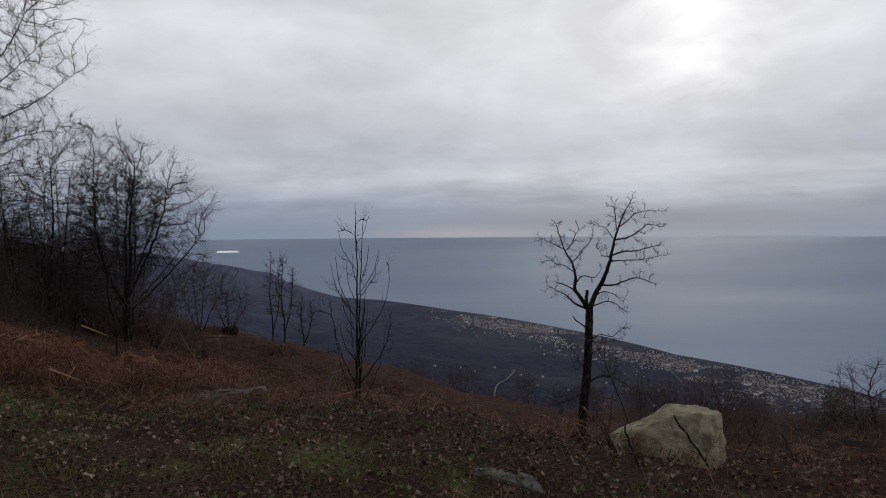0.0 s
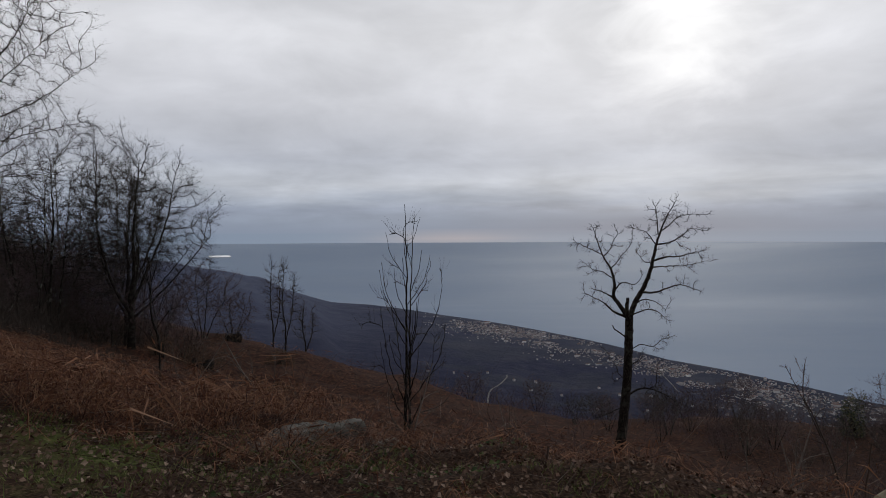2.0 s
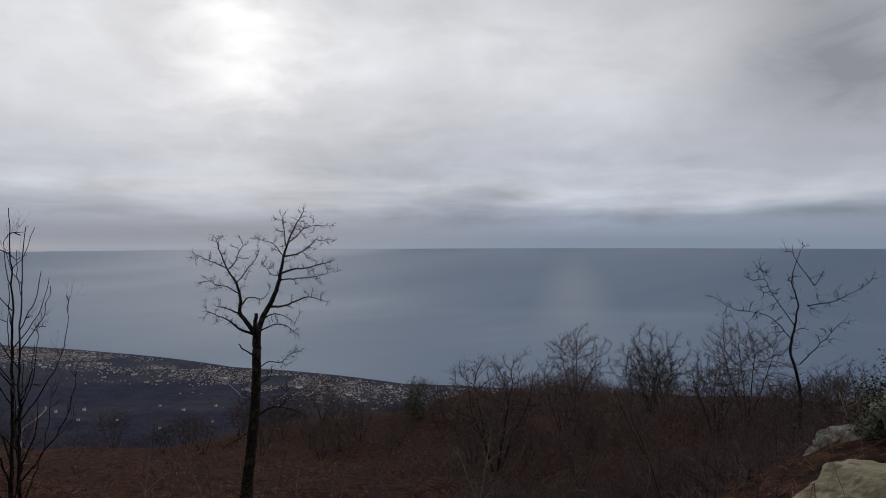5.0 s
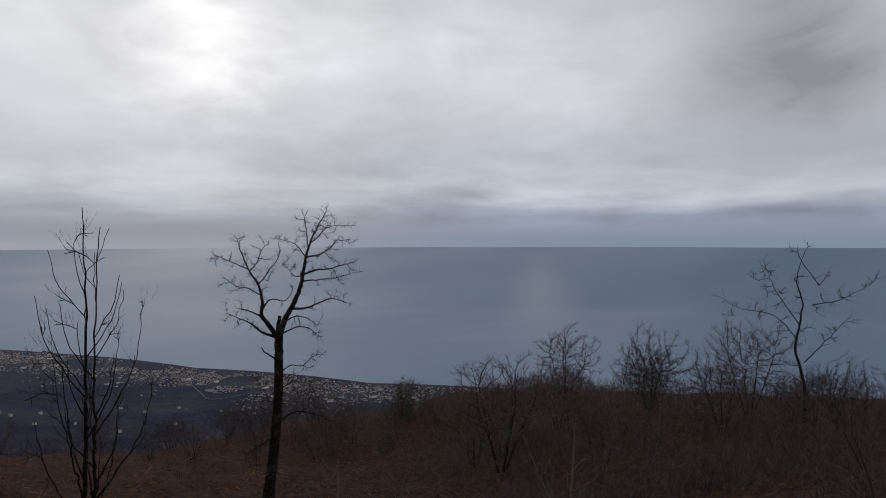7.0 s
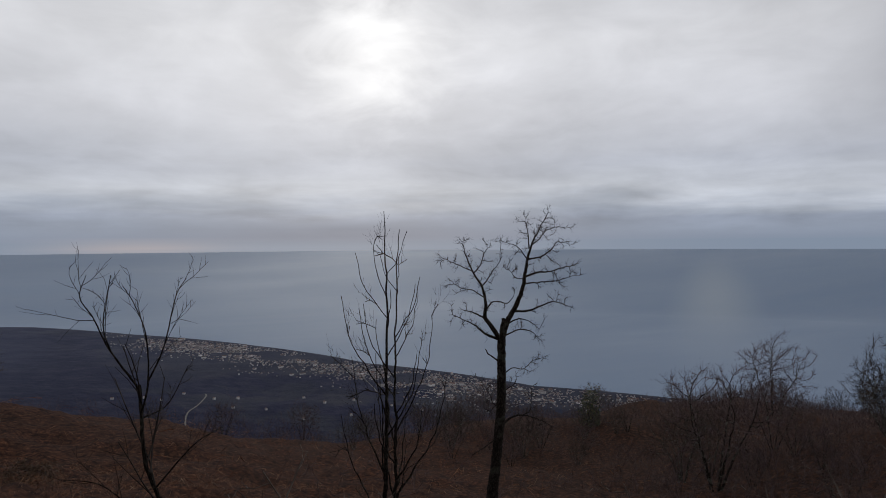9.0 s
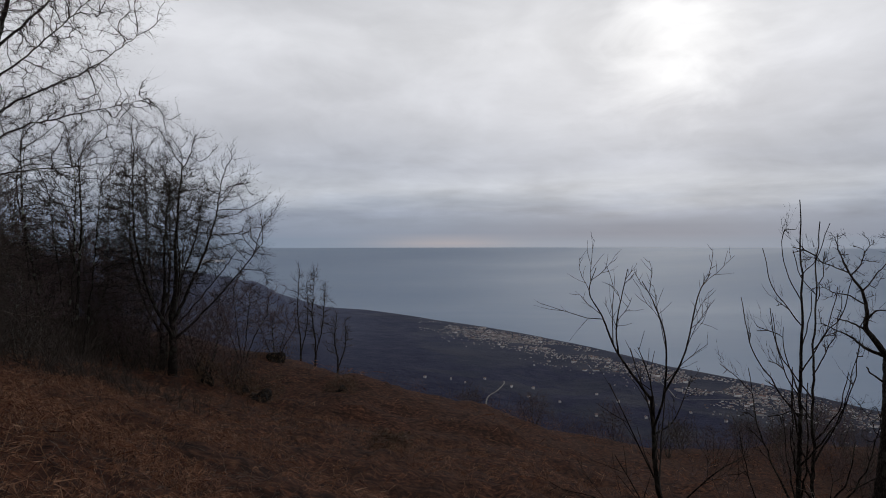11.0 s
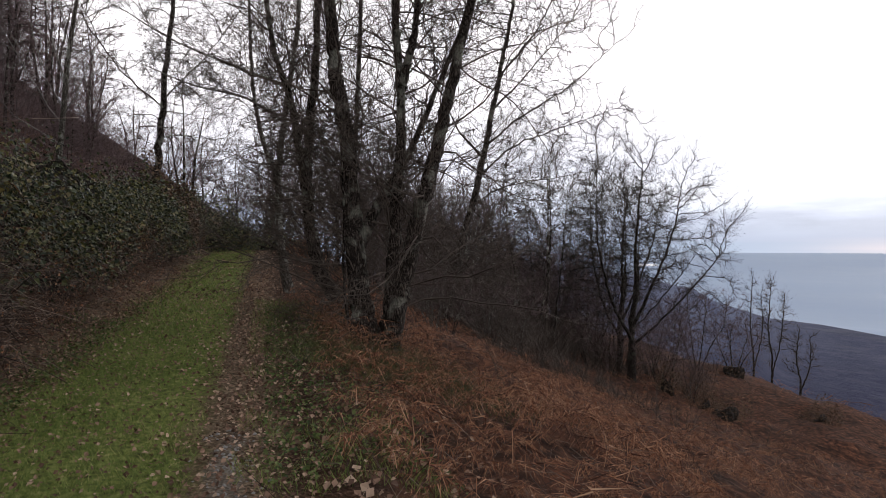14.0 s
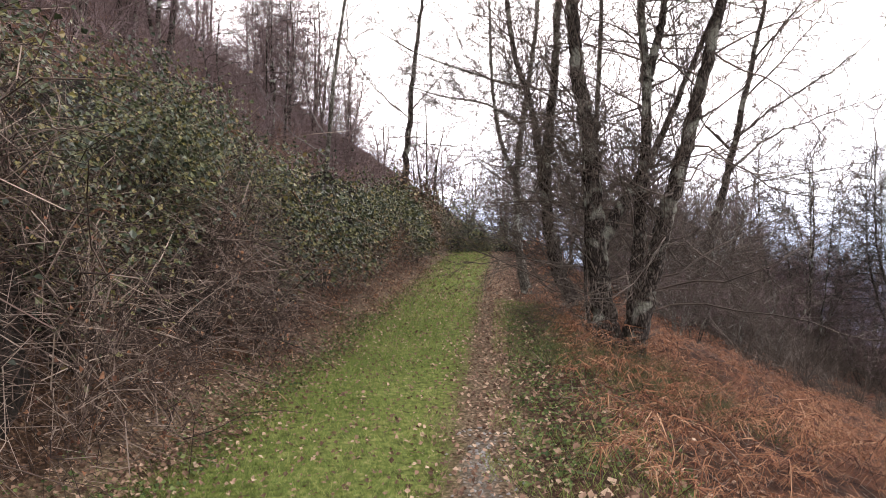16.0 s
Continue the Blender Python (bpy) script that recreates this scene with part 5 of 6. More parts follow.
for i in range(9):
    x, y = xy(33 + 17 * rng.random(), 4.5 + 6 * rng.random())
    repeat(("shrub_c", "shrub_c", "wood_b")[i % 3], x, y, 0.3 + 0.25 * rng.random(), rng.random() * 360)
# the wood on the hillside above the track
for i in range(60):
    s_ = 14 + 50 * rng.random()
    u_ = -5.8 - 22 * rng.random() ** 1.4
    x, y = xy(s_, u_)
    repeat(("wood_a", "wood_b")[i % 2], x, y, min(0.55 + 0.4 * rng.random(), max(0.2, (-u_ - 5.4) * 0.225)), rng.random() * 360)
# trees closing the far end of the track
for i in range(16):
    x, y = xy(44 + 22 * rng.random(), -5 + 14 * rng.random())
    repeat(("wood_a", "wood_b", "shrub_a")[i % 3], x, y, 0.5 + 0.4 * rng.random(), rng.random() * 360)

for key, size in (("shrub_a", 0.9), ("shrub_b", 0.7), ("shrub_c", 0.68)):
    models[key].scale = (size,) * 3

# ---- ground cover ----
def scatter(rng, n, s0, s1, u0, u1):
    return xy(s0 + (s1 - s0) * rng.random(n), u0 + (u1 - u0) * rng.random(n))


def place(x, y, dz=0.0):
    return np.stack([x, y, ground(x, y) + dz], -1)


def fronds(soup, rng, org, length, turn, rise, pairs, thick=0.004):
    """Dead bracken fronds: an arching stalk with drooping, tapering side leaflets."""
    n = len(org)
    out = np.stack([np.cos(turn), np.sin(turn), 0 * turn], -1)
    side = np.stack([-np.sin(turn), np.cos(turn), 0 * turn], -1)
    joints = []
    for t in (0, 0.3, 0.6, 0.85, 1.0):
        h = rise * length * (1.9 * t - 2.1 * t * t)
        joints.append(org + out * (length * t * (1 - 0.15 * t))[:, None] + np.array([0, 0, 1.0]) * h[:, None])
    pts = np.stack(joints, 1)
    bladed = [(t, s) for t in np.linspace(0.28, 0.97, pairs) for s in (-1, 1)]
    for i in range(3):
        a, b = pts[:, i], pts[:, i + 1]
        w = side * thick
        soup.add(np.stack([a - w, a + w, b + w * 0.8, b - w * 0.8], 1).reshape(-1, 3), np.arange(4 * n).reshape(-1, 4))
    for t, s in bladed:
        g = t * 4 * 0.999
        k = np.interp(t, (0, 0.3, 0.6, 0.85, 1.0), (0, 1, 2, 3, 4))
        i = min(int(k), 3)
        f = k - i
        p = pts[:, i] * (1 - f) + pts[:, i + 1] * f
        size = length * 0.30 * (1 - 0.75 * abs(t - 0.35)) * (1.08 - t) * 1.5 * (0.25 + 1.05 * rng.random(n))
        q = p + side * (s * size)[:, None] + out * (size * 0.35)[:, None] - np.array([0, 0, 1.0]) * (size * (0.1 + 0.7 * rng.random(n)))[:, None]
        q = q + rng.normal(size=(n, 3)) * (size * 0.32)[:, None]
        w = out * (size * 0.020 + 0.0012)[:, None] + np.array([0, 0, 0.25]) * (size * 0.07 * rng.normal(size=n))[:, None]
        soup.add(np.stack([p - w, p + w, q], 1).reshape(-1, 3), np.arange(3 * n).reshape(-1, 3))


def blades(soup, rng, org, height, width, lean=0.5):
    n = len(org)
    a = rng.random(n) * 2 * np.pi
    side = np.stack([np.cos(a), np.sin(a), 0 * a], -1) * width[:, None]
    b = rng.random(n) * 2 * np.pi
    tip = org + np.stack([np.cos(b) * lean * height, np.sin(b) * lean * height, height], -1) * (0.6 + 0.8 * rng.random(n))[:, None]
    soup.add(np.stack([org - side, org + side, tip], 1).reshape(-1, 3), np.arange(3 * n).reshape(-1, 3))


def leaves(soup, rng, org, size, normal, fold=0.3):
    """Small pointed leaves folded along the midrib, facing roughly along normal."""
    n = len(org)
    a = unit(np.cross(normal, rng.normal(size=(n, 3))))
    b = unit(np.cross(normal, a))
    nn = unit(normal)
    L, W = size[:, None], (size * 0.42)[:, None]
    up = nn * (size * fold * 0.5)[:, None]
    v = np.stack([org - a * L * 0.5, org - b * W + up, org + a * L * 0.5, org + b * W + up], 1)
    f = np.arange(n)[:, None, None] * 4 + np.array([[0, 1, 2], [0, 2, 3]])[None]
    soup.add(v.reshape(-1, 3), f.reshape(-1, 3))


def sticks(soup, rng, org, length, way, radius, wander=0.12, droop=-0.02, nseg=4, k=3):
    pts, r = sprout(rng, org, way, length, radius, nseg, wander, droop, 0.45)
    lay(soup, pts, r, k)


def stuff(name, soup, mat, label, category, smooth=False):
    return tagged(new(name, soup.mesh(name, mat, smooth)), label, category, kind="stuff")


def bracken_field():
    rng = np.random.default_rng(101)
    near, far = Soup(), Soup()

    def patch(soup, n, s0, s1, u0, u1, lo, hi, pairs, keep=None, rise=0.15, spring=0.6, mound=0.16):
        x, y = scatter(rng, n, s0, s1, u0, u1)
        clump = wob(x, y, 1.3, 7) * 0.6 + wob(x, y, 0.45, 9) * 0.6
        ok = clump + 0.62 > rng.random(n) * 1.3
        if keep is not None:
            ok &= keep(x, y)
        x, y, clump = x[ok], y[ok], clump[ok]
        m = len(x)
        size = lo + (hi - lo) * rng.random(m)
        org = place(x, y, 0.02 + mound * np.clip(clump + 0.6, 0, 1.2) * rng.random(m))
        fronds(soup, rng, org, size, rng.random(m) * 6.283, rise + spring * rng.random(m), pairs, 0.003)

    # beside the alders and the near slope
    patch(near, 9000, 13, 26, 1.3, 7, 0.22, 0.52, 15, rise=0.2, spring=0.8, mound=0.38)
    patch(near, 5500, 18, 34, 5.0, 11, 0.3, 0.65, 7)
    patch(near, 6500, 4, 16, 2.6, 9, 0.22, 0.55, 7, lambda x, y: su(x, y)[1] > 2.0 + np.clip(8 - su(x, y)[0], 0, 3) * 0.75)
    patch(near, 5200, -8, 5, 4.9, 10, 0.14, 0.34, 7, lambda x, y: np.hypot(x - 1.9, y - 5.2) > 0.75, rise=0.05, spring=0.35)
    patch(near, 160, -7, 3, 5.6, 8.5, 0.22, 0.42, 9, lambda x, y: np.hypot(x - 1.9, y - 5.2) > 0.75, rise=0.6)
    patch(near, 2600, -7, 7, 2.9, 5.4, 0.18, 0.40, 9, lambda x, y: wob(x, y, 1.2, 21) > 0.0)
    for cx, cy in ((-15.6, 16.0), (-17.5, 17.1), (-20.4, 18.5)):
        patch(near, 2600, 19, 31, -1.2, 4.0, 0.3, 0.6, 9, lambda x, y, a=cx, b=cy: np.hypot(x - a, y - b) < 0.95, rise=0.3)
    patch(near, 260, 17, 34, -2.3, -1.6, 0.3, 0.5, 8)
    patch(far, 6200, 24, 62, 2.2, 26, 0.4, 0.95, 5)
    patch(far, 4200, -14, 30, 9, 26, 0.5, 1.1, 5)
    patch(far, 3800, -20, 75, 24, 75, 0.9, 2.0, 4)
    # tussocks: fronds arching out of one crown
    k = 760
    x, y = scatter(rng, k, 11, 52, 1.9, 24)
    x, y = np.concatenate([x, scatter(rng, 90, 2, 12, 3.2, 14)[0]]), np.concatenate([y, scatter(rng, 90, 2, 12, 3.2, 14)[1]])
    pick = np.repeat(np.arange(len(x)), 10)
    size = (0.32 + 0.38 * rng.random(len(x)))[pick] * (0.6 + 0.6 * rng.random(len(pick)))
    org = place(x, y, 0.05)[pick] + rng.normal(size=(len(pick), 3)) * np.array([0.10, 0.10, 0.02])
    fronds(near, rng, org, size, rng.random(len(pick)) * 6.283, 0.35 + 0.75 * rng.random(len(pick)), 6, 0.003)
    # high standing tangle close below the track
    k = 330
    x, y = scatter(rng, k, 5.0, 11.5, 2.3, 6.5)
    ok = (wob(x, y, 0.9, 17) > -0.35) & (np.hypot(x + 2.75, y - 7.5) > 1.25) & (su(x, y)[0] - 0.6 * su(x, y)[1] > 5.2) & (su(x, y)[1] > 2.0 + np.clip(7.5 - su(x, y)[0], 0, 3))
    x, y = x[ok], y[ok]
    pick = np.repeat(np.arange(len(x)), 12)
    size = (0.45 + 0.35 * rng.random(len(x)))[pick] * (0.5 + 0.7 * rng.random(len(pick)))
    org = place(x, y, 0.05)[pick] + rng.normal(size=(len(pick), 3)) * np.array([0.16, 0.16, 0.04]) + np.array([0, 0, 1.0]) * (0.35 * rng.random(len(pick)))[:, None]
    fronds(near, rng, org, size, rng.random(len(pick)) * 6.283, 0.3 + 0.8 * rng.random(len(pick)), 8, 0.0035)
    stuff("bracken", near, M_BRACKEN, "tangled russet dead bracken collapsed over the slope", "bracken")
    stuff("bracken", far, M_BRACKEN, "sheets of russet dead bracken down the hillside", "bracken")
    # pale dead stalks standing or fallen among it
    st = Soup()
    for n, s0, s1, u0, u1, lo, hi in ((1100, 5.5, 12, 2.3, 6.0, 0.5, 1.1), (5200, 13, 27, 1.0, 7.5, 0.2, 0.7), (2600, 1, 14, 2.4, 9, 0.2, 0.75), (1500, -8, 3, 3.4, 9, 0.15, 0.5), (3000, 24, 52, 2, 20, 0.4, 1.0)):
        x, y = scatter(rng, n, s0, s1, u0, u1)
        way = rng.normal(size=(n, 3)) * np.array([1, 1, 0.35]) + np.array([0, 0, 0.42])
        sticks(st, rng, place(x, y, 0.03), lo + (hi - lo) * rng.random(n), way, (0.0011 + 0.0026 * rng.random(n) ** 3) * (1.8 if s0 > 20 else 1.0), 0.30, -0.14, 3)
    stuff("dead_stalks", st, M_CANE, "pale dry stalks leaning through the bracken", "dead stalks")


def track_cover():
    rng = np.random.default_rng(102)
    g = Soup()
    for n, s0, s1, h, w in ((52000, 14.5, 22, 0.045, 0.0022), (30000, 22, 46, 0.07, 0.0045), (9000, 10, 14.5, 0.05, 0.003)):
        x, y = scatter(rng, n, s0, s1, -2.0, 0.25)
        keep = (np.abs(su(x, y)[1] + 0.75 + 0.12 * wob(x, y, 1.5, 3)) / 1.1) ** 2 < rng.random(n) * 1.1 + 0.5 * wob(x, y, 2.6, 14) - 0.1
        x, y = x[keep], y[keep]
        blades(g, rng, place(x, y), h * (0.6 + 0.8 * rng.random(len(x))), np.full(len(x), w), 0.8)
    for n, s0, s1, u0, u1, h, w in ((24000, -5, 10, 1.0, 4.4, 0.05, 0.0026), (14000, 13, 26, 0.5, 1.9, 0.06, 0.0026)):
        x, y = scatter(rng, n, s0, s1, u0, u1)
        keep = wob(x, y, 2.1, 5) + 0.4 * wob(x, y, 5.2, 6) > 0.05
        x, y = x[keep], y[keep]
        blades(g, rng, place(x, y), h * (0.6 + 1.2 * rng.random(len(x))), np.full(len(x), w), 0.7)
    tf = Soup()
    for cx, cy, n, w in ((-14.7, 14.7, 2000, 0.5), (-15.0, 16.3, 1500, 0.4), (-13.6, 15.0, 1200, 0.5), (-17.2, 16.4, 1200, 0.4)):
        x, y = cx + w * rng.normal(size=n), cy + w * rng.normal(size=n)
        blades(tf, rng, place(x, y), 0.14 + 0.2 * rng.random(n), np.full(n, 0.003), 0.9)
    stuff("grass_tufts", tf, M_TUFT, "dark green grass tufts among the bracken", "grass")
    stuff("track_grass", g, M_GRASS, "short green grass growing along the track", "grass")
    lf = Soup()
    for n, u, sd, s0, s1, lo, hi in ((11000, -1.75, 0.30, 13, 34, 0.022, 0.055), (8000, 0.60, 0.28, 14, 34, 0.02, 0.05), (5200, -0.7, 0.75, 14, 28, 0.018, 0.048), (1900, -0.5, 1.0, 26, 46, 0.05, 0.11), (600, -0.2, 0.9, 9, 14, 0.04, 0.07)):
        s_ = s0 + (s1 - s0) * rng.random(n)
        x, y = xy(s_, u + sd * rng.normal(size=n))
        leaves(lf, rng, place(x, y, 0.012 + 0.02 * rng.random(n)), lo + (hi - lo) * rng.random(n), np.array([0, 0, 1.0]) + 0.5 * rng.normal(size=(n, 3)))
    n = 1800
    x, y = scatter(rng, n, 13, 24, 0.9, 2.6)
    leaves(lf, rng, place(x, y, 0.012 + 0.03 * rng.random(n)), 0.035 + 0.05 * rng.random(n), np.array([0, 0, 1.0]) + 0.6 * rng.normal(size=(n, 3)))
    stuff("fallen_leaves", lf, M_LEAF, "curled brown and buff fallen leaves on the track", "leaves")
    lt = Soup()
    n = 22000
    x, y = scatter(rng, n, -6, 9, 1.5, 6.6)
    leaves(lt, rng, place(x, y, 0.012 + 0.03 * rng.random(n)), 0.02 + 0.034 * rng.random(n), np.array([0, 0, 1.0]) + 0.9 * rng.normal(size=(n, 3)))
    stuff("leaf_litter", lt, M_LITTER, "dark brown leaf litter under the track edge", "leaves")
    wd = Soup()
    for n, s0, s1, u0, u1 in ((8000, 13.5, 25, 0.7, 2.0), (3600, 14, 26, -2.1, -1.3), (9000, -5, 10, 1.4, 5.0)):
        x, y = scatter(rng, n, s0, s1, u0, u1)
        keep = wob(x, y, 1.9, 8) > (-0.25 if u0 < 1.3 else 0.12)
        x, y = x[keep], y[keep]
        leaves(wd, rng, place(x, y, 0.015 + 0.05 * rng.random(len(x))), 0.02 + 0.03 * rng.random(len(x)), np.array([0, 0, 1.0]) + 0.4 * rng.normal(size=(len(x), 3)))
    stuff("low_weeds", wd, M_WEED, "low green weeds and ivy leaves along the track edge", "weeds")
    # small stones of the worn wheel track
    pb = Soup()
    n = 320
    s_ = 14 + 4 * rng.random(n)
    x, y = xy(s_, 0.5 + 0.12 * rng.normal(size=n))
    c = place(x, y, 0.004)
    r = 0.008 + 0.018 * rng.random(n) ** 2
    d = np.array([(1, 0, 0), (0, 1, 0), (-1, 0, 0), (0, -1, 0), (0, 0, 0.7)])
    v = c[:, None] + d[None] * r[:, None, None] * (0.7 + 0.6 * rng.random((n, 5, 1)))
    f = np.arange(n)[:, None, None] * 5 + np.array([(0, 1, 4), (1, 2, 4), (2, 3, 4), (3, 0, 4)])[None]
    pb.add(v.reshape(-1, 3), f.reshape(-1, 3))
    stuff("gravel", pb, M_ROAD, "loose pale gravel in the worn wheel track", "gravel")


def bank_height(s):
    """How high the brambles stand above the track."""
    return np.interp(s, [10, 14, 17, 19.5, 21, 24, 30, 36, 42, 48], [2.6, 2.9, 3.2, 3.0, 2.2, 2.0, 2.2, 2.1, 2.0, 2.2]) + 0.34 * np.sin(s * 1.7) + 0.3 * np.sin(s * 0.83 + 2) + 0.22 * np.sin(s * 4.3 + 1) + 0.14 * np.sin(s * 9.7)


def bank_surface(s, v, push=0.0):
    """The bramble front: v from 0 at its foot to 1 on top behind."""
    h = bank_height(s)
    u = np.interp(v, [0, 0.15, 0.4, 0.65, 0.85, 1.0], [-2.05, -2.15, -2.3, -2.5, -3.05, -5.2]) + 0.26 * np.sin(s * 2.3 + v * 5) + 0.16 * np.sin(s * 5.9 - v * 9)
    u = u - push
    x, y = xy(s, u)
    base = ground(*xy(s, np.full_like(s, -1.9)))
    z = base + h * np.interp(v, [0, 0.15, 0.4, 0.65, 0.85, 1.0], [0.0, 0.22, 0.55, 0.85, 1.0, 1.05]) - push * 0.4
    return np.stack([x, y, z], -1)


def bramble_bank():
    rng = np.random.default_rng(103)
    out = np.array([EU[0], EU[1], 0.0])
    # near-black sheet inside, its colour standing in for the shade between stems
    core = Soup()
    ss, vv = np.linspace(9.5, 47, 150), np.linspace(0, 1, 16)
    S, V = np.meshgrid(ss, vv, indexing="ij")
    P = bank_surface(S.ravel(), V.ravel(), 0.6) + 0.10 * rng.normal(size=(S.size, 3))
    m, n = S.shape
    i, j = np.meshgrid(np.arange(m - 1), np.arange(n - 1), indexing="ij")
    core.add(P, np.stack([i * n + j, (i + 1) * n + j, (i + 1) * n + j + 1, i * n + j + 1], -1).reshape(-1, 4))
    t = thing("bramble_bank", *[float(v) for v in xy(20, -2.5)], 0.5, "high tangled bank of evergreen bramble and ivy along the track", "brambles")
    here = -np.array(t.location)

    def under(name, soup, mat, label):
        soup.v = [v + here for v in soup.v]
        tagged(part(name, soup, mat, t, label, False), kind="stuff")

    under("shade_sheet", core, M_INNER_SHADE, "near-black sheet standing in for stems and shade within the brambles")
    lv = Soup()
    for n, s0, s1, lo, hi, depth in ((78000, 12.0, 21, 0.024, 0.062, 0.8), (36000, 21, 46, 0.05, 0.10, 0.8)):
        s_ = s0 + (s1 - s0) * rng.random(n)
        v = 0.12 + 0.88 * rng.random(n) ** 0.8
        dense = wob(s_ * 1.0, v * 5, 1.6, 4) + 0.35 * wob(s_ * 1.0, v * 6, 4.1, 2)
        low = np.clip((v - 0.16 - 0.14 * np.sin(s_ * 1.7) - np.interp(s_, [14, 17, 20, 23], [0.22, 0.16, 0.10, 0.05])) * 6, 0.03, 1)
        keep = (rng.random(n) < low) & (dense > -0.55 + 0.3 * rng.random(n))
        s_, v = s_[keep], v[keep]
        k = len(s_)
        p = bank_surface(s_, v, depth * (rng.random(k) - 0.4 - 0.5 * (rng.random(k) < 0.12) * rng.random(k))) + 0.06 * rng.normal(size=(k, 3))
        leaves(lv, rng, p, lo + (hi - lo) * rng.random(k), out + np.array([0, 0, 0.9]) + 0.75 * rng.normal(size=(k, 3)), 0.4)
    under("leaves", lv, M_BRAMBLE, "dark green bramble and ivy leaves, some yellowing")
    cn = Soup()
    for n, s0, s1, v0, v1, lo, hi, r in ((7600, 12, 21, 0.0, 0.52, 0.3, 1.1, 0.0034), (420, 12.5, 20, 0.05, 0.5, 0.8, 1.7, 0.0055), (2200, 20, 34, 0.0, 0.34, 0.4, 1.0, 0.0026), (360, 12.5, 24, 0.4, 0.95, 0.5, 1.3, 0.003), (900, 30, 46, 0.0, 0.6, 0.6, 1.3, 0.005)):
        s_, v = s0 + (s1 - s0) * rng.random(n), v0 + (v1 - v0) * rng.random(n)
        p = bank_surface(s_, v, 0.22 * rng.random(n) - 0.03)
        way = out * (0.35 * rng.random((n, 1)) - 0.12) + rng.normal(size=(n, 3)) * np.array([0.55, 0.55, 0.5]) + np.array([0, 0, 0.55])
        sticks(cn, rng, p, lo + (hi - lo) * rng.random(n), way, r * (0.5 + 1.0 * rng.random(n) ** 2), 0.28, -0.22, 4)
    under("cane_tangle", cn, M_CANE, "bare arching grey and brown bramble canes")
    dry = Soup()
    n = 3000
    s_, v = 12 + 26 * rng.random(n), 0.4 * rng.random(n)
    p = bank_surface(s_, v, 0.2 * rng.random(n) - 0.1)
    leaves(dry, rng, p, 0.02 + 0.03 * rng.random(n), out + rng.normal(size=(n, 3)), 0.5)
    k = 160
    s_, v = 15 + 18 * rng.random(k), 0.15 + 0.4 * rng.random(k)
    fronds(dry, rng, bank_surface(s_, v, -0.1), 0.3 + 0.3 * rng.random(k), rng.random(k) * 6.28, 0.2 + 0.3 * rng.random(k), 8, 0.003)
    under("dry_leaves", dry, M_BRACKEN, "dry russet fern and dead leaves caught in the canes")


def hillside_brush():
    """Thin poles and twigs under the hillside wood."""
    rng = np.random.default_rng(104)
    b = Soup()
    n = 6500
    s_ = 11 + 56 * rng.random(n)
    u_ = -4.2 - 26 * rng.random(n) ** 1.3
    x, y = xy(s_, u_)
    way = rng.normal(size=(n, 3)) * np.array([0.8, 0.8, 0.4]) + np.array([EU[0] * 0.3, EU[1] * 0.3, 0.8])
    pts, r = sprout(rng, place(x, y), way, (1.2 + 2.4 * rng.random(n)) * np.clip((-u_ - 3.4) / 5, 0.25, 1), 0.006 + 0.008 * rng.random(n), 2, 0.22, 0.03, 0.4)
    lay(b, pts, r, 3)
    org, w2, ln, rd = offshoots(rng, pts, r, 12, 45, 0.5, 0.1, 0.6)
    q, r2 = sprout(rng, org, w2, ln, np.maximum(rd, 0.006), 1, 0.1, 0.05)
    lay_thin(b, rng, q, r2)
    stuff("hillside_brush", b, M_TWIG_RED, "dense reddish-brown bare undergrowth on the hillside above", "undergrowth")


def slope_thicket():
    """Low twiggy growth between the slope trees and below the meadow."""
    rng = np.random.default_rng(105)
    b, g = Soup(), Soup()
    for n, s0, s1, u0, u1, lo, hi in ((500, 36, 62, 8, 22, 0.8, 2.4), (3000, 45, 72, 14, 27, 1.4, 4.2), (420, 32, 46, 8, 15, 0.8, 2.4), (7500, -26, 24, 26, 85, 0.7, 2.3), (1500, -26, -9, 17, 32, 0.6, 1.8), (2600, -14, 2, 8.5, 16, 0.4, 1.2), (2600, -14, 5, 13, 27, 0.6, 1.8), (1500, 8, 60, 48, 95, 1.2, 3.2)):
        x, y = scatter(rng, n, s0, s1, u0, u1)
        s_ = su(x, y)[0]
        thin = np.clip((22 - s_) / 22, 0.06, 1) if s1 == 24 else np.ones(n)
        keep = (wob(x, y, 0.35, 11) + 0.6 * wob(x, y, 0.13, 5) > -0.25) & (rng.random(n) < thin)
        x, y = x[keep], y[keep]
        n = len(x)
        tall = np.clip(0.75 + 0.6 * wob(x, y, 0.22, 31), 0.3, 1.5)
        way = rng.normal(size=(n, 3)) * np.array([0.45, 0.45, 0.2]) + np.array([0, 0, 1.0])
        pts, r = sprout(rng, place(x, y), way, (lo + (hi - lo) * rng.random(n)) * tall, 0.006 + 0.012 * rng.random(n), 2, 0.16, 0.02, 0.4)
        m = g if s1 in (62, 72, 46) else b
        lay(m, pts, r, 3)
        org, w2, ln, rd = offshoots(rng, pts, r, 13, 44, 0.55, 0.1, 0.6)
        q, r2 = sprout(rng, org, w2, ln, np.maximum(rd, 0.010), 1, 0.1, 0.05)
        lay_thin(m, rng, q, r2)
    stuff("thicket", g, M_TWIG, "grey-brown leafless brush behind the track-side trees", "scrub")
    stuff("thicket", b, M_TWIG_RED, "low brown leafless scrub among the slope trees", "scrub")


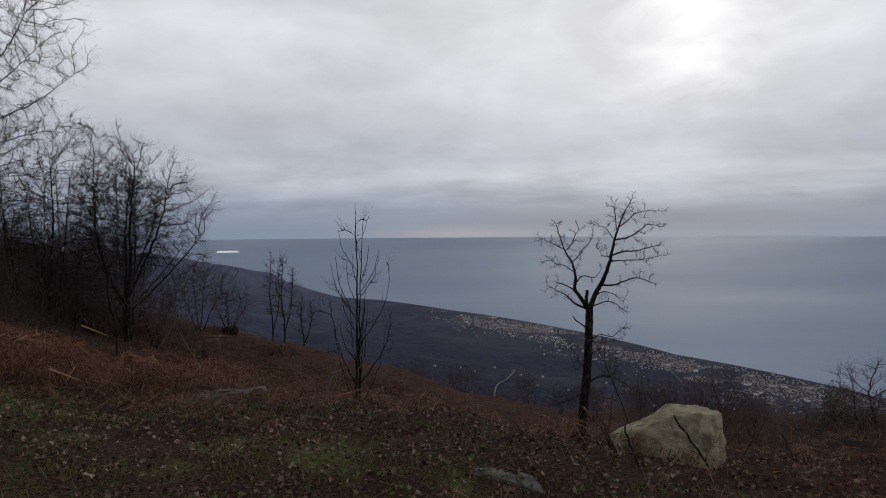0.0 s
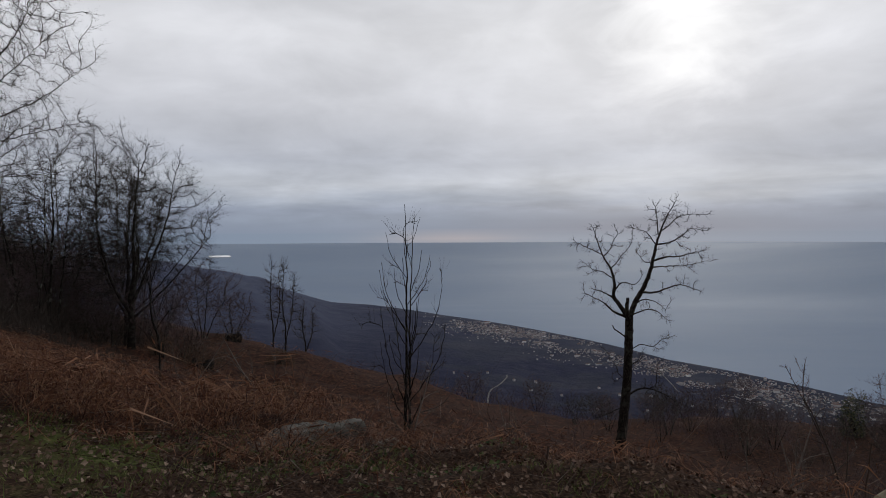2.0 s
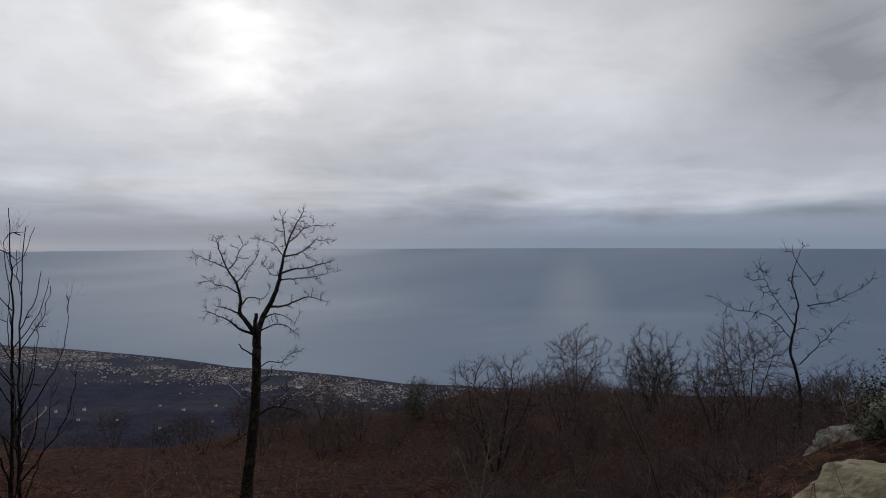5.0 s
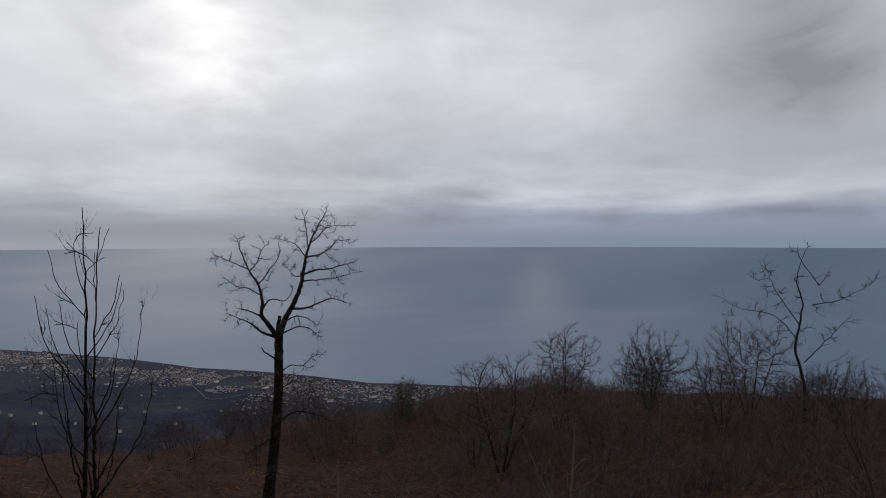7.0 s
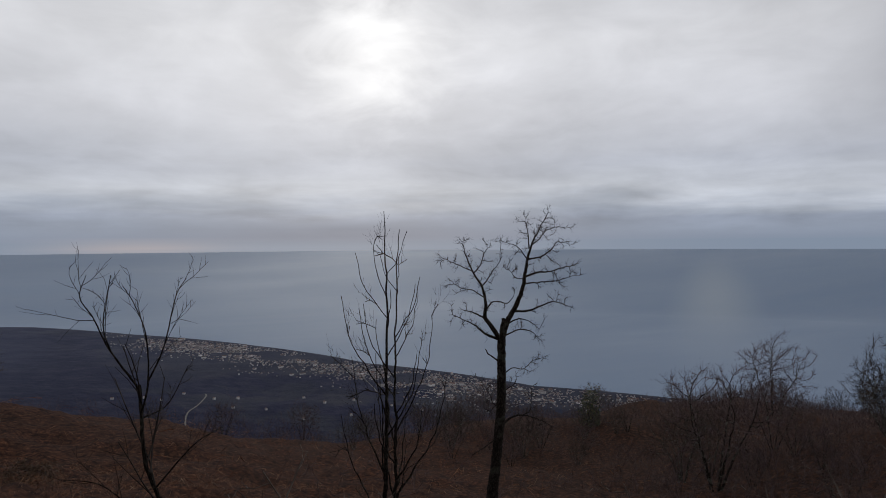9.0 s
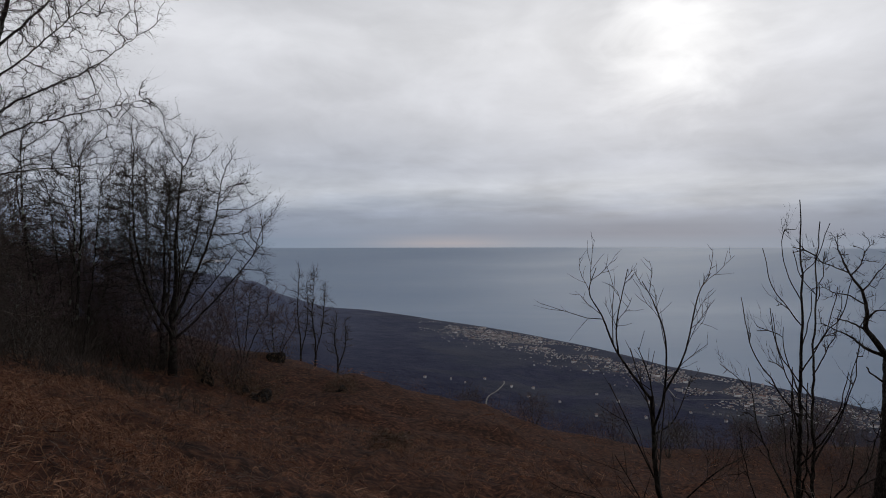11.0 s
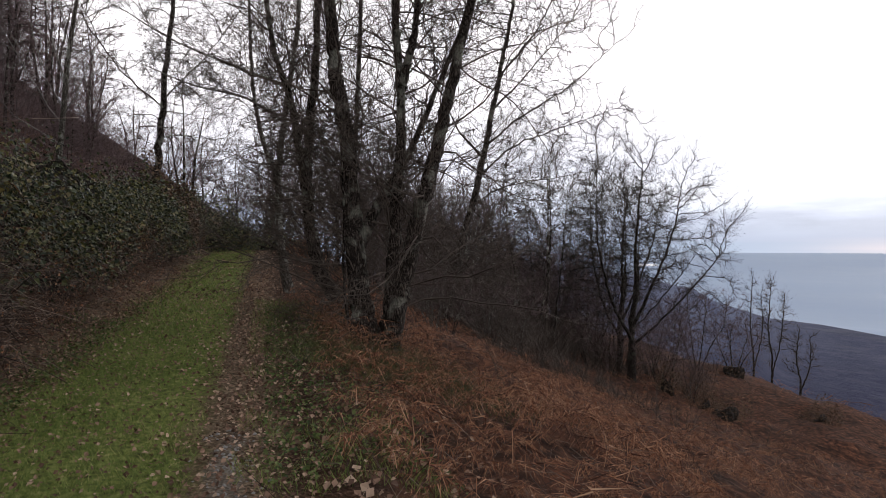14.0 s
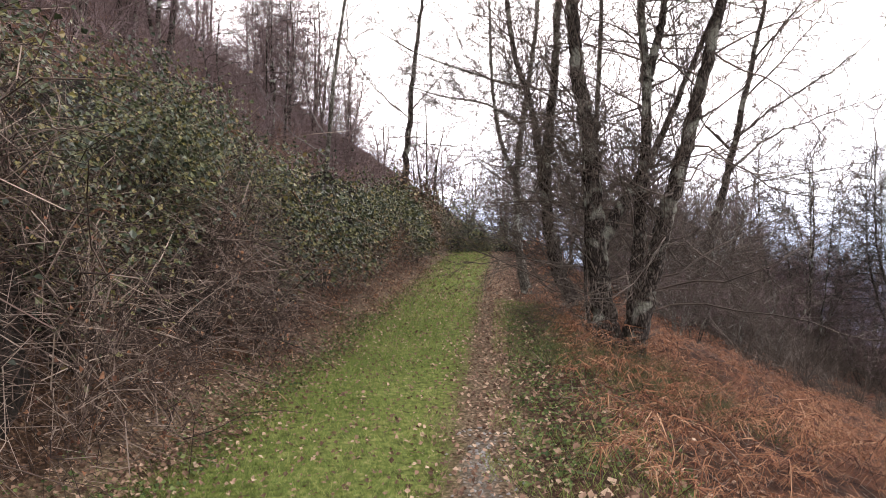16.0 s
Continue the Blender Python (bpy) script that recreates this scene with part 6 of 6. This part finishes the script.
def leafy_bush(x, y, w, h, n, seed, mat, label, name="holly_bush", size=(0.05, 0.11)):
    """A rounded, uneven evergreen bush of separate leaves round a shell coloured as shade."""
    rng = np.random.default_rng(seed)
    t = thing(name, x, y, gz(x, y), label, "bush")

    def lump(d):
        return 1 + 0.22 * np.sin(d[:, 0] * 5 + seed) + 0.18 * np.sin(d[:, 1] * 6 - seed) + 0.14 * np.sin(d[:, 2] * 8 + d[:, 0] * 4)

    d = unit(rng.normal(size=(n, 3)))
    d[:, 2] = np.abs(d[:, 2])
    r = lump(d) * (0.72 + 0.34 * rng.random(n))
    p = d * r[:, None] * np.array([w, w, h])
    lv = Soup()
    leaves(lv, rng, p, size[0] + (size[1] - size[0]) * rng.random(n), d + np.array([0, 0, 0.5]) + 0.7 * rng.normal(size=(n, 3)), 0.4)
    # closed shell whose near-black colour gives the shade inside the bush
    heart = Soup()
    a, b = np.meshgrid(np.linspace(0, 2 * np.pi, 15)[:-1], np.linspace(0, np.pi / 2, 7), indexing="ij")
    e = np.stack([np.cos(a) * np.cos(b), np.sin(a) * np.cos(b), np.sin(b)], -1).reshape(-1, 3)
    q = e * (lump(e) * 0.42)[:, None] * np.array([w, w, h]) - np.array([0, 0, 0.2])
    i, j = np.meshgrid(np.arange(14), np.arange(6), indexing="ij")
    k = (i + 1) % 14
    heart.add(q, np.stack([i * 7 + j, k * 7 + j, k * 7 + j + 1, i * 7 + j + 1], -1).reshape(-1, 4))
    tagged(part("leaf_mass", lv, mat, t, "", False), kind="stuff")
    part("shade_shell", heart, M_INNER_SHADE, t, "near-black shell standing in for shaded stems", False)
    return t


M_DRYLEAF = material("withered_leaves", [(0.055, 0.036, 0.026), (0.11, 0.074, 0.048), (0.19, 0.118, 0.074)], 2, 0.8, 0, 0.9, island=0.8)
# dark of the gaps between stems, put into the colour
M_INNER_SHADE = material("painted_stem_shade", [(0.006, 0.005, 0.004), (0.018, 0.014, 0.011), (0.05, 0.038, 0.03)], 14, 0.95, 1.0, 0.5, distance=0.06)
bracken_field()
track_cover()
bramble_bank()
hillside_brush()
slope_thicket()
for i, (s_, u_, w, h, n, mat, nm, lb) in enumerate((
        (45.5, -1.8, 1.5, 1.7, 4200, M_BRAMBLE, "holly_bush", "dark green holly bush closing the far end of the track"),
        (47.0, 1.2, 1.6, 1.5, 3200, M_BRAMBLE, "ivy_bush", "ivy-grown bush where the track bends away"),
        (44.0, 2.6, 1.3, 1.1, 2200, M_BRACKEN, "fern_mound", "mound of russet dead fern beside the track"),
        (50.0, -1.0, 3.0, 2.4, 5200, M_BRAMBLE, "ivy_bush", "large dark evergreen thicket behind the track end"),
        (37.0, -2.6, 1.2, 2.4, 4200, M_DRYLEAF, "hazel_bush", "brown-twigged bush with withered leaves on the bank"),
        (33.5, -2.5, 1.0, 2.1, 3000, M_BRAMBLE, "ivy_bush", "ivy-covered bush on the bank"))):
    leafy_bush(*[float(v) for v in xy(s_, u_)], w, h, n, 300 + i, mat, lb, nm, (0.07, 0.14))
for i, (bx, by, w, h) in enumerate(((-16.9, 45.3, 1.5, 1.4), (-18.6, 47.6, 1.1, 1.6), (-13.0, 50.1, 1.2, 1.1), (-20.2, 46.0, 0.9, 1.5), (-9.0, 33.0, 0.8, 0.7), (-19.5, 60.0, 1.6, 1.8), (-16.2, 84.0, 2.2, 1.8))):
    leafy_bush(bx, by, w, h, 1500, 320 + i, M_DRYLEAF, "low dark brown bush in the bracken", "brown_bush", (0.04, 0.10))
leafy_bush(4.75, 6.3, 0.24, 0.72, 1500, 311, M_BRAMBLE, "small dark juniper bush beside the outcrop stones", "juniper_bush", (0.02, 0.04))
leafy_bush(33.5, 55.5, 0.9, 3.2, 1600, 312, M_BRAMBLE, "dark pointed evergreen among bare scrub", "juniper_bush", (0.12, 0.2))

# ---- rocks, sticks, the town below ----
STICKS = [((1.99, 4.93, -0.2), (1.78, 5.03, 0.13), 0.009, False), ((1.35, 4.57, -0.06), (1.26, 4.6, 0.2), 0.008, False), ((1.29, 4.88, -0.1), (1.15, 4.93, 0.22), 0.010, True),
          ((1.29, 4.95, -0.1), (1.2, 4.98, 0.08), 0.009, True), ((2.6, 5.6, -0.35), (2.68, 5.57, -0.12), 0.012, True), ((2.86, 5.3, -0.3), (2.79, 5.35, -0.1), 0.014, True),
          ((-0.75, 6.3, -0.4), (-0.72, 6.32, -0.05), 0.009, True), ((0.1, 5.1, -0.15), (0.12, 5.1, 0.08), 0.009, True), ((1.5, 6.0, -0.45), (1.55, 6.02, 0.05), 0.007, True)]
ROADS = [[(135, 1230), (131.5, 1201), (112, 1133), (92, 1080), (82, 1014), (78, 960)], [(500, 1440), (481, 1405), (450, 1234), (443, 1161), (514, 1168), (600, 1180)]]
FARMS = [(316, 1111), (-13, 1211), (162, 1103), (35, 1215), (143, 1180), (330, 1010), (210, 1080), (250, 1000), (372, 1120), (300, 1190), (60, 1190), (420, 1060), (190, 1230), (455, 1010), (100, 1240)]
def facets(planes, sharp=24.0, levels=4, seed=0, rough=0.02):
    """A weathered block bounded by the given planes (normal, distance), its edges worn."""
    bm = bmesh.new()
    bmesh.ops.create_icosphere(bm, subdivisions=levels, radius=1.0)
    nor = np.array([unit(np.array(n, float)) for n, _ in planes])
    dis = np.array([d for _, d in planes])
    for v in bm.verts:
        d = np.array(v.co)
        k = np.maximum(nor @ d, 1e-3) / dis
        r = 1.0 / (k ** sharp).sum() ** (1.0 / sharp)
        q = Vector(d * r)
        h = noise.noise(q * 3.1 + Vector((seed, 0, 0))) + 0.5 * noise.noise(q * 8.0 + Vector((0, seed, 0))) + 0.3 * noise.noise(q * 19.0)
        v.co = q * (1 + rough * h / max(r, 0.1))
    me = bpy.data.meshes.new("rock")
    bm.to_mesh(me)
    bm.free()
    for p in me.polygons:
        p.use_smooth = True
    return me


def rock(name, x, y, z, planes, mat, label, turn=0, seed=0, group="", rough=0.02, levels=4):
    me = facets(planes, seed=seed, rough=rough, levels=levels)
    me.materials.append(mat)
    ob = new(name, me)
    ob.matrix_world = pose(x, y, z, 0, 0, turn)
    return tagged(ob, label, "rock", group)


BOULDER = [((-0.1, 0.1, 1), 0.17), ((-0.50, 0.1, 0.86), 0.17), ((-1, -0.3, 0.15), 0.40), ((1, 0.25, 0.05), 0.36), ((0.8, -0.6, 0.1), 0.40), ((0.05, -1, 0.42), 0.27),
           ((0, 1, 0.2), 0.29), ((0, 0, -1), 0.3), ((-0.6, -0.8, -0.1), 0.38)]
rock("boulder", 1.91, 5.44, -0.10, [(n, d * 0.95) for n, d in BOULDER], M_ROCK, "pale yellowish sandstone boulder with a cracked flat face", -18, 2, rough=0.05, levels=5)
SLAB = [((0.1, 0.1, 1), 0.035), ((-1, -0.2, 0.3), 0.34), ((1, 0.1, 0.3), 0.33), ((0, -1, 0.5), 0.10), ((0.2, 1, 0.4), 0.12), ((0, 0, -1), 0.2)]
rock("flat_stone", 0.52, 4.45, gz(0.52, 4.45) - 0.025, SLAB, M_ROCK_GREY, "long flat grey stone half sunk in leaf litter", -32, 5, rough=0.05, levels=5)
STONE = [((-0.1, 0.1, 1), 0.20), ((-1, -0.2, 0.5), 0.45), ((1, 0.1, 0.25), 0.44), ((0.1, -1, 0.35), 0.22), ((0.2, 1, 0.4), 0.3), ((0, 0, -1), 1.0)]
rock("stone", -2.72, 8.45, gz(-2.72, 8.45) + 0.08, STONE, M_ROCK_GREY, "low mossy grey stone lying in dead bracken", 10, 7, rough=0.06, levels=5)
rock("stone", -3.35, 8.3, gz(-3.35, 8.3) + 0.04, [(n, d * 0.8) for n, d in STONE], M_ROCK_GREY, "low lichened stone sunk in dead bracken", 60, 8, rough=0.06)
for i, (x, y, dz, size, turn) in enumerate(((4.72, 6.95, -0.02, 0.3, 20), (4.98, 6.8, -0.06, 0.4, 80), (5.25, 6.6, -0.08, 0.5, -40), (5.5, 6.25, 0.15, 0.86, 10), (5.8, 6.05, 0.23, 0.92, 60), (6.15, 5.85, 0.27, 0.92, 25), (2.02, 6.92, -0.03, 0.33, 10), (1.66, 7.4, -0.09, 0.42, 130), (2.3, 7.05, -0.03, 0.25, 40), (-2.05, 8.35, 0.04, 0.3, 30))):
    r_ = rock("outcrop_stone", x, y, gz(x, y) + dz, [(n, d * size * (0.85 + 0.3 * random.random())) for n, d in STONE], M_ROCK_PALE, "weathered pale grey stone of a low outcrop", turn, 10 + i, "outcrop stones", 0.08)


def stick(name, base, tip, r, mat, label):
    b, t_ = np.array(base, float), np.array(tip, float)
    n = 7
    f = np.linspace(-0.06, 1, n)[:, None]
    rng = np.random.default_rng(int(abs(base[0]) * 1000) + int(abs(tip[2]) * 100))
    q = (t_ - b) * f + 0.012 * rng.normal(size=(n, 3)) * f
    s = Soup()
    tube(s, q, np.linspace(r, r * 0.7, n), 6, rng, 0.15)
    ob = new(name, s.mesh(name, mat))
    ob.location = base
    return tagged(ob, label, "stick", "loose sticks")


for base, tip, r, pale in STICKS:
    stick("stick", base, tip, r, M_CANE if pale else M_BARK, "pale dry broken stick standing in leaf litter" if pale else "thin dark stick leaning against the boulder")


def house_geometry(walls, roofs, x, y, z, w, d, h, turn):
    """Box walls under a gabled roof, with eaves."""
    c, s = math.cos(turn), math.sin(turn)
    m = np.array([[c, -s, 0], [s, c, 0], [0, 0, 1]])
    p = np.array([x, y, z])
    a, b, e, g = w / 2, d / 2, 0.25, h * 0.42
    box = np.array([(-a, -b, -3), (a, -b, -3), (a, b, -3), (-a, b, -3), (-a, -b, h), (a, -b, h), (a, b, h), (-a, b, h), (-a, 0, h + g), (a, 0, h + g)]) @ m.T + p
    walls.add(box, [(0, 1, 5, 4), (1, 2, 6, 5), (2, 3, 7, 6), (3, 0, 4, 7)])
    walls.add(box[[4, 7, 8, 5, 6, 9]], [(0, 2, 1), (3, 4, 5)])
    k = g * e / b
    top = np.array([(-a - e, -b - e, h - k), (a + e, -b - e, h - k), (a + e, 0, h + g + 0.1), (-a - e, 0, h + g + 0.1), (a + e, b + e, h - k), (-a - e, b + e, h - k)]) @ m.T + p
    roofs.add(top, [(0, 1, 2, 3), (3, 2, 4, 5)])


# mirror-like metal for the plate that stands in for a sea glint
M_GLINT = material("glint_mirror", [(0.88, 0.9, 0.92), (0.95, 0.95, 0.96)], 0.02, 0.12, 0)
M_GLINT.node_tree.nodes["Principled BSDF"].inputs["Metallic"].default_value = 1.0


def polar(az, r):
    return math.sin(radians(az)) * r, math.cos(radians(az)) * r


def town():
    rng = np.random.default_rng(201)
    t = tagged(thing("town", *polar(20, 1400), -290, "coastal town of many small pale houses with tiled roofs", "town"), kind="stuff")
    walls, roofs = Soup(), Soup()
    made = 0
    while made < 4300:
        pick = rng.random()
        if pick < 0.34:
            az, q = 7.0 + 4.0 * rng.normal(), 0.90 + 0.05 * rng.normal()
        elif pick < 0.60:
            az, q = 23 + 5.0 * rng.normal(), 0.885 + 0.055 * rng.normal()
        elif pick < 0.985:
            az, q = 2 + 54 * rng.random(), 0.93 + 0.04 * rng.normal()
        else:
            az, q = 4 + 40 * rng.random(), 0.70 + 0.25 * rng.random()
        if q > 0.985 or az < -1:
            continue
        x, y = polar(az, q * float(shore(az)))
        if wob(x, y, 0.012, 3) < -0.35:
            continue
        big = rng.random() < 0.03
        w, d, h = (7 + 6 * rng.random(), 5 + 2 * rng.random(), 2.5 + 2 * rng.random()) if big else (1.6 + 2.6 * rng.random(), 1.4 + 1.3 * rng.random(), 0.8 + 0.9 * rng.random())
        house_geometry(walls, roofs, x, y, gz(x, y), w, d, h, rng.random() * 3.14)
        made += 1
    off = -np.array(t.location)
    for nm, so, ma, lb in (("walls", walls, M_HOUSE, "white and cream rendered walls"), ("roofs", roofs, M_ROOF, "red and grey tiled roofs")):
        so.v = [v + off for v in so.v]
        tagged(part(nm, so, ma, t, lb, False), kind="stuff")


def lone_houses():
    """The few farmhouses that stand out on the nearer hills."""
    rng = np.random.default_rng(202)
    for x, y in FARMS:
        walls, roofs = Soup(), Soup()
        house_geometry(walls, roofs, 0, 0, 0, 3.6 + 2.4 * rng.random(), 3 + rng.random(), 2.0 + rng.random(), rng.random() * 3.14)
        h = thing("farmhouse", x, y, gz(x, y) + 0.5, "small white farmhouse with a tiled roof among woods", "house", "farmhouses")
        part("wall", walls, M_HOUSE, h, "", False)
        part("roof", roofs, M_ROOF, h, "tiled gable roof", False)


def ribbon(name, line, width, label):
    q = bent([(x, y, 0) for x, y in line], 60)
    d = unit(np.gradient(q, axis=0))
    n = np.stack([-d[:, 1], d[:, 0], 0 * d[:, 0]], -1) * width / 2
    a, b = q - n, q + n
    a[:, 2], b[:, 2] = ground(a[:, 0], a[:, 1]) + 1.5, ground(b[:, 0], b[:, 1]) + 1.5
    s = Soup()
    i = np.arange(59)
    s.add(np.concatenate([a, b]), np.stack([i, i + 60, i + 61, i + 1], 1))
    tagged(new(name, s.mesh(name, M_ROAD)), label, "road", kind="structure")


# a tilted mirror plate added to make a far glint under the headland
streak = Soup()
sx, sy = polar(-18.0, 4370)
streak.add([(-70, 0, 0), (70, 0, 0), (58, 60, 10), (-64, 60, 10)], [(0, 1, 2, 3)])
sk = new("glint_streak", streak.mesh("glint_streak", M_GLINT))
sk.matrix_world = pose(sx, sy, -143, 0, 0, 18)
tagged(sk, "thin bright glint on the water by the headland", "water", kind="structure")
town()
lone_houses()
for i, line in enumerate(ROADS):
    ribbon(f"road_{i + 1}", line, (2.4, 1.8)[i], "pale winding country road in the valley")
